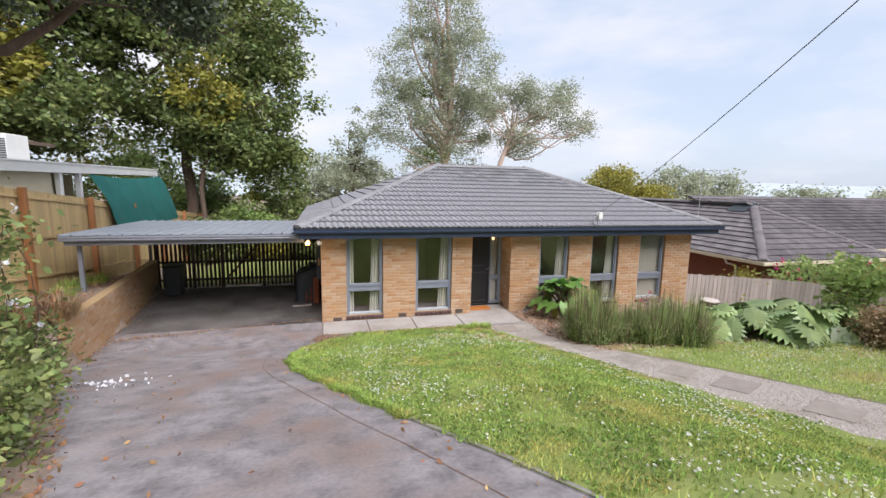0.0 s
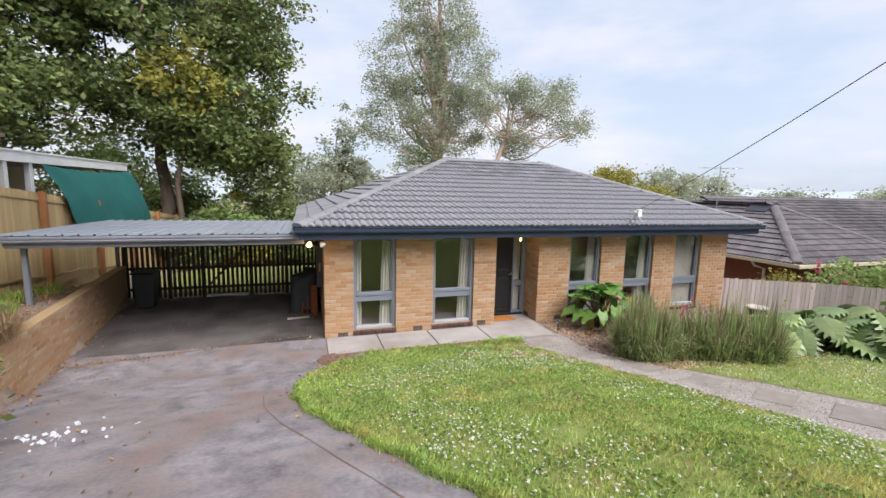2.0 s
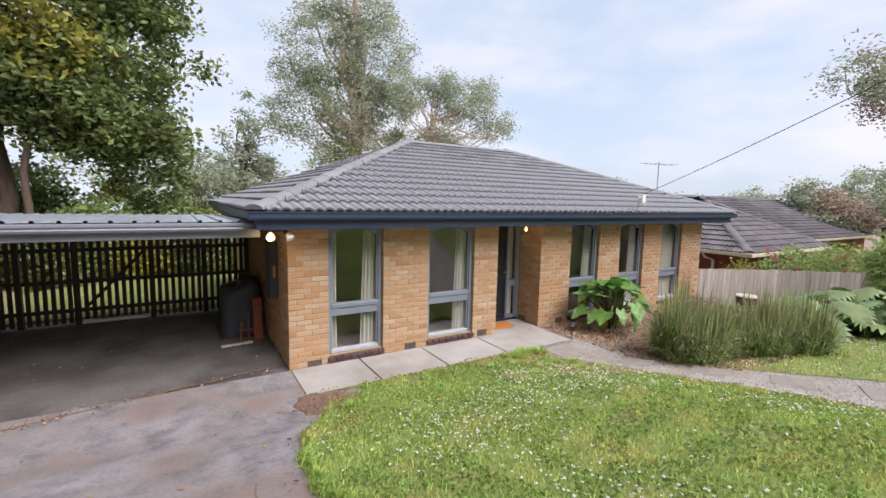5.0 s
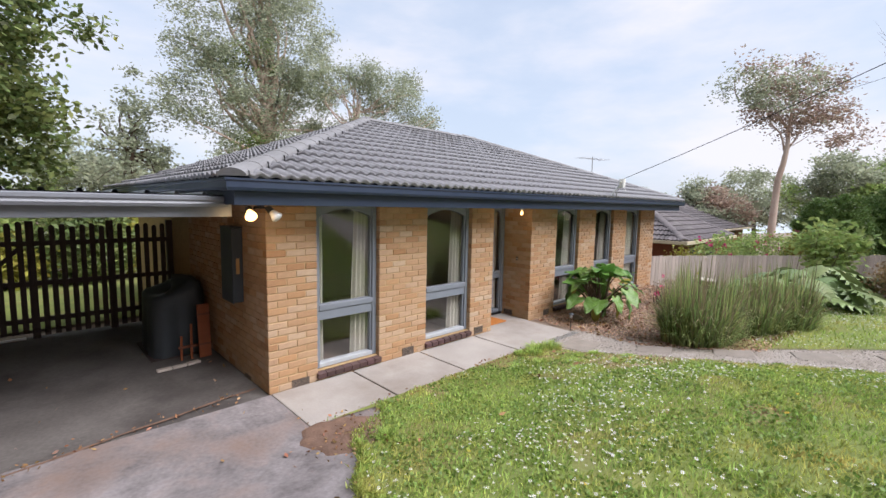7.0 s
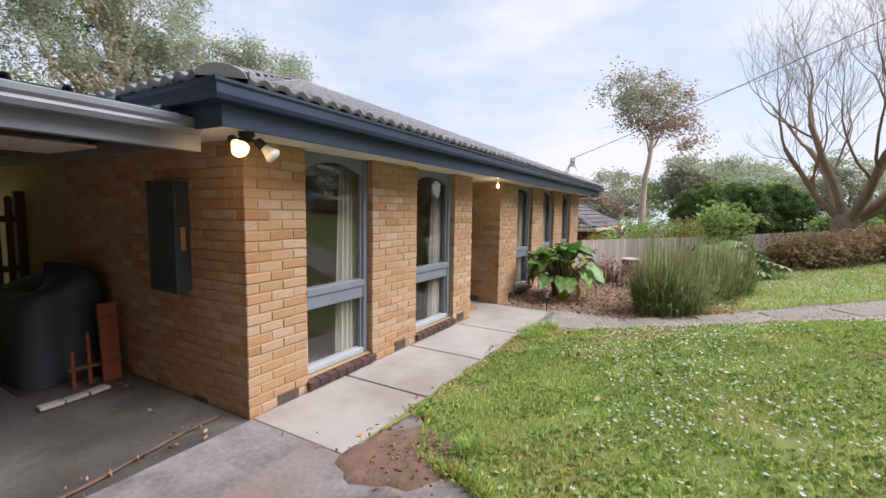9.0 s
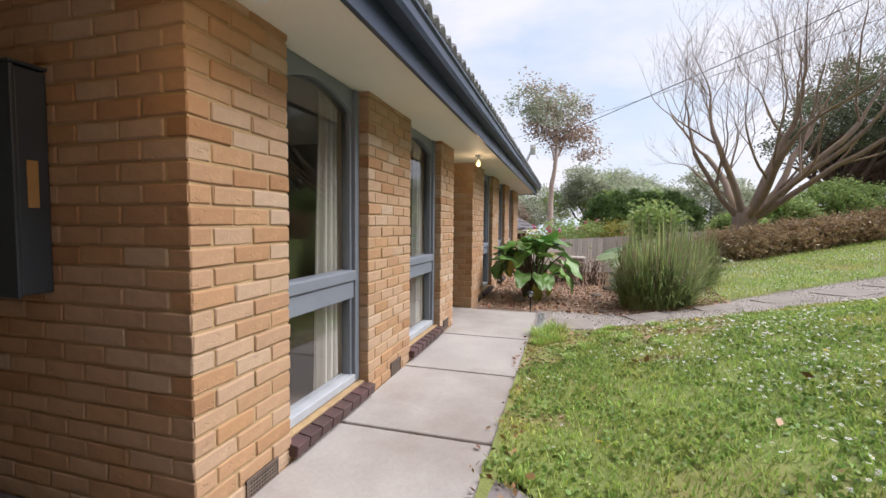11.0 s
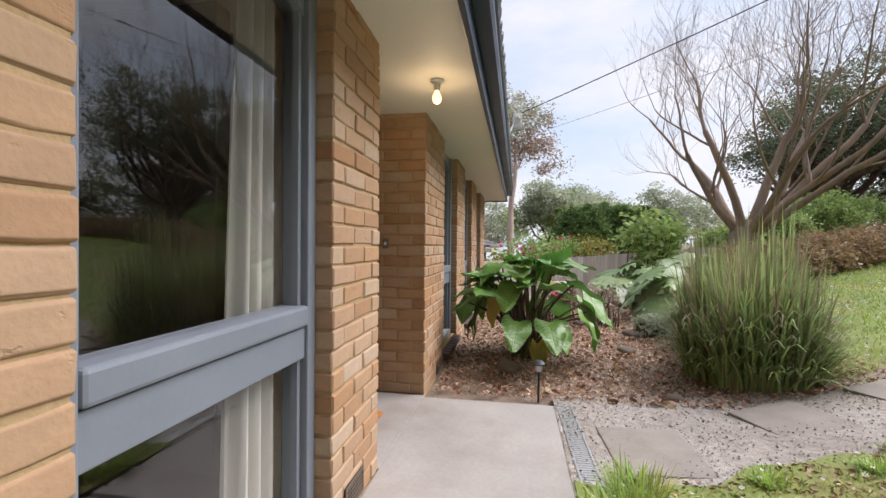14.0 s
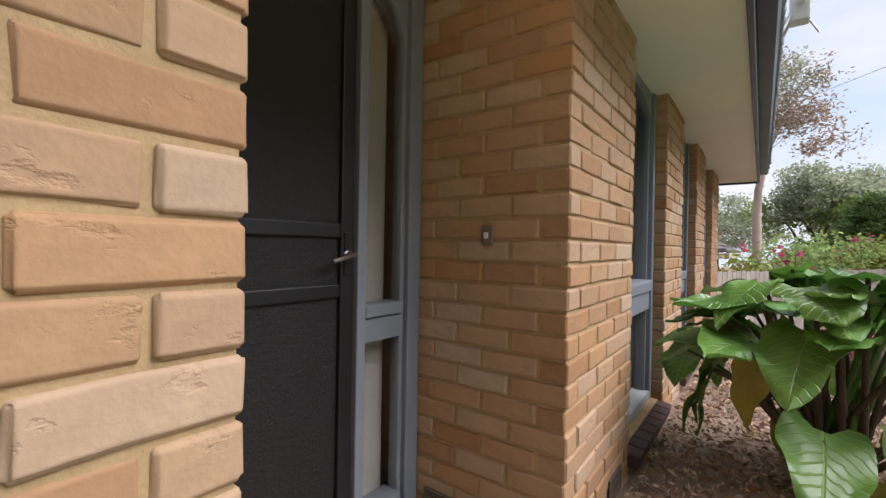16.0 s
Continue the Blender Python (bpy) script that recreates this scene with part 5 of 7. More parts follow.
world_part("gablet", bm, METERGREY, nh)
for a, b in ((17.0, 18.0), (19.2, 20.4)):
    wf = part("window", box(a, b, 11.84, 11.93, -0.6, 0.75, 0.01), CREAM, nh)
    wf.matrix_local = nh.matrix_world.inverted()
    pn = part("pane", box(a + 0.07, b - 0.07, 11.83, 11.838, -0.53, 0.68), BLACK, wf)
dp = [((15.0, 13.0, 1.0), 0.045), ((15.0, 12.9, 0.85), 0.045), ((15.3, 12.75, 0.75), 0.045), ((15.3, 12.75, -1.5), 0.045)]
t_ = tubes("downpipe", [dp], WHITE, sides=10)
t_.parent = nh
t_.matrix_local = nh.matrix_world.inverted()

an = thing("tv_antenna", "thin metal television antenna above the neighbour's roof", "antenna", (16.6, 16.0, 2.0))
part("mast", rod((0, 0, 0), (0, 0, 2.6), 0.02), STEEL, an)
part("boom", rod((-0.8, 0.2, 2.5), (0.8, -0.2, 2.5), 0.012), STEEL, an)
for k in range(7):
    f = -0.75 + k * 0.25
    part("element", rod((f - 0.05, -f * 0.25 - 0.3, 2.5), (f + 0.05, -f * 0.25 + 0.3, 2.5), 0.006), STEEL, an)


# ---- trees ----
def rand_unit(n, rng):
    v = rng.normal(size=(n, 3))
    return v / np.linalg.norm(v, axis=1)[:, None]


def leaf_quads(centres, size, rng, flat=0.5, long=1.8):
    """Small pointed leaves: four-cornered, bent by nothing, turned at random."""
    n = len(centres)
    d = rand_unit(n, rng)
    d[:, 2] = d[:, 2] * (1 - flat) - 0.25
    d /= np.linalg.norm(d, axis=1)[:, None]
    s = np.cross(d, rand_unit(n, rng))
    s /= np.linalg.norm(s, axis=1)[:, None] + 1e-9
    L = size * rng.uniform(0.6, 1.35, (n, 1))
    W = L / long
    c = np.asarray(centres)
    return np.stack([c - d * L * 0.5, c + s * W * 0.5, c + d * L * 0.5, c - s * W * 0.5], axis=1)


def clump_points(blobs, clumps, per, spread, rng, hollow=0.55, drop=0.0):
    """Points gathered in tufts that fill ellipsoids unevenly, denser towards their skin."""
    out, centres = [], []
    vol = np.array([b[3] * b[4] * b[5] for b in blobs]) ** 0.75
    share = np.maximum(1, (clumps * vol / vol.sum()).astype(int))
    for (x, y, z, rx, ry, rz), k in zip(blobs, share):
        u = rand_unit(k, rng)
        r = rng.uniform(hollow, 1.0, (k, 1)) ** 0.7
        lump = 1 + 0.22 * np.sin(5 * u[:, :1] + x) * np.cos(4 * u[:, 1:2] + z) + 0.12 * np.sin(9 * u[:, 2:3] + y)
        c = np.array([x, y, z]) + u * r * lump * np.array([rx, ry, rz])
        centres.append(c)
        for p in c:
            m = max(3, int(per * rng.uniform(0.5, 1.4)))
            q = rng.normal(size=(m, 3)) * spread * rng.uniform(0.7, 1.2) * np.array([1, 1, 0.62])
            q[:, 2] -= drop * np.abs(q[:, 0])
            out.append(p + q)
    return np.concatenate(out), np.concatenate(centres)


def limb(a, b, r0, r1, rng, bend=0.12, n=7):
    a, b = np.array(a, float), np.array(b, float)
    L = np.linalg.norm(b - a)
    off = rng.normal(size=3) * L * bend
    off2 = rng.normal(size=3) * L * bend * 0.5
    return [(tuple(a + (b - a) * t + off * math.sin(math.pi * t) + off2 * math.sin(2 * math.pi * t)), lerp(r0, r1, t)) for t in np.linspace(0, 1, n)]


def tree(label, base, fork, r, blobs, leaf, leaf_size, clumps, per, spread, seed, bark=BARK, limbs=14, long=1.8, second=None, name="tree", hollow=0.55, drop=0.0, group="", leader=None):
    rng = np.random.default_rng(seed)
    t = thing(name, label, "tree", (base[0], base[1], base[2]), group)
    inv = np.array(base)
    pts, cen = clump_points(blobs, clumps, per, spread, rng, hollow, drop)
    runs = [limb(np.zeros(3), np.array(fork) - inv, r, r * 0.72, rng, 0.04)]
    pick = cen[rng.choice(len(cen), min(limbs, len(cen)), replace=False)]
    if leader:
        runs.append(limb(np.array(fork) - inv, np.array(leader) - inv, r * 0.72, r * 0.16, rng, 0.03))
    for p in pick:
        start, width = np.array(fork, float), r * 0.5
        if leader:
            up = np.array(leader) - start
            g = min(0.9, max(0.0, (p[2] - start[2]) / up[2] * rng.uniform(0.5, 0.9) - 0.12))
            start, width = start + up * g, r * lerp(0.34, 0.12, g)
        run = limb(start - inv, p - inv, width, 0.02, rng, 0.1)
        runs.append(run)
        for _ in range(2):
            s = run[rng.integers(2, 5)]
            q = cen[np.argsort(np.linalg.norm(cen - inv - np.array(s[0]), axis=1))[rng.integers(0, 12) % len(cen)]]
            runs.append(limb(s[0], q - inv, s[1] * 0.6, 0.012, rng, 0.1, 5))
    tubes("trunk", runs, bark, t, sides=7)
    pts = pts - inv
    if second:
        k = rng.random(len(pts)) < second[1]
        tone = np.sin(pts[:, 0] * 0.9 + seed) + np.sin(pts[:, 2] * 1.1) + 0.6 * np.sin(pts[:, 1] * 1.3)
        k = (tone > np.quantile(tone, 1 - second[1]))
        quads("crown_tint", leaf_quads(pts[k], leaf_size, rng, long=long), second[0], t)
        pts = pts[~k]
    quads("crown", leaf_quads(pts, leaf_size, rng, long=long), leaf, t)
    return t


# the great broad-leaved trees behind the left fence
tree("tall dense broad-leaved tree with dark glossy leaves", (-6.9, 24.6, 0.2), (-6.4, 24.8, 6.0), 0.3,
     [(-6.6, 25, 9.2, 4.4, 3.6, 4.2), (-3.4, 25.5, 7.2, 2.3, 2.6, 3.6), (-3.2, 25.5, 11.5, 2.4, 2.6, 3.0), (-8.5, 24.5, 12.8, 3.8, 3.4, 3.4), (-5.0, 23.6, 6.0, 1.7, 1.6, 1.9), (-2.6, 27, 4.2, 1.7, 1.6, 2.2)],
     LEAF_DARK, 0.24, 1000, 80, 0.36, 31, second=(LEAF_LIME, 0.18), limbs=22)
tree("tall dark tree behind the lean-to", (-13.5, 24, 1.0), (-13, 24, 6), 0.35,
     [(-13.5, 23.5, 9, 4.6, 3.6, 4.6), (-16, 22, 7.5, 3.6, 3.4, 3.4), (-11.2, 22.5, 6.6, 2.4, 2.2, 2.0), (-12, 23, 14, 5, 3.5, 3.5)],
     LEAF_DARK, 0.24, 900, 80, 0.38, 32, second=(LEAF_LIME, 0.16), limbs=18)
tree("slender young tree by the fence", (-5.6, 23.2, 0.3), (-5.4, 23.3, 4.6), 0.13,
     [(-5.2, 23.2, 6.6, 1.8, 1.5, 1.6), (-4.2, 23.4, 5.4, 1.3, 1.2, 1.0)], LEAF_DARK, 0.22, 120, 60, 0.34, 33, second=(LEAF_LIME, 0.3))
# canopy shade is put into the colour of these leaves
tree("overhanging tree beside the driveway, leaves darkened for canopy shade", (-8.4, 7.2, 1.5), (-8, 7.3, 5.5), 0.28,
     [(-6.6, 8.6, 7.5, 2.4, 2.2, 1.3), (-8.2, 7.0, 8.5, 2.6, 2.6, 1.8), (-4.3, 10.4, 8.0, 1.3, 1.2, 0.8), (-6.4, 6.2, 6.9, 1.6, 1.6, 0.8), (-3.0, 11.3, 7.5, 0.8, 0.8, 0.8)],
     LEAF_SHADED, 0.13, 620, 110, 0.27, 34, limbs=20)
# unseen trees, added to keep sky light off the walls from the left
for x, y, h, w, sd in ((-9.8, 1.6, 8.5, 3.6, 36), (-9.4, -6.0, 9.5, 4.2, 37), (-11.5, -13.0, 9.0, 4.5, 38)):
    tree("unseen tree on the bank, added to block sky light", (x, y, gz(x, y)), (x + 0.2, y, h - 2.5), 0.3, [(x, y, h, w, w, 3.2), (x + 1.0, y + 1.8, h - 2.2, w * 0.7, w * 0.7, 1.8), (x - 0.5, y - 2, h - 2.6, w * 0.7, w * 0.7, 2.0)],
         LEAF_SHADED, 0.32, 260, 60, 0.55, sd, limbs=10, group="bank trees")
# undergrowth past the carport
for i, (x, y, w, h) in enumerate(((-5.2, 22.5, 1.3, 1.9), (-2.9, 24.5, 1.5, 1.5), (-0.8, 24, 1.3, 2.2), (-4.0, 25, 1.6, 2.6), (-7.6, 29, 2.5, 4.0), (0.5, 26, 2.2, 2.6), (-2.2, 30, 2.5, 3.6), (-5.5, 31, 3.0, 5.0), (-9.5, 30, 3.0, 6.0), (-12.5, 31, 3.2, 7.5), (-16, 28, 3.2, 8.0), (-9.0, 25.8, 2.0, 6.4))):
    tree("leafy green shrub behind the carport", (x, y, gz(x, y)), (x, y, gz(x, y) + h * 0.3), 0.07, [(x, y, gz(x, y) + h * 0.55, w, w * 0.8, h * 0.5)],
         (LEAF_DARK, LEAF_LIME, LEAF_DARK, LEAF_CONIFER)[i % 4], 0.2, 130, 50, 0.3, 60 + i, name="shrub", limbs=6, group="back garden shrubs")

# tall gums behind the house
tree("very tall grey-green gum tree behind the house", (10.2, 36.4, -1.5), (10.0, 36.4, 5.0), 0.55,
     [(9.6, 36.4, 17.5, 3.4, 3.0, 3.4), (7.4, 36.4, 13.0, 3.2, 3.0, 3.0), (12.0, 36.4, 13.2, 3.0, 3.0, 3.4), (6.2, 36.2, 8.6, 2.8, 2.5, 2.6), (12.8, 37, 9.2, 2.8, 2.6, 2.6), (9.6, 36, 10.0, 3.2, 2.8, 3.0), (10.0, 36.4, 21, 2.0, 2.0, 2.0), (9.4, 35.5, 5.4, 3.4, 2.5, 2.0)],
     LEAF_GUM, 0.22, 900, 66, 0.40, 41, bark=GUMBARK, limbs=40, long=2.6, second=(LEAF_DARK, 0.1), drop=0.2, leader=(9.8, 36.4, 20.5))
tree("spreading pale-limbed gum tree behind the house", (13.6, 32.5, -1.5), (13.4, 32.5, 4.6), 0.3,
     [(17.2, 32.5, 10.0, 2.6, 2.2, 1.5), (19.8, 32.2, 8.4, 1.8, 1.6, 1.1), (15.2, 32.6, 11.0, 1.5, 1.5, 1.2), (15.2, 32.6, 7.4, 1.8, 1.6, 1.6), (12.6, 33, 10.2, 1.3, 1.2, 1.6), (18.8, 32.6, 11.2, 1.2, 1.2, 0.8)],
     LEAF_GUM, 0.2, 330, 60, 0.36, 42, bark=GUMBARK, leader=(15.0, 32.6, 9.5), limbs=26, long=2.8, hollow=0.4)
tree("thin feathery conifer behind the house", (2.6, 38, -1.5), (2.6, 38, 5), 0.12,
     [(2.6, 38, 5.2, 1.9, 1.6, 0.6), (2.4, 38, 6.6, 1.5, 1.3, 0.6), (2.7, 38, 7.8, 1.1, 1.0, 0.6), (2.6, 38, 9.0, 0.5, 0.5, 0.7), (2.6, 38, 3.8, 2.2, 2, 0.7)], LEAF_GUM, 0.24, 110, 40, 0.32, 43, limbs=24)
for i, (x, y, z, w, h) in enumerate(((21.5, 29, 3.6, 2.0, 1.7), (24.5, 28.5, 2.9, 1.6, 1.2), (23.0, 31, 3.4, 1.9, 1.3))):
    tree("yellow-green wattle behind the house", (x, y, -2.5), (x, y, 1.2), 0.12, [(x, y, z, w, w, h)], LEAF_LIME, 0.2, 90, 55, 0.36, 70 + i, group="wattles", limbs=8)
# pale gum leaf colour stands in for haze on these distant trees
for i, (x, y, z, w, h) in enumerate(((40, 42, 3.6, 3.4, 2.6), (47, 43, 3.2, 3.6, 2.4), (58, 40, 2.4, 3.5, 1.8), (63, 34, 1.6, 3.2, 2.4), (52, 52, 2.8, 4, 2.4), (-2, 47, 4.2, 4.2, 3.0), (4, 50, 3.6, 4.5, 2.4), (72, 36, 2.8, 4, 2.5), (80, 26, 2.6, 4.6, 3.0), (34, 44, 2.2, 3.0, 1.6))):
    tree("distant tree beyond the houses, haze in its grey-green leaf colour", (x, y, -5), (x, y, 0), 0.2, [(x, y, z, w, w, h), (x + w * 0.6, y, z - h * 0.4, w * 0.6, w * 0.6, h * 0.6)], LEAF_GUM, 0.36, 130, 40, 0.55, 80 + i, group="distant trees", limbs=8)

# trees on the right
tree("tall gum with pinkish-brown crown and bare lower trunk", (27.7, 10.9, -1.2), (28.0, 10.9, 4.0), 0.22,
     [(27.5, 11.3, 8.7, 1.5, 1.6, 1.6), (29.3, 10.3, 9.2, 1.7, 1.8, 1.6), (30.4, 9.3, 7.4, 1.3, 1.5, 0.9), (28.8, 10.7, 7.3, 1.1, 1.2, 0.9), (26.5, 12.4, 9.3, 1.1, 1.3, 0.9), (27.1, 11.8, 7.6, 0.9, 0.9, 0.7), (30.8, 8.6, 6.3, 0.9, 1.0, 0.5)],
     LEAF_GUM, 0.2, 170, 60, 0.36, 44, bark=GUMBARK, leader=(28.9, 10.6, 8.6), hollow=0.3, limbs=12, long=2.4, second=(LEAF_RUST, 0.7))
for i, (x, y, w, h, lf) in enumerate(((20.6, 7.9, 1.35, 2.75, LEAF_THUJA), (22.6, 6.2, 1.35, 2.9, LEAF_THUJA), (24.6, 4.4, 1.45, 3.0, LEAF_THUJA))):
    g = gz(x, y)
    h -= g
    tree("dense rounded bright green conifer", (x, y, g), (x, y, g + 0.8), 0.12, [(x, y, g + h * 0.45, w, w, h * 0.5), (x, y, g + h * 0.75, w * 0.72, w * 0.72, h * 0.28)], lf, 0.075, 1300, 80, 0.09, 90 + i, group="round conifers", limbs=5, hollow=0.92, name="conifer")
# the grey-green leaf share carries distance haze in its colour
for i, (x, y, z, w, h, lf) in enumerate(((33.5, 8.3, 4.0, 2.5, 1.9, LEAF_CONIFER), (38, 5.2, 4.0, 3.0, 1.9, LEAF_CONIFER), (31, 4.6, 2.7, 1.8, 1.2, LEAF_CONIFER), (40, 14, 3.2, 3.6, 2.4, LEAF_GUM), (46, 3, 4.4, 4.2, 2.6, LEAF_GUM), (40, -2, 4.0, 3.4, 2.4, LEAF_GUM), (44, 22, 1.5, 4, 2.4, LEAF_GUM), (34.5, 16, 2.4, 2.2, 2.2, LEAF_RUST))):
    tree("leafy tree past the neighbour's fence", (x, y, -1.5), (x, y, 1.5), 0.2, [(x, y, z, w * 0.75, w * 0.75, h * 0.85), (x - w * 0.5, y - w * 0.4, z - h * 0.3, w * 0.55, w * 0.55, h * 0.6), (x, y + w * 0.75, z - h * 0.35, w * 0.5, w * 0.5, h * 0.55), (x, y - w * 0.85, z - h * 0.15, w * 0.45, w * 0.45, h * 0.5), (x, y + 0.3 * w, z + h * 0.6, w * 0.4, w * 0.4, h * 0.4)], lf, 0.2, 260, 56, 0.34, 110 + i, second=(LEAF_GUM, 0.4), group="trees beyond the fence", limbs=8)
for i, (x, y, z, w, h) in enumerate(((25.5, -4.0, 7.0, 3.2, 2.2), (27.5, -7, 8.5, 4.0, 2.8), (22.5, -7.5, 8.0, 3.0, 2.2), (26, -10, 6.5, 4, 3.0))):
    tree("dark spreading cypress pine beyond the hedge", (x, y, 0.6), (x + 0.6, y + 0.5, 3.4), 0.32, [(x, y, z, w, w, h), (x + w * 0.7, y + 1, z - h * 0.5, w * 0.6, w * 0.6, h * 0.5)], LEAF_DEEP, 0.15, 210, 80, 0.34, 130 + i, group="dark pines", limbs=26)
for i, (x, y, w, h) in enumerate(((18.6, 1.6, 0.9, 1.5), (20.0, -0.6, 1.2, 1.9), (21.0, -2.5, 1.3, 1.8), (17.5, 3.6, 0.7, 1.1))):
    g = gz(x, y)
    tree("rounded green garden shrub behind the hedge", (x, y, g), (x, y, g + 0.3), 0.08, [(x, y, g + h * 0.5, w, w, h * 0.5)], LEAF_CONIFER, 0.12, 260, 45, 0.17, 150 + i, name="shrub", group="shrubs behind the hedge", limbs=5, hollow=0.8)


def bare_tree(base, seed):
    """A leafless tree of many spreading limbs."""
    rng = np.random.default_rng(seed)
    t = thing("bare_tree", "large leafless spreading tree with lichened grey-brown bark", "tree", base)
    runs = []

    def grow(p, d, L, r, level):
        n = 6
        pts, q, dd = [(tuple(p), r)], np.array(p), np.array(d)
        r1 = r * (0.62 if level < 2 else 0.5)
        for k in range(1, n + 1):
            dd = dd + rng.normal(size=3) * 0.11 + np.array([0, 0, 0.05 if level > 0 else 0.0])
            dd /= np.linalg.norm(dd)
            q = q + dd * L / n
            pts.append((tuple(q), lerp(r, r1, k / n)))
        runs.append(pts)
        if level >= 5:
            return
        kids = (4, 3, 4, 4, 4)[level]
        for c in range(kids):
            at = pts[rng.integers(2 if level else 5, n + 1)] if c else pts[-1]
            side_ = rand_unit(1, rng)[0]
            side_[2] = abs(side_[2]) * 0.5
            nd = dd * 0.75 + side_ * (0.62 if c else 0.3)
            grow(at[0], nd / np.linalg.norm(nd), L * rng.uniform(0.6, 0.84), max(at[1] * (0.68 if c == 0 else 0.44), 0.0035), level + 1)

    for dx, dy, dz, L, r in ((-0.75, -0.15, 1.0, 2.9, 0.17), (-0.35, 0.35, 1.2, 3.0, 0.16), (0.1, -0.4, 1.3, 3.2, 0.19), (0.75, 0.1, 1.0, 3.0, 0.18), (-0.1, 0.8, 1.0, 2.6, 0.13), (0.0, -1.0, 0.95, 3.9, 0.17), (0.25, -0.85, 1.35, 3.8, 0.16), (-0.35, -1.0, 0.7, 3.5, 0.14), (-0.5, -0.6, 1.3, 3.4, 0.13)):
        d = np.array((dx, dy, dz * 0.82))
        grow((0.2 * dx, 0.2 * dy, 0.95), d / np.linalg.norm(d), L * 1.1, r * 0.8, 1)
    tubes("trunk", [[((0, 0, -0.3), 0.58), ((0, 0, 0.05), 0.46), ((0.02, 0, 0.4), 0.4), ((0.02, 0, 0.8), 0.38), ((0.02, 0, 1.15), 0.36), ((0.02, 0, 1.4), 0.18)]], BAREBARK, t, sides=12)
    tagged(tubes("crown", runs, BAREBARK, t, sides=5), kind="stuff")
    return t


bare_tree((15.6, 4.0, gz(15.6, 4.0)), 7)


def leafy_mass(name, label, category, blobs, leaf, size, clumps, per, spread, seed, second=None, hollow=0.75, group="", flowers=None):
    """A shrub: twiggy stems under leaves, with flowers if given."""
    rng = np.random.default_rng(seed)
    x, y = blobs[0][0], blobs[0][1]
    base = np.array((x, y, gz(x, y)))
    t = thing(name, label, category, tuple(base), group)
    pts, cen = clump_points(blobs, clumps, per, spread, rng, hollow)
    runs = [limb((*(c - base)[:2] * 0.97, gz(c[0], c[1]) - base[2] - 0.03), c - base, 0.014, 0.005, rng, 0.06, 5) for c in cen[:: max(1, len(cen) // 24)]]
    tagged(tubes("stem", runs, BARK, t, sides=5), kind="stuff")
    tagged(quads("leaves", leaf_quads(pts - base, size, rng), leaf, t), kind="stuff")
    if flowers:
        fm, n, fs = flowers
        c = cen[rng.choice(len(cen), n)] - base + rng.normal(size=(n, 3)) * spread
        c = np.repeat(c, 9, axis=0) + rng.normal(size=(n * 9, 3)) * fs * 0.45
        tagged(quads("blossoms", leaf_quads(c, fs, rng, long=1.1), fm, t), kind="stuff")
    return t


# hedge, in clipped sections
hl = [Vector((11.6, 5.9)), Vector((13.0, 3.4)), Vector((14.6, 0.4)), Vector((16.0, -2.8)), Vector((17.5, -6))]
blobs = []
for p, q in zip(hl, hl[1:]):
    for k in range(4):
        c = p.lerp(q, k / 4)
        blobs.append((c.x, c.y, gz(c.x, c.y) + 0.44, 0.6, 0.6, 0.42))
leafy_mass("hedge", "clipped bronze-green hedge along the lawn", "hedge", blobs, LEAF_HEDGE, 0.085, 2400, 26, 0.13, 201, hollow=0.45)
# shrubs by the right fence
leafy_mass("rhododendron", "tall green shrub with yellowing leaves by the fence", "shrub", [(12.7, 7.35, gz(12.7, 7.35) + 1.6, 0.5, 0.5, 0.4), (12.6, 7.35, gz(12.6, 7.35) + 1.0, 0.35, 0.35, 0.5)], LEAF_CONIFER, 0.17, 60, 26, 0.2, 202)
leafy_mass("flowering_bush", "leafy bush with pink and yellow flowers by the fence", "shrub", [(15.3, 10.2, 0.7, 1.1, 0.9, 0.65), (16.6, 9.4, 0.85, 1.0, 0.9, 0.65)], LEAF_CONIFER, 0.11, 150, 34, 0.2, 203, flowers=(PINK, 22, 0.09))
leafy_mass("lime_bush", "yellow-green bush behind the fence", "shrub", [(17.6, 8.0, 0.8, 1.0, 1.0, 0.7), (13.6, 11.0, 0.5, 0.5, 0.5, 0.4)], LEAF_LIME, 0.1, 110, 34, 0.2, 204, flowers=(PINK, 10, 0.08))
leafy_mass("rose_bush", "small bush with pink flowers and reddish leaves in the bed", "shrub", [(9.0, 9.9, gz(9, 9.9) + 0.35, 0.32, 0.3, 0.3)], LEAF_RUST, 0.05, 40, 18, 0.1, 205, flowers=(PINK, 5, 0.06))
leafy_mass("rose_bush", "sparse reddish bush in the garden bed", "shrub", [(8.7, 9.3, gz(8.7, 9.3) + 0.3, 0.35, 0.35, 0.28)], LEAF_RUST, 0.05, 40, 14, 0.1, 206)
leafy_mass("lavender_bush", "small grey-green mound in the bed", "shrub", [(7.9, 8.75, gz(7.9, 8.75) + 0.13, 0.2, 0.2, 0.14)], LEAF_GUM, 0.05, 70, 22, 0.05, 207)
leafy_mass("camellia", "camellia bush with glossy leaves and pale pink flowers", "shrub", [(-4.15, 6.3, 2.85, 0.55, 0.6, 0.6), (-4.6, 5.6, 2.3, 0.6, 0.6, 0.7), (-3.95, 6.1, 2.1, 0.45, 0.5, 0.5)], LEAF_DARK, 0.11, 110, 24, 0.2, 208, hollow=0.3, flowers=(PETAL, 12, 0.055))
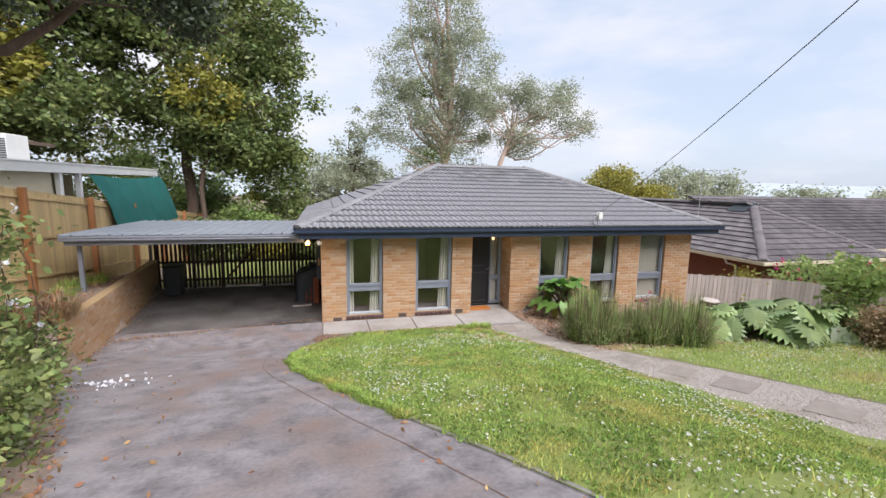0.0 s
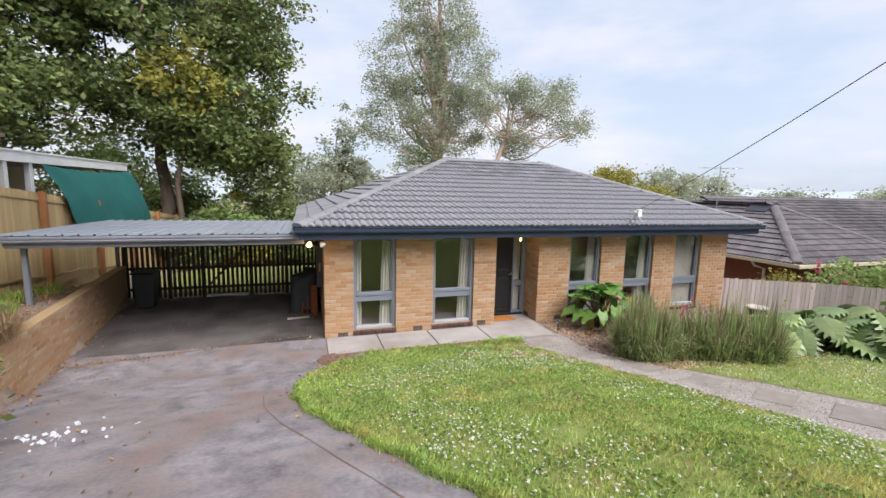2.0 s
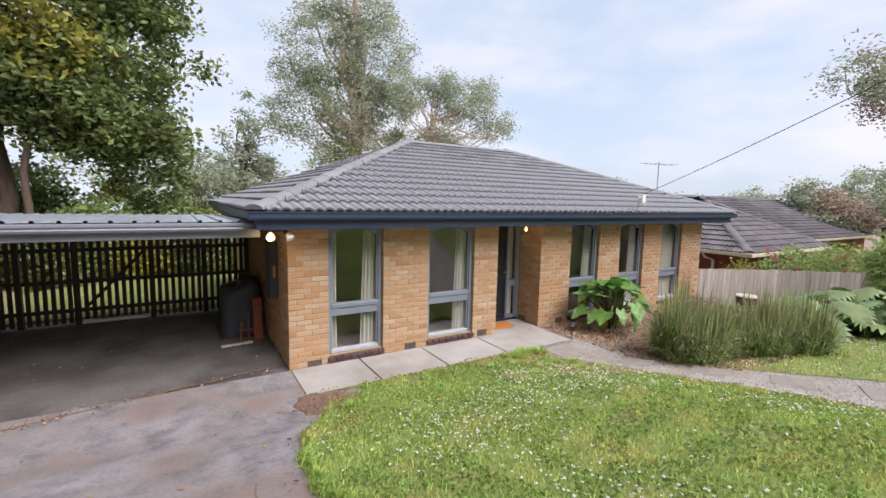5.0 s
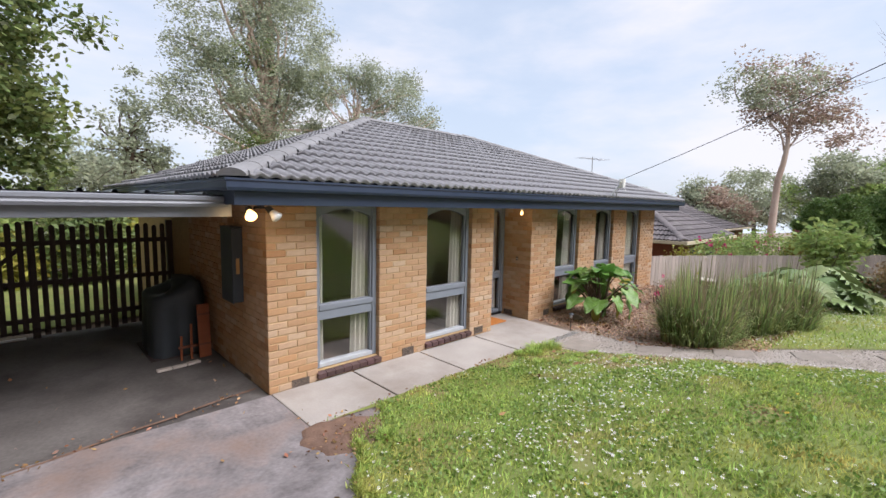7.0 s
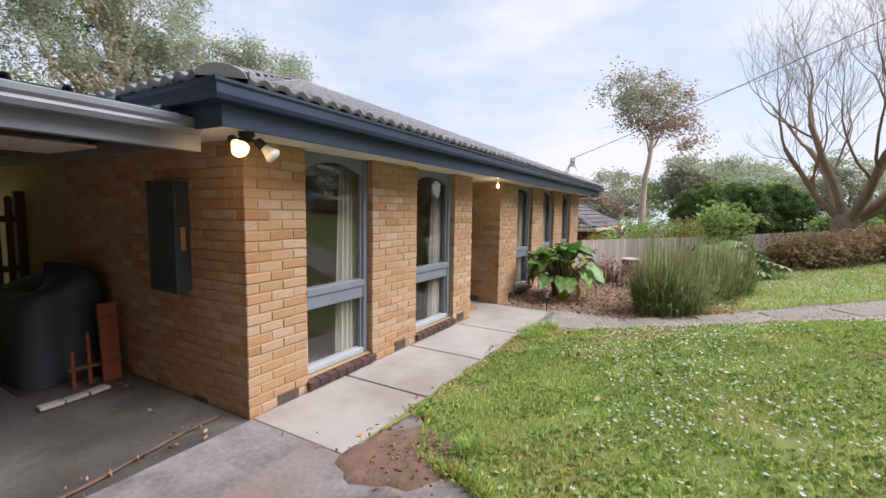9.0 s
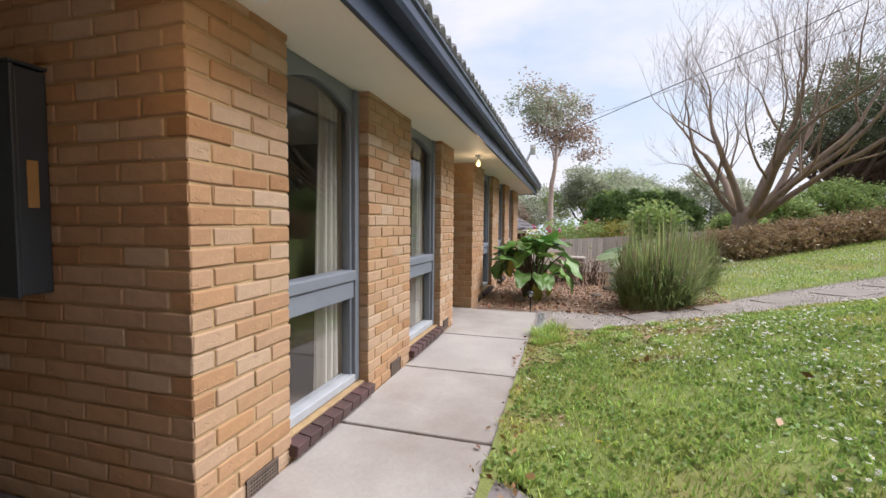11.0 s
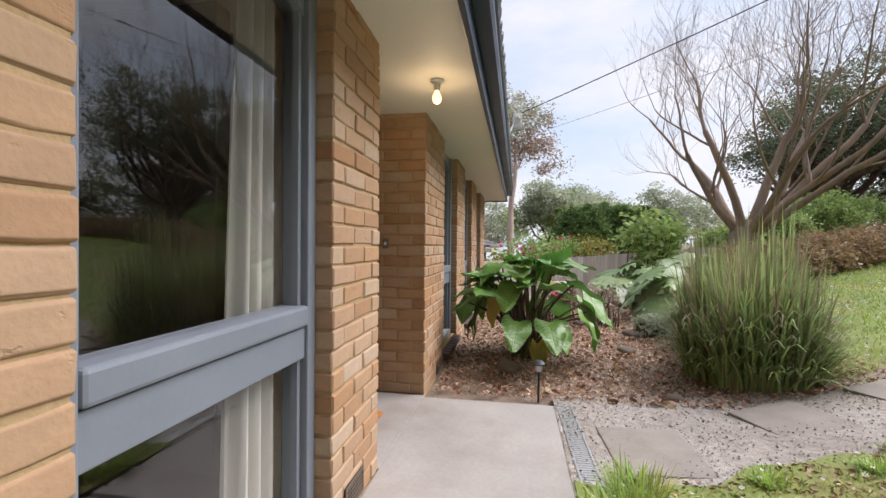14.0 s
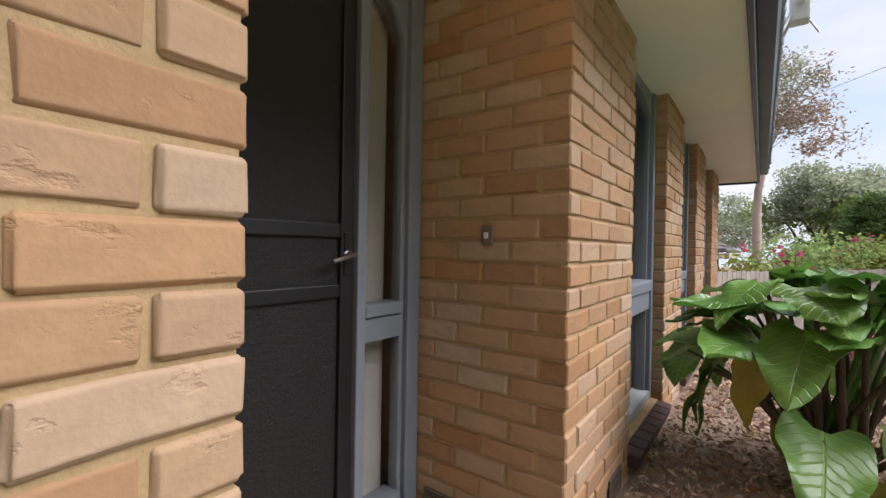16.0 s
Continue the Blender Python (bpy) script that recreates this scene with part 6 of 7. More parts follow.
leafy_mass("ivy", "bright green ground cover along the driveway edge", "ground cover", [(-4.25, 7.0, 1.15, 0.45, 0.9, 0.45), (-3.5, 5.4, 1.35, 0.5, 0.9, 0.45), (-2.75, 3.9, 1.62, 0.4, 0.8, 0.4), (-2.35, 2.7, 1.8, 0.35, 0.6, 0.4)], LEAF_DARK, 0.085, 260, 32, 0.14, 209, hollow=0.5)


# ---- strappy clumps ----
def strap_clump(name, label, at, radius, height, n, seed, mat=STRAP, dry=0.0, width=0.016, group="", arch=0.55):
    """Long blades that rise and arch outwards from one root."""
    rng = np.random.default_rng(seed)
    t = thing(name, label, "grass clump", at, group)
    for mt, count, nm in ((mat, int(n * (1 - dry)), "foliage"), (STRAW, int(n * dry), "dry_foliage")):
        if not count:
            continue
        a = rng.uniform(0, 2 * math.pi, count)
        rr = radius * 0.66 * np.sqrt(rng.random(count))
        lean = rng.uniform(0.05, 1.0, count) ** 0.8
        h = height * rng.uniform(0.4, 1.25, count) * (1 - 0.35 * lean)
        if nm == "dry_foliage":
            lean, h = rng.uniform(0.1, 1.1, count), height * rng.uniform(0.6, 1.25, count)
        h = h * (1 + 0.16 * np.sin(3 * a + seed) + 0.1 * np.sin(7 * a + 2 * seed)) * (1 - 0.22 * (rr / radius) ** 2)
        out = np.stack([np.cos(a), np.sin(a), np.zeros(count)], 1)
        a2 = a + rng.normal(size=count) * 0.7
        dirn = np.stack([np.cos(a2), np.sin(a2), np.zeros(count)], 1)
        side_ = np.stack([-np.sin(a2), np.cos(a2), np.zeros(count)], 1)
        segs = 5
        P = []
        for k in range(segs + 1):
            f = k / segs
            z = h * (f - arch * 0.45 * lean * f ** 3)
            p = out * rr[:, None] + dirn * (radius * 0.6 * lean * f ** 1.7)[:, None] + np.array([0, 0, 1]) * z[:, None]
            w = width * (1 - f ** 2.2) + 0.001
            P += [p - side_ * w * 0.5, p + side_ * w * 0.5]
        V = np.stack(P, 1).reshape(-1, 3)
        F = [(i * 2 * (segs + 1) + 2 * k, i * 2 * (segs + 1) + 2 * k + 1, i * 2 * (segs + 1) + 2 * k + 3, i * 2 * (segs + 1) + 2 * k + 2) for i in range(count) for k in range(segs)]
        tagged(raw(nm, V, F, mt, t), kind="stuff")
    return t


for i, (x, y, r, h, n) in enumerate(((6.03, 8.47, 0.78, 1.34, 3000), (6.7, 8.22, 0.55, 0.86, 1300), (7.3, 7.95, 0.74, 1.12, 2100), (7.9, 7.58, 0.72, 1.18, 2200))):
    strap_clump("lily_clump", "dense clump of strappy green leaves with dry tips", (x, y, gz(x, y) - 0.02), r, h, n, 300 + i, dry=0.15, width=0.02, group="strappy clumps", arch=1.15)
for i, (x, y) in enumerate(((-2.6, 3.3), (-3.0, 4.2), (-2.2, 2.3), (-3.6, 5.0))):
    strap_clump("spider_plant", "striped strappy plant spilling over the driveway edge", (x, y, gz(x, y) - 0.02), 0.45, 0.5, 420, 320 + i, mat=BLADE, dry=0.2, group="strappy edging", arch=1.2)
for i, (x, y, s) in enumerate(((-5.0, 9.6, 1.0), (-4.85, 9.2, 0.9), (-5.2, 9.0, 1.1), (-5.6, 10.6, 0.5))):
    strap_clump("dead_fern", "heap of brown dead fronds over the retaining wall end", (x, y, gz(x, y) + 0.02), 0.6 * s, 0.5 * s, 420, 330 + i, mat=LITTER, dry=0.25, group="dead fronds", arch=1.6)
for i, (x, y) in enumerate(((-5.5, 10.9), (-5.75, 11.8), (-5.6, 12.6))):
    strap_clump("fern_tuft", "small green tuft on the garden bank", (x, y, gz(x, y)), 0.35, 0.32, 200, 340 + i, mat=BLADE, group="bank tufts", arch=1.0)
for i, (x, y, r, h) in enumerate(((3.72, 10.08, 0.24, 0.14), (3.95, 9.95, 0.22, 0.16), (3.5, 9.95, 0.2, 0.12), (3.3, 10.1, 0.14, 0.1), (0.25, 9.4, 0.16, 0.12), (3.1, 9.6, 0.15, 0.08), (3.35, 9.2, 0.17, 0.08), (2.75, 9.75, 0.14, 0.07), (3.8, 9.4, 0.13, 0.07), (4.1, 9.3, 0.12, 0.07), (2.9, 8.9, 0.16, 0.07), (3.6, 8.7, 0.15, 0.08), (4.15, 8.8, 0.12, 0.06))):
    strap_clump("grass_tuft", "lush taller tuft of lawn grass at the path edge", (x, y, gz(x, y)), r, h, 320, 350 + i, mat=BLADE, width=0.006, group="grass tufts")


# ---- big-leaved plants ----
def heart_leaf(L, W, seed, curl=0.25):
    """A heart-shaped leaf with a raised midrib; its stalk joins at the origin, the tip points along +y."""
    rnd = random.Random(seed)
    bm = bmesh.new()
    n, m = 16, 6
    rows = []
    for j in range(n + 1):
        f = j / n
        y = L * (f - 0.16)
        w = W * 0.5 * math.sin(math.pi * min(1, 0.12 + 0.88 * f)) ** 0.75 * (1.12 - 0.45 * f)
        if j == n:
            w = 0.004
        row = []
        for k in range(-m, m + 1):
            g = k / m
            back = -0.12 * L * abs(g) ** 1.5 * (1 - f) * 1.6
            z = -curl * L * (f ** 2) * 0.9 + 0.16 * w * abs(g) ** 1.2 - 0.02 * L * math.cos(g * 9) * f * (1 - f) + rnd.uniform(-0.004, 0.004) + 0.045 * L * math.sin(f * 13 + abs(g) * 2 + (seed % 7)) * g * g + 0.012 * L * math.cos(f * 40 + abs(g) * 9) * (1 - abs(g)) * abs(g) * 2
            row.append(bm.verts.new((g * w, y + back, z)))
        rows.append(row)
    for p, q in zip(rows, rows[1:]):
        for k in range(2 * m):
            bm.faces.new((p[k], p[k + 1], q[k + 1], q[k]))
    for v in bm.verts:
        v.co.z += 0.006 * math.exp(-(v.co.x / 0.006) ** 2)
    return bm


def ear_plant(at, seed):
    rnd = random.Random(seed)
    t = thing("elephant_ear_plant", "large plant with broad glossy heart-shaped leaves, some yellowing", "plant", at)
    for k in range(58):
        a = rnd.uniform(0, 360)
        tier = rnd.random()
        reach = lerp(0.66, 0.28, tier) * rnd.uniform(0.8, 1.2)
        h = lerp(0.46, 1.06, tier ** 0.7) * rnd.uniform(0.9, 1.08)
        if k < 5:
            h, reach = rnd.uniform(0.85, 1.0), rnd.uniform(0.1, 0.3)
        base = Vector((rnd.uniform(-0.12, 0.12), rnd.uniform(-0.12, 0.12), 0))
        tip = Vector((math.cos(radians(a)) * reach, math.sin(radians(a)) * reach, h))
        run = [(base.lerp(tip, f) + Vector((0, 0, 0.12 * math.sin(math.pi * f))), lerp(0.018, 0.009, f)) for f in np.linspace(0, 1, 6)]
        stalk = tubes("stalk", [run], BARK if k % 4 else LEAF_BIG, t)
        L = rnd.uniform(0.28, 0.5)
        bm = heart_leaf(L, L * rnd.uniform(0.62, 0.8), seed * 50 + k)
        lf = part("leaf", bm, LEAF_YELLOW if k in (7, 19) else LEAF_BIG, t, "yellowing leaf" if k in (7, 19) else "", smooth=True)
        lf.matrix_local = Matrix.Translation(tip) @ pose(0, 0, 0, rnd.uniform(-70, -12) if h < 0.68 else (rnd.uniform(20, 60) if k < 8 else rnd.uniform(-22, 34)), rnd.uniform(-18, 18), a - 90 + rnd.uniform(-25, 25))
    for k in range(3):
        bm = heart_leaf(0.3, 0.2, 900 + k)
        lf = part("leaf", bm, LEAF_YELLOW, t, "drooping yellow leaf", smooth=True)
        a = (20, 200, 310, 260, 350)[k]
        lf.matrix_local = Matrix.Translation((0.38 * math.cos(radians(a)), 0.38 * math.sin(radians(a)), 0.2)) @ pose(0, 0, 0, -72, 0, a - 90)
    return t


ear_plant((6.5, 10.45, -0.01), 5)


def split_leaf(L, seed):
    """A broad leaf cut into fingers."""
    rnd = random.Random(seed)
    bm = bmesh.new()
    n = 7
    mid = [Vector((0, L * (k / n - 0.1), 0.05 * L - 0.28 * L * (k / n) ** 2)) for k in range(n + 1)]

    def reach(k, s, g):
        f = k / n
        w = L * 0.56 * math.sin(math.pi * (0.14 + 0.8 * f)) * g
        return mid[k] + Vector((s * w, L * (-0.16 + 0.5 * f) * g, -0.12 * L * g * g + 0.03 * L * math.sin(3 * g)))

    for s in (-1, 1):
        inner = [bm.verts.new(m) for m in mid]
        rim = [bm.verts.new(reach(k, s, 0.6)) for k in range(n + 1)]
        for k in range(n):
            q = (inner[k], inner[k + 1], rim[k + 1], rim[k])
            bm.faces.new(q if s > 0 else q[::-1])
            a, b = reach(k, s, 0.6), reach(k + 1, s, 0.6)
            tip = reach(k, s, rnd.uniform(0.92, 1.08)).lerp(reach(k + 1, s, 1.0), 0.55)
            o = [bm.verts.new(p) for p in (a.lerp(b, 0.04), a.lerp(b, 0.86), tip.lerp(b, 0.12), tip.lerp(a, 0.16))]
            bm.faces.new(o if s > 0 else o[::-1])
    return bm


def split_plant(at, seed, count, spread, height):
    rnd = random.Random(seed)
    t = thing("split_leaf_plant", "sprawling plant with large deeply cut leaves", "plant", at, "split-leaf plants")
    for k in range(count):
        a = rnd.uniform(0, 360)
        f = math.sqrt(rnd.random())
        tip = Vector((math.cos(radians(a)) * spread * f, math.sin(radians(a)) * spread * f, height * (1.05 - 0.62 * f * f) * rnd.uniform(0.8, 1.1)))
        run = [(Vector((tip.x * 0.3, tip.y * 0.3, 0)).lerp(tip, g) + Vector((0, 0, 0.08 * math.sin(math.pi * g))), 0.012) for g in np.linspace(0, 1, 5)]
        tubes("stalk", [run], LEAF_MON, t, sides=5)
        lf = part("leaf", split_leaf(rnd.uniform(0.45, 0.72), seed * 99 + k), LEAF_MON, t, smooth=False)
        lf.matrix_local = Matrix.Translation(tip) @ pose(0, 0, 0, rnd.uniform(-48, 5), rnd.uniform(-20, 20), a - 90 + rnd.uniform(-30, 30))
    return t


for i, (x, y, c, s, h) in enumerate(((9.7, 7.75, 26, 0.75, 0.7), (10.6, 7.3, 28, 0.8, 0.8), (11.6, 7.0, 26, 0.8, 0.75), (11.3, 8.0, 20, 0.6, 0.85))):
    split_plant((x, y, gz(x, y) - 0.02), 500 + i, c, s, h)


# ---- the street behind, as the windows mirror it ----
strip("road", DRIVE, -17.5, -11.5, lambda y: -40.0, lambda y: 60.0, 0.02, cols=60, label="grey asphalt street past the front garden")


def car(at, turn, paint, label):
    c = thing("car", label, "car", at)
    L, W = 4.2, 1.72
    prof = [(-2.1, 0.35), (-2.08, 0.75), (-1.75, 0.92), (-0.95, 0.98), (-0.3, 1.42), (0.9, 1.45), (1.75, 1.02), (2.05, 0.9), (2.1, 0.4), (1.7, 0.3), (-1.7, 0.3)]
    bm = bmesh.new()
    rings = []
    for y, k in ((-W / 2, 0.93), (-W / 2 + 0.12, 1.0), (W / 2 - 0.12, 1.0), (W / 2, 0.93)):
        rings.append([bm.verts.new((px, y * (0.82 if pz > 1.1 else 1), 0.3 + (pz - 0.3) * k)) for px, pz in prof])
    for p, q in zip(rings, rings[1:]):
        for k in range(len(prof)):
            bm.faces.new((p[k], p[(k + 1) % len(prof)], q[(k + 1) % len(prof)], q[k]))
    bm.faces.new(rings[0])
    bm.faces.new(list(reversed(rings[-1])))
    bmesh.ops.recalc_face_normals(bm, faces=bm.faces)
    part("body", bm, paint, c)
    for s in (-1, 1):
        y = s * (W / 2 * 0.9)
        bm = bmesh.new()
        vs = [bm.verts.new((px, y + s * (0.045 if pz < 1.1 else -0.06), pz)) for px, pz in ((-0.72, 1.03), (-0.25, 1.33), (0.85, 1.36), (1.4, 1.05))]
        bm.faces.new(vs)
        part("side_window", bm, BLACK, c)
    for x in (-1.3, 1.3):
        for s in (-1, 1):
            w = part("wheel", lathe([(0.05, -0.1), (0.29, -0.1), (0.32, -0.06), (0.32, 0.06), (0.29, 0.1), (0.05, 0.1)]), BLACK, c)
            w.matrix_local = pose(x, s * (W / 2 - 0.08), 0.32, 90, 0, 0)
    c.matrix_world = pose(*at, 0, 0, turn)
    return c


for x, y in ((14.6, -9.6), (19.4, -10.2)):
    car((x, y, gz(x, y) + 0.0), 4, WHITE, "white hatchback parked on the street")
for i, (x, y, z, w, h) in enumerate(((8.6, -9.5, 10.0, 2.4, 2.8), (15.8, -8.2, 8.6, 1.7, 1.5), (24, -19, 3.8, 4.0, 1.6), (4, -20, 6, 4, 3.0), (-7, -20, 7, 5, 4), (34, -18, 5, 5, 2.5), (15, -24, 3.6, 4.5, 1.6))):
    tree("dark street tree across the road", (x, y, gz(x, y)), (x, y, z - h * 0.6), 0.22, [(x, y, z, w, w, h), (x + w * 0.4, y, z - h * 0.3, w * 0.7, w * 0.7, h * 0.5)], LEAF_DEEP, 0.3, 150, 60, 0.5, 400 + i, group="street trees", limbs=8)

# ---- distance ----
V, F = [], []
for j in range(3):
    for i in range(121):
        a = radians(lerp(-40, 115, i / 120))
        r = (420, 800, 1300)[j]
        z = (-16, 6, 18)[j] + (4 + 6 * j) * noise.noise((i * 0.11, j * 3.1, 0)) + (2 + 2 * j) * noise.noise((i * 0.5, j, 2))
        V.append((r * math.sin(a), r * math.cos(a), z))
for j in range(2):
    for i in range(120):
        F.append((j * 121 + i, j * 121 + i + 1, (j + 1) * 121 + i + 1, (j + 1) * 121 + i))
# distance haze is put into the hills' pale bluish colour
HILL = shade("haze_tinted_hill", (0.42, 0.46, 0.50), (0.33, 0.38, 0.40), scale=0.02, fine=0.12, rough=1, bump=0)
tagged(raw("backdrop", V, F, HILL, smooth=True), "hills on the horizon with haze put into their pale colour", kind="structure")


# ---- lawn blades, daisies, litter ----
rng = np.random.default_rng(77)


def on_lawn(n, x0, x1, y0, y1, inside):
    xy = np.column_stack([rng.uniform(x0, x1, n), rng.uniform(y0, y1, n)])
    keep = [inside(x, y) for x, y in xy]
    xy = xy[np.array(keep)]
    return np.column_stack([xy, [gz(x, y) + 0.01 for x, y in xy]])


def front_lawn(x, y):
    j = 0.05 * math.sin(9 * y) + 0.04 * math.sin(23 * y)
    return lateral(y, DRIVE_RIGHT) + 0.03 + j < x < lateral(y, PATH_LEFT) + j and y < 10.22 + 0.03 * math.sin(11 * x)


def side_lawn(x, y):
    return lateral(y, PATH_RIGHT) + 0.08 * math.sin(7 * y) < x and y < 7.7 - 0.12 * (x - 6.5) + 0.1 * math.sin(5 * x) and x < 15.5


def blades(pts, height, width):
    n = len(pts)
    a = rng.uniform(0, 2 * math.pi, n)
    d = np.stack([np.cos(a), np.sin(a), np.zeros(n)], 1)
    s = np.stack([-np.sin(a), np.cos(a), np.zeros(n)], 1)
    h = height * rng.uniform(0.4, 1.3, (n, 1))
    lean = rng.uniform(0.1, 1.1, (n, 1)) * h
    w = width * rng.uniform(0.6, 1.4, (n, 1))
    up = np.array([0, 0, 1.0])
    return np.stack([pts - s * w / 2, pts + s * w / 2, pts + d * lean * 0.55 + up * h * 0.75 + s * w * 0.35, pts + d * lean + up * h], axis=1)


near = on_lawn(150000, -0.8, 6.6, 2.0, 10.25, front_lawn)


def worn(pts):
    """How thin the grass is: bare towards the path by the porch, patchy elsewhere."""
    out = []
    for x, y, z in pts:
        corner = smooth01((y - 7.3) / 1.6) * smooth01((x - (lateral(y, PATH_LEFT) - 2.3)) / 1.5)
        strip_ = smooth01((x - lateral(y, PATH_LEFT) + 0.5) / 0.4) * 0.55
        out.append(0.55 * noise.noise((x * 1.1, y * 1.1, 5)) + 0.5 * noise.noise((x * 3.1, y * 3.1, 8)) * (0.4 + corner) + 0.62 * corner + strip_)
    return np.array(out)


near = near[(worn(near) < 0.3) | (rng.random(len(near)) < 0.18)]
tagged(quads("lawn_grass", blades(near, 0.036, 0.009), BLADE), "short green lawn grass", kind="stuff")
far = on_lawn(60000, 2.0, 15.5, -4.0, 7.9, lambda x, y: side_lawn(x, y) or (front_lawn(x, y) and y < 2))
tagged(quads("lawn_grass", blades(far, 0.055, 0.013), BLADE), "short green lawn grass", kind="stuff")
# longer grass that hangs over the lawn's edge
ey = rng.uniform(4.0, 10.15, 9000)
ex = np.array([lateral(y, DRIVE_RIGHT) for y in ey]) + 0.02 + rng.normal(size=len(ey)) * 0.035 + 0.03 * np.sin(9 * ey)
edge = np.column_stack([ex, ey, [gz(x, y) + 0.002 for x, y in zip(ex, ey)]])
edge = edge[(edge[:, 1] < 9.55) | (rng.random(len(edge)) < 0.25)]
tagged(quads("edge_grass", blades(edge, 0.06, 0.009), BLADE), "longer grass along the lawn edge", kind="stuff")
# dry thatch and leaf crumbs where the grass is thin
th = on_lawn(30000, 1.0, 6.0, 5.5, 10.22, front_lawn)
th = th[worn(th) > 0.28]
tagged(quads("dry_thatch", leaf_quads(th + np.array([0, 0, 0.008]), 0.034, rng, flat=0.9, long=2.8), THATCH), "brown dry thatch and leaf crumbs in the thin lawn", kind="stuff")
# broad weeds among the grass
w_pts = on_lawn(60000, -0.8, 6.6, 2.0, 10.25, front_lawn)
w_n = np.array([noise.noise((p[0] * 2.1, p[1] * 2.1, 1)) for p in w_pts])
w_pts = w_pts[(w_n > -0.15) & (worn(w_pts) < 0.45)]
q = leaf_quads(w_pts + np.array([0, 0, 0.018]), 0.032, rng, flat=0.85, long=1.3)
tagged(quads("lawn_weeds", q, WEED), "small round weed leaves in the lawn", kind="stuff")


def daisies(pts, size):
    """White rays round a yellow centre."""
    n = len(pts)
    tilt = rng.normal(size=(n, 3)) * 0.28 + np.array([0, 0, 1])
    tilt /= np.linalg.norm(tilt, axis=1)[:, None]
    u = np.cross(tilt, np.array([0.3, 0.9, 0.1]))
    u /= np.linalg.norm(u, axis=1)[:, None]
    w = np.cross(tilt, u)
    P, C = [], []
    sz = size * rng.uniform(0.7, 1.25, (n, 1))
    for k in range(6):
        a = k * math.pi / 3
        d = u * math.cos(a) + w * math.sin(a)
        s = -u * math.sin(a) + w * math.cos(a)
        P.append(np.stack([pts + d * sz * 0.12, pts + d * sz * 0.6 + s * sz * 0.26, pts + d * sz, pts + d * sz * 0.6 - s * sz * 0.26], 1))
    c = pts + tilt * 0.002
    C.append(np.stack([c + u * sz * 0.26, c + w * sz * 0.26, c - u * sz * 0.26, c - w * sz * 0.26], 1))
    return np.concatenate(P), np.concatenate(C)


dz = on_lawn(34000, -0.8, 12, -2.0, 10.2, lambda x, y: front_lawn(x, y) or side_lawn(x, y))
dn = np.array([noise.noise((p[0] * 0.55, p[1] * 0.55, 9)) + 0.5 * noise.noise((p[0] * 1.7, p[1] * 1.7, 4)) + 0.045 * p[0] for p in dz])
dz = dz[(dn + rng.normal(size=len(dz)) * 0.22) > np.quantile(dn, 0.5)]
dz[:, 2] += rng.uniform(0.03, 0.055, len(dz))
pet, cen_ = daisies(dz, 0.0125)
tagged(quads("daisies", pet, PETAL), "white daisies scattered over the lawn", kind="stuff")
tagged(quads("daisy_centres", cen_, POLLEN), "yellow daisy centres", kind="stuff")
dd = on_lawn(14, 0.2, 4.2, 6, 9.8, front_lawn)
dd[:, 2] += 0.05
pet, cen_ = daisies(dd, 0.022)
tagged(quads("dandelions", np.concatenate([pet, cen_]), POLLEN), "a few yellow dandelions in the lawn", kind="stuff")


def in_bed(x, y):
    return x > 5.2 and x > lateral(y, PATH_RIGHT) - 0.2 and y < 11.22 and y > 7.4 - 0.1 * (x - 6.5) and x < 11.6


def chips(pts, size, mat, name, label, flat=0.75, long=2.6):
    tagged(quads(name, leaf_quads(pts + np.array([0, 0, size * 0.22]), size, rng, flat=flat, long=long), mat), label, kind="stuff")


bed = on_lawn(42000, 5.0, 11.6, 7.0, 11.25, in_bed)
chips(bed, 0.038, CHIP, "bark_mulch", "brown bark chip mulch on the garden bed", 0.6)
bed2 = on_lawn(2600, 5.0, 11.6, 7.0, 11.25, in_bed)
chips(bed2, 0.06, LITTER, "bed_litter", "fallen leaves on the mulch", long=1.7)
grit = on_lawn(52000, 4.0, 9.5, 1.0, 10.25, lambda x, y: lateral(y, PATH_LEFT) - 0.05 < x < lateral(y, PATH_RIGHT) + 0.1)
PEBBLE = leaf_shade("path_pebble", (0.47, 0.43, 0.385), (0.24, 0.21, 0.18), rough=0.9, island=0.35, tr=0)
chips(grit, 0.015, PEBBLE, "path_gravel", "loose grey-brown gravel", 0.92, 1.3)
drv = on_lawn(2600, -5.2, 2.0, 2.0, 15, lambda x, y: lateral(y, DRIVE_LEFT) < x < lateral(y, DRIVE_RIGHT) if y < 11 else x < -0.2 and x > lateral(y, DRIVE_LEFT))
edge = np.array([min(abs(p[0] - lateral(p[1], DRIVE_LEFT)), abs(p[0] - lateral(p[1], DRIVE_RIGHT)) * 1.6 + 0.1) for p in drv])
drv = drv[rng.random(len(drv)) < np.exp(-edge * 2.0) + 0.045]
chips(drv, 0.055, LITTER, "drive_litter", "dry fallen leaves on the driveway", 0.9, 1.8)
lefts = on_lawn(9000, -6.2, -1.8, 2.0, 14, lambda x, y: lateral(y, DRIVE_LEFT) - 1.4 < x < lateral(y, DRIVE_LEFT) + 0.15)
chips(lefts, 0.05, LITTER, "bank_litter", "leaf litter on the garden bank", 0.8, 1.8)
spill = np.column_stack([rng.normal(-3.2, 0.35, 60), rng.normal(7.0, 0.22, 60)])
spill = np.column_stack([spill, [gz(x, y) + 0.01 for x, y in spill]])
chips(spill, 0.06, PETAL, "fallen_petals", "pale fallen petals on the driveway", 0.95, 1.3)
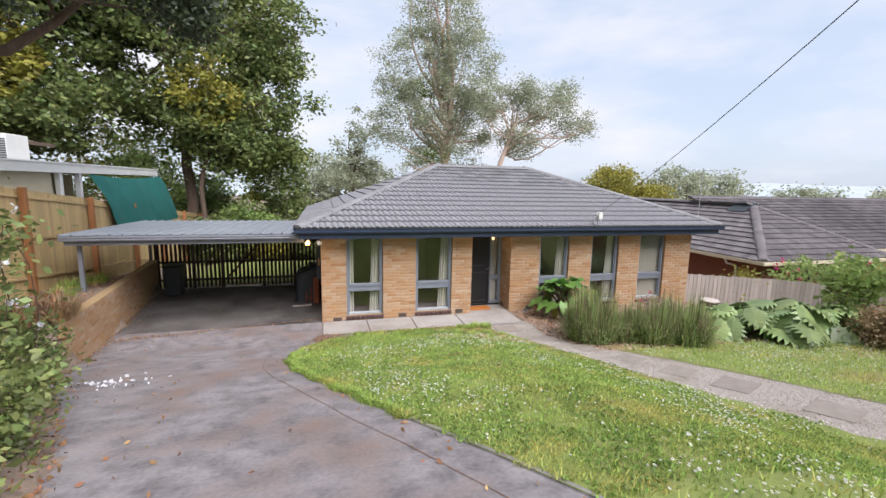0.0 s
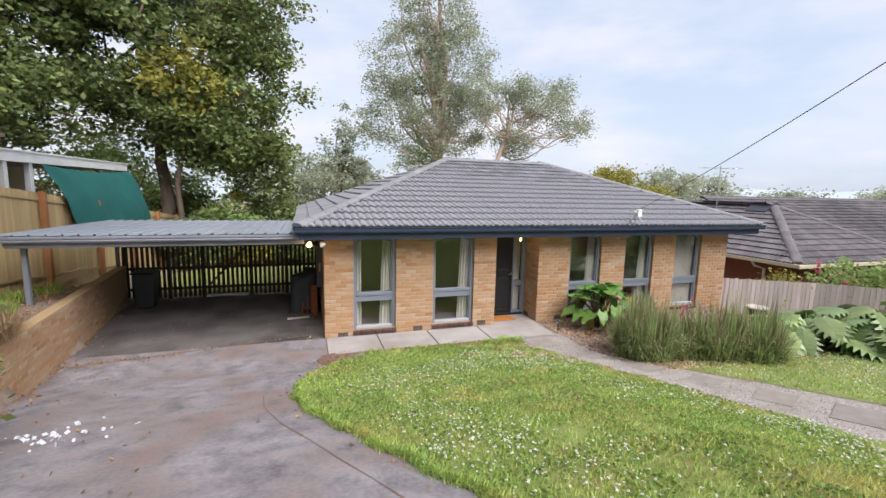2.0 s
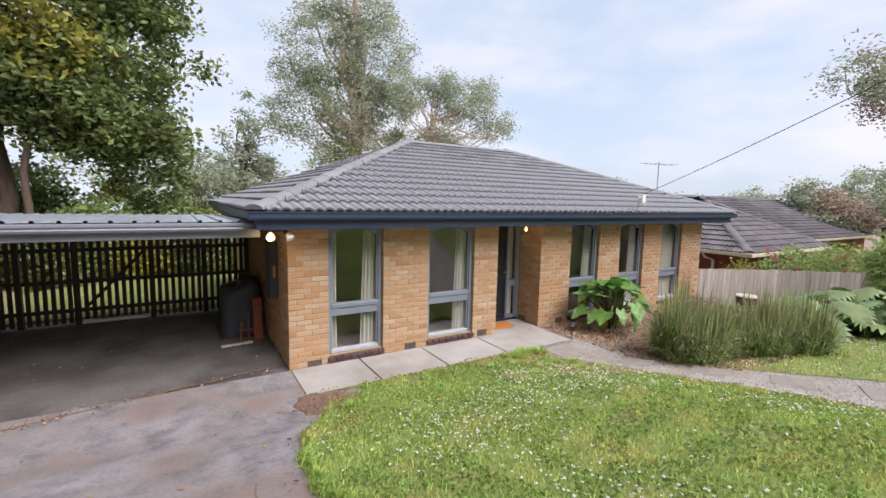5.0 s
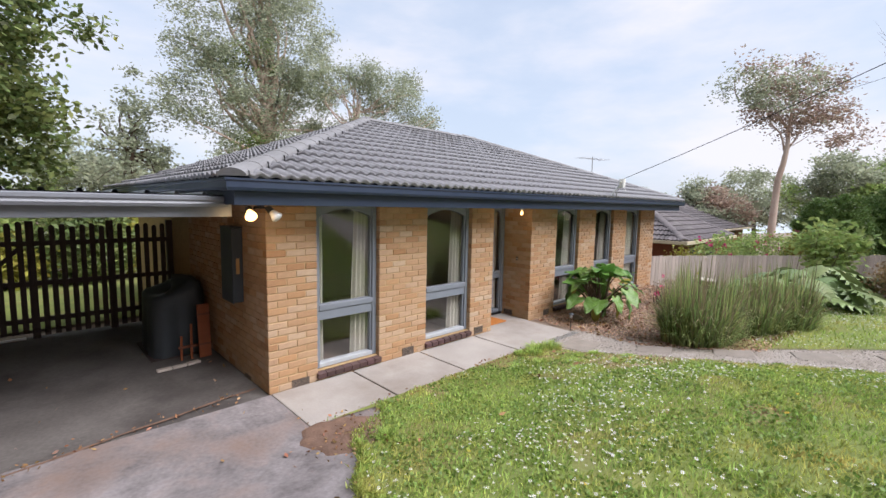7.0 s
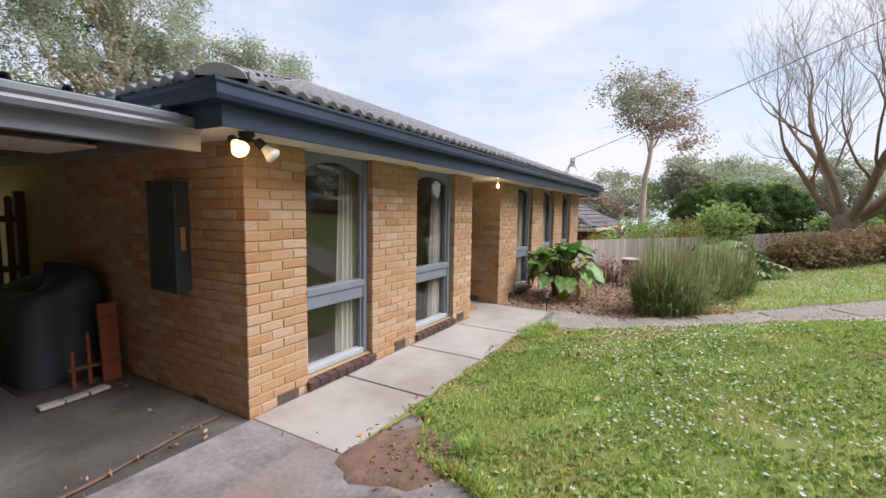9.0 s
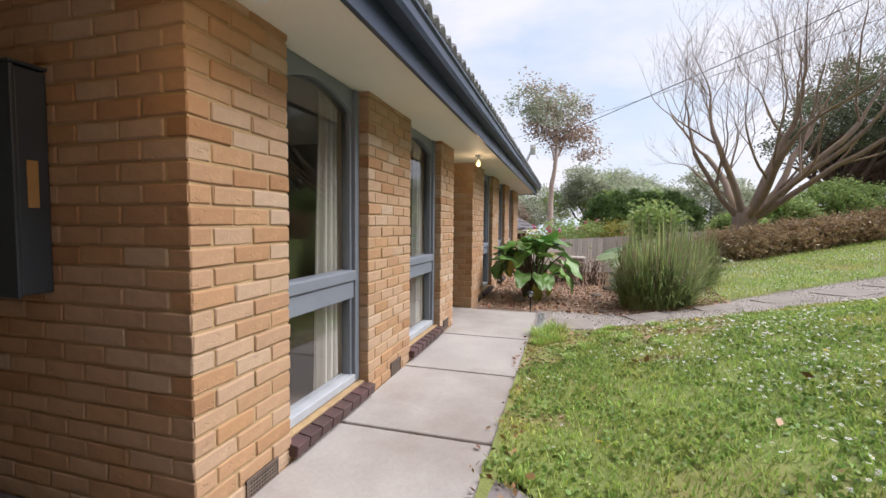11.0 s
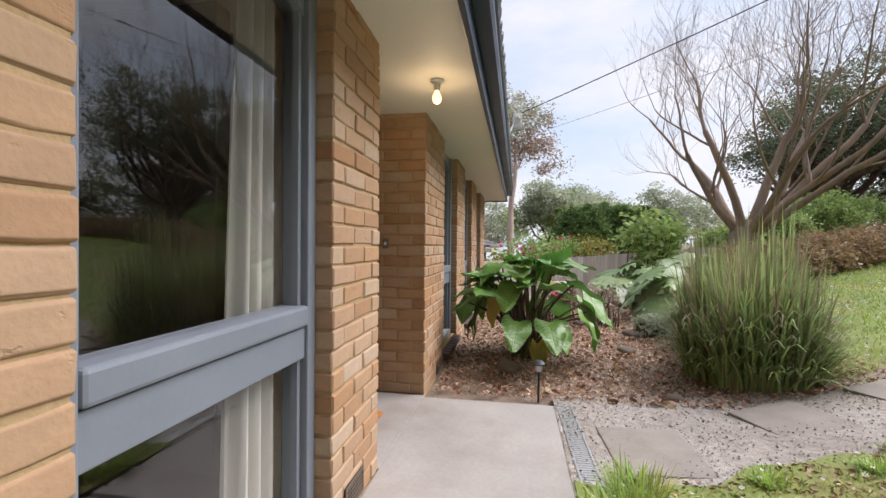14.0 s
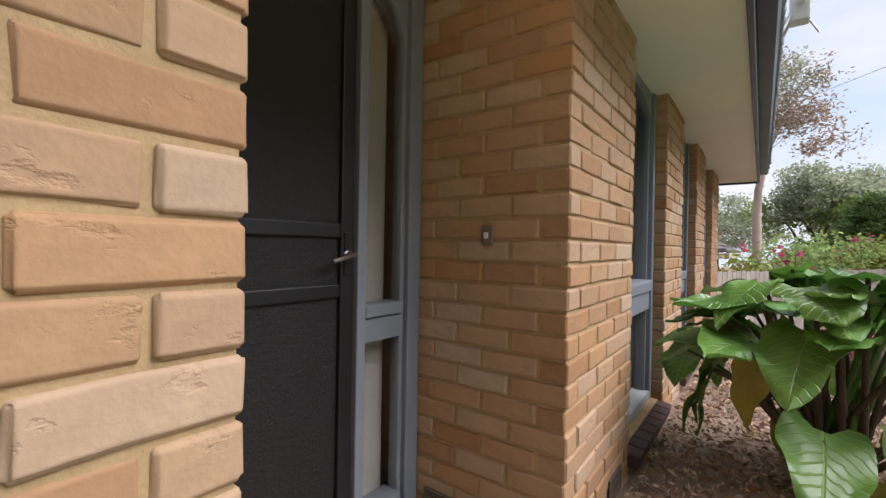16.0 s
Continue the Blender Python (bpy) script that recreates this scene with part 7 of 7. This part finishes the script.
pe = on_lawn(500, -0.1, 3.6, 9.7, 10.5, lambda x, y: 10.05 < y < 10.32)
chips(pe, 0.04, LITTER, "path_edge_litter", "dry leaves along the path edge", 0.9, 1.8)
big = on_lawn(12, 0.0, 4.0, 8.2, 10.1, front_lawn)
big[:, 2] += 0.03
chips(big, 0.075, LITTER, "large_fallen_leaves", "large dry leaves lying on the lawn", 0.95, 2.0)

sp = np.column_stack([rng.normal(0.02, 0.25, 110), rng.normal(9.6, 0.28, 110)])
sp = np.column_stack([sp, [gz(x, y) + 0.03 for x, y in sp]])
chips(sp, 0.035, LITTER, "soil_litter", "dry leaves on the bare soil", 0.9, 1.8)

jl = np.column_stack([rng.uniform(-4.7, -0.3, 420), np.zeros(420)])
jl[:, 1] = 10.75 + (jl[:, 0] + 4.75) * 0.176 + rng.normal(size=420) * 0.09
jl = jl[rng.random(420) < np.exp(-(jl[:, 0] + 4.7) * 0.55) + 0.22]
jl = np.column_stack([jl, [gz(x, y) + 0.012 for x, y in jl]])
chips(jl, 0.045, LITTER, "joint_litter", "brown leaves gathered along the driveway joint", 0.92, 2.2)

# patch of bare soil at the corner of the path
bm = bmesh.new()
c0 = bm.verts.new((0.07, 9.85, gz(0.07, 9.85) + 0.026))
rings = []
for j in range(1, 9):
    f, row = j / 8, []
    for k in range(40):
        a = 2 * math.pi * k / 40
        r = f * (1 + 0.09 * math.sin(3 * a + 1) + 0.05 * math.sin(7 * a) + 0.035 * math.sin(12 * a))
        x, y = 0.07 + 0.42 * r * math.cos(a), 9.85 + 0.44 * r * math.sin(a)
        lump = 0.012 * noise.noise((x * 14, y * 14, 2)) + 0.006 * noise.noise((x * 45, y * 45, 7))
        row.append(bm.verts.new((x, y, gz(x, y) + (0.024 + lump if j < 8 else -0.008))))
    rings.append(row)
for k in range(40):
    bm.faces.new((c0, rings[0][k], rings[0][(k + 1) % 40]))
    for p, q in zip(rings, rings[1:]):
        bm.faces.new((p[k], q[k], q[(k + 1) % 40], p[(k + 1) % 40]))
SOIL = shade("damp_red_soil", (0.22, 0.135, 0.095), (0.12, 0.075, 0.055), scale=9, fine=70, rough=0.95, bump=0.8, dist=0.02)
tagged(part("ground_soil_patch", bm, SOIL, smooth=True), "patch of bare reddish soil at the path corner", kind="structure")

# joint between driveway and carport floor, with dirt in it
bm = bmesh.new()
prev = None
for k in range(41):
    f = k / 40
    x = lerp(-4.75, -0.16, f)
    y = lerp(10.75, 11.56, f) + 0.03 * noise.noise((x * 2.3, 0, 0))
    w = 0.018 + 0.014 * noise.noise((x * 5, 3, 0))
    cur = [bm.verts.new((x, y - w, gz(x, y) + 0.004)), bm.verts.new((x, y + w, gz(x, y) + 0.004))]
    if prev:
        bm.faces.new((prev[0], cur[0], cur[1], prev[1]))
    prev = cur
tagged(part("driveway_joint", bm, SOIL), "dirt-filled joint across the concrete", kind="structure")
bm = bmesh.new()
prev = None
for k in range(91):
    y = lerp(-2.0, 8.0, k / 90)
    x = lateral(y, DRIVE_RIGHT) - 0.42 + 0.025 * noise.noise((y * 1.3, 2, 0))
    w = 0.006 + 0.005 * noise.noise((y * 3, 5, 0))
    cur = [bm.verts.new((x - w, y, gz(x, y) + 0.004)), bm.verts.new((x + w, y, gz(x, y) + 0.004))]
    if prev:
        bm.faces.new((prev[0], cur[0], cur[1], prev[1]))
    prev = cur
tagged(part("driveway_joint_edge", bm, SOIL), "fine joint of the concrete strip beside the lawn", kind="structure")
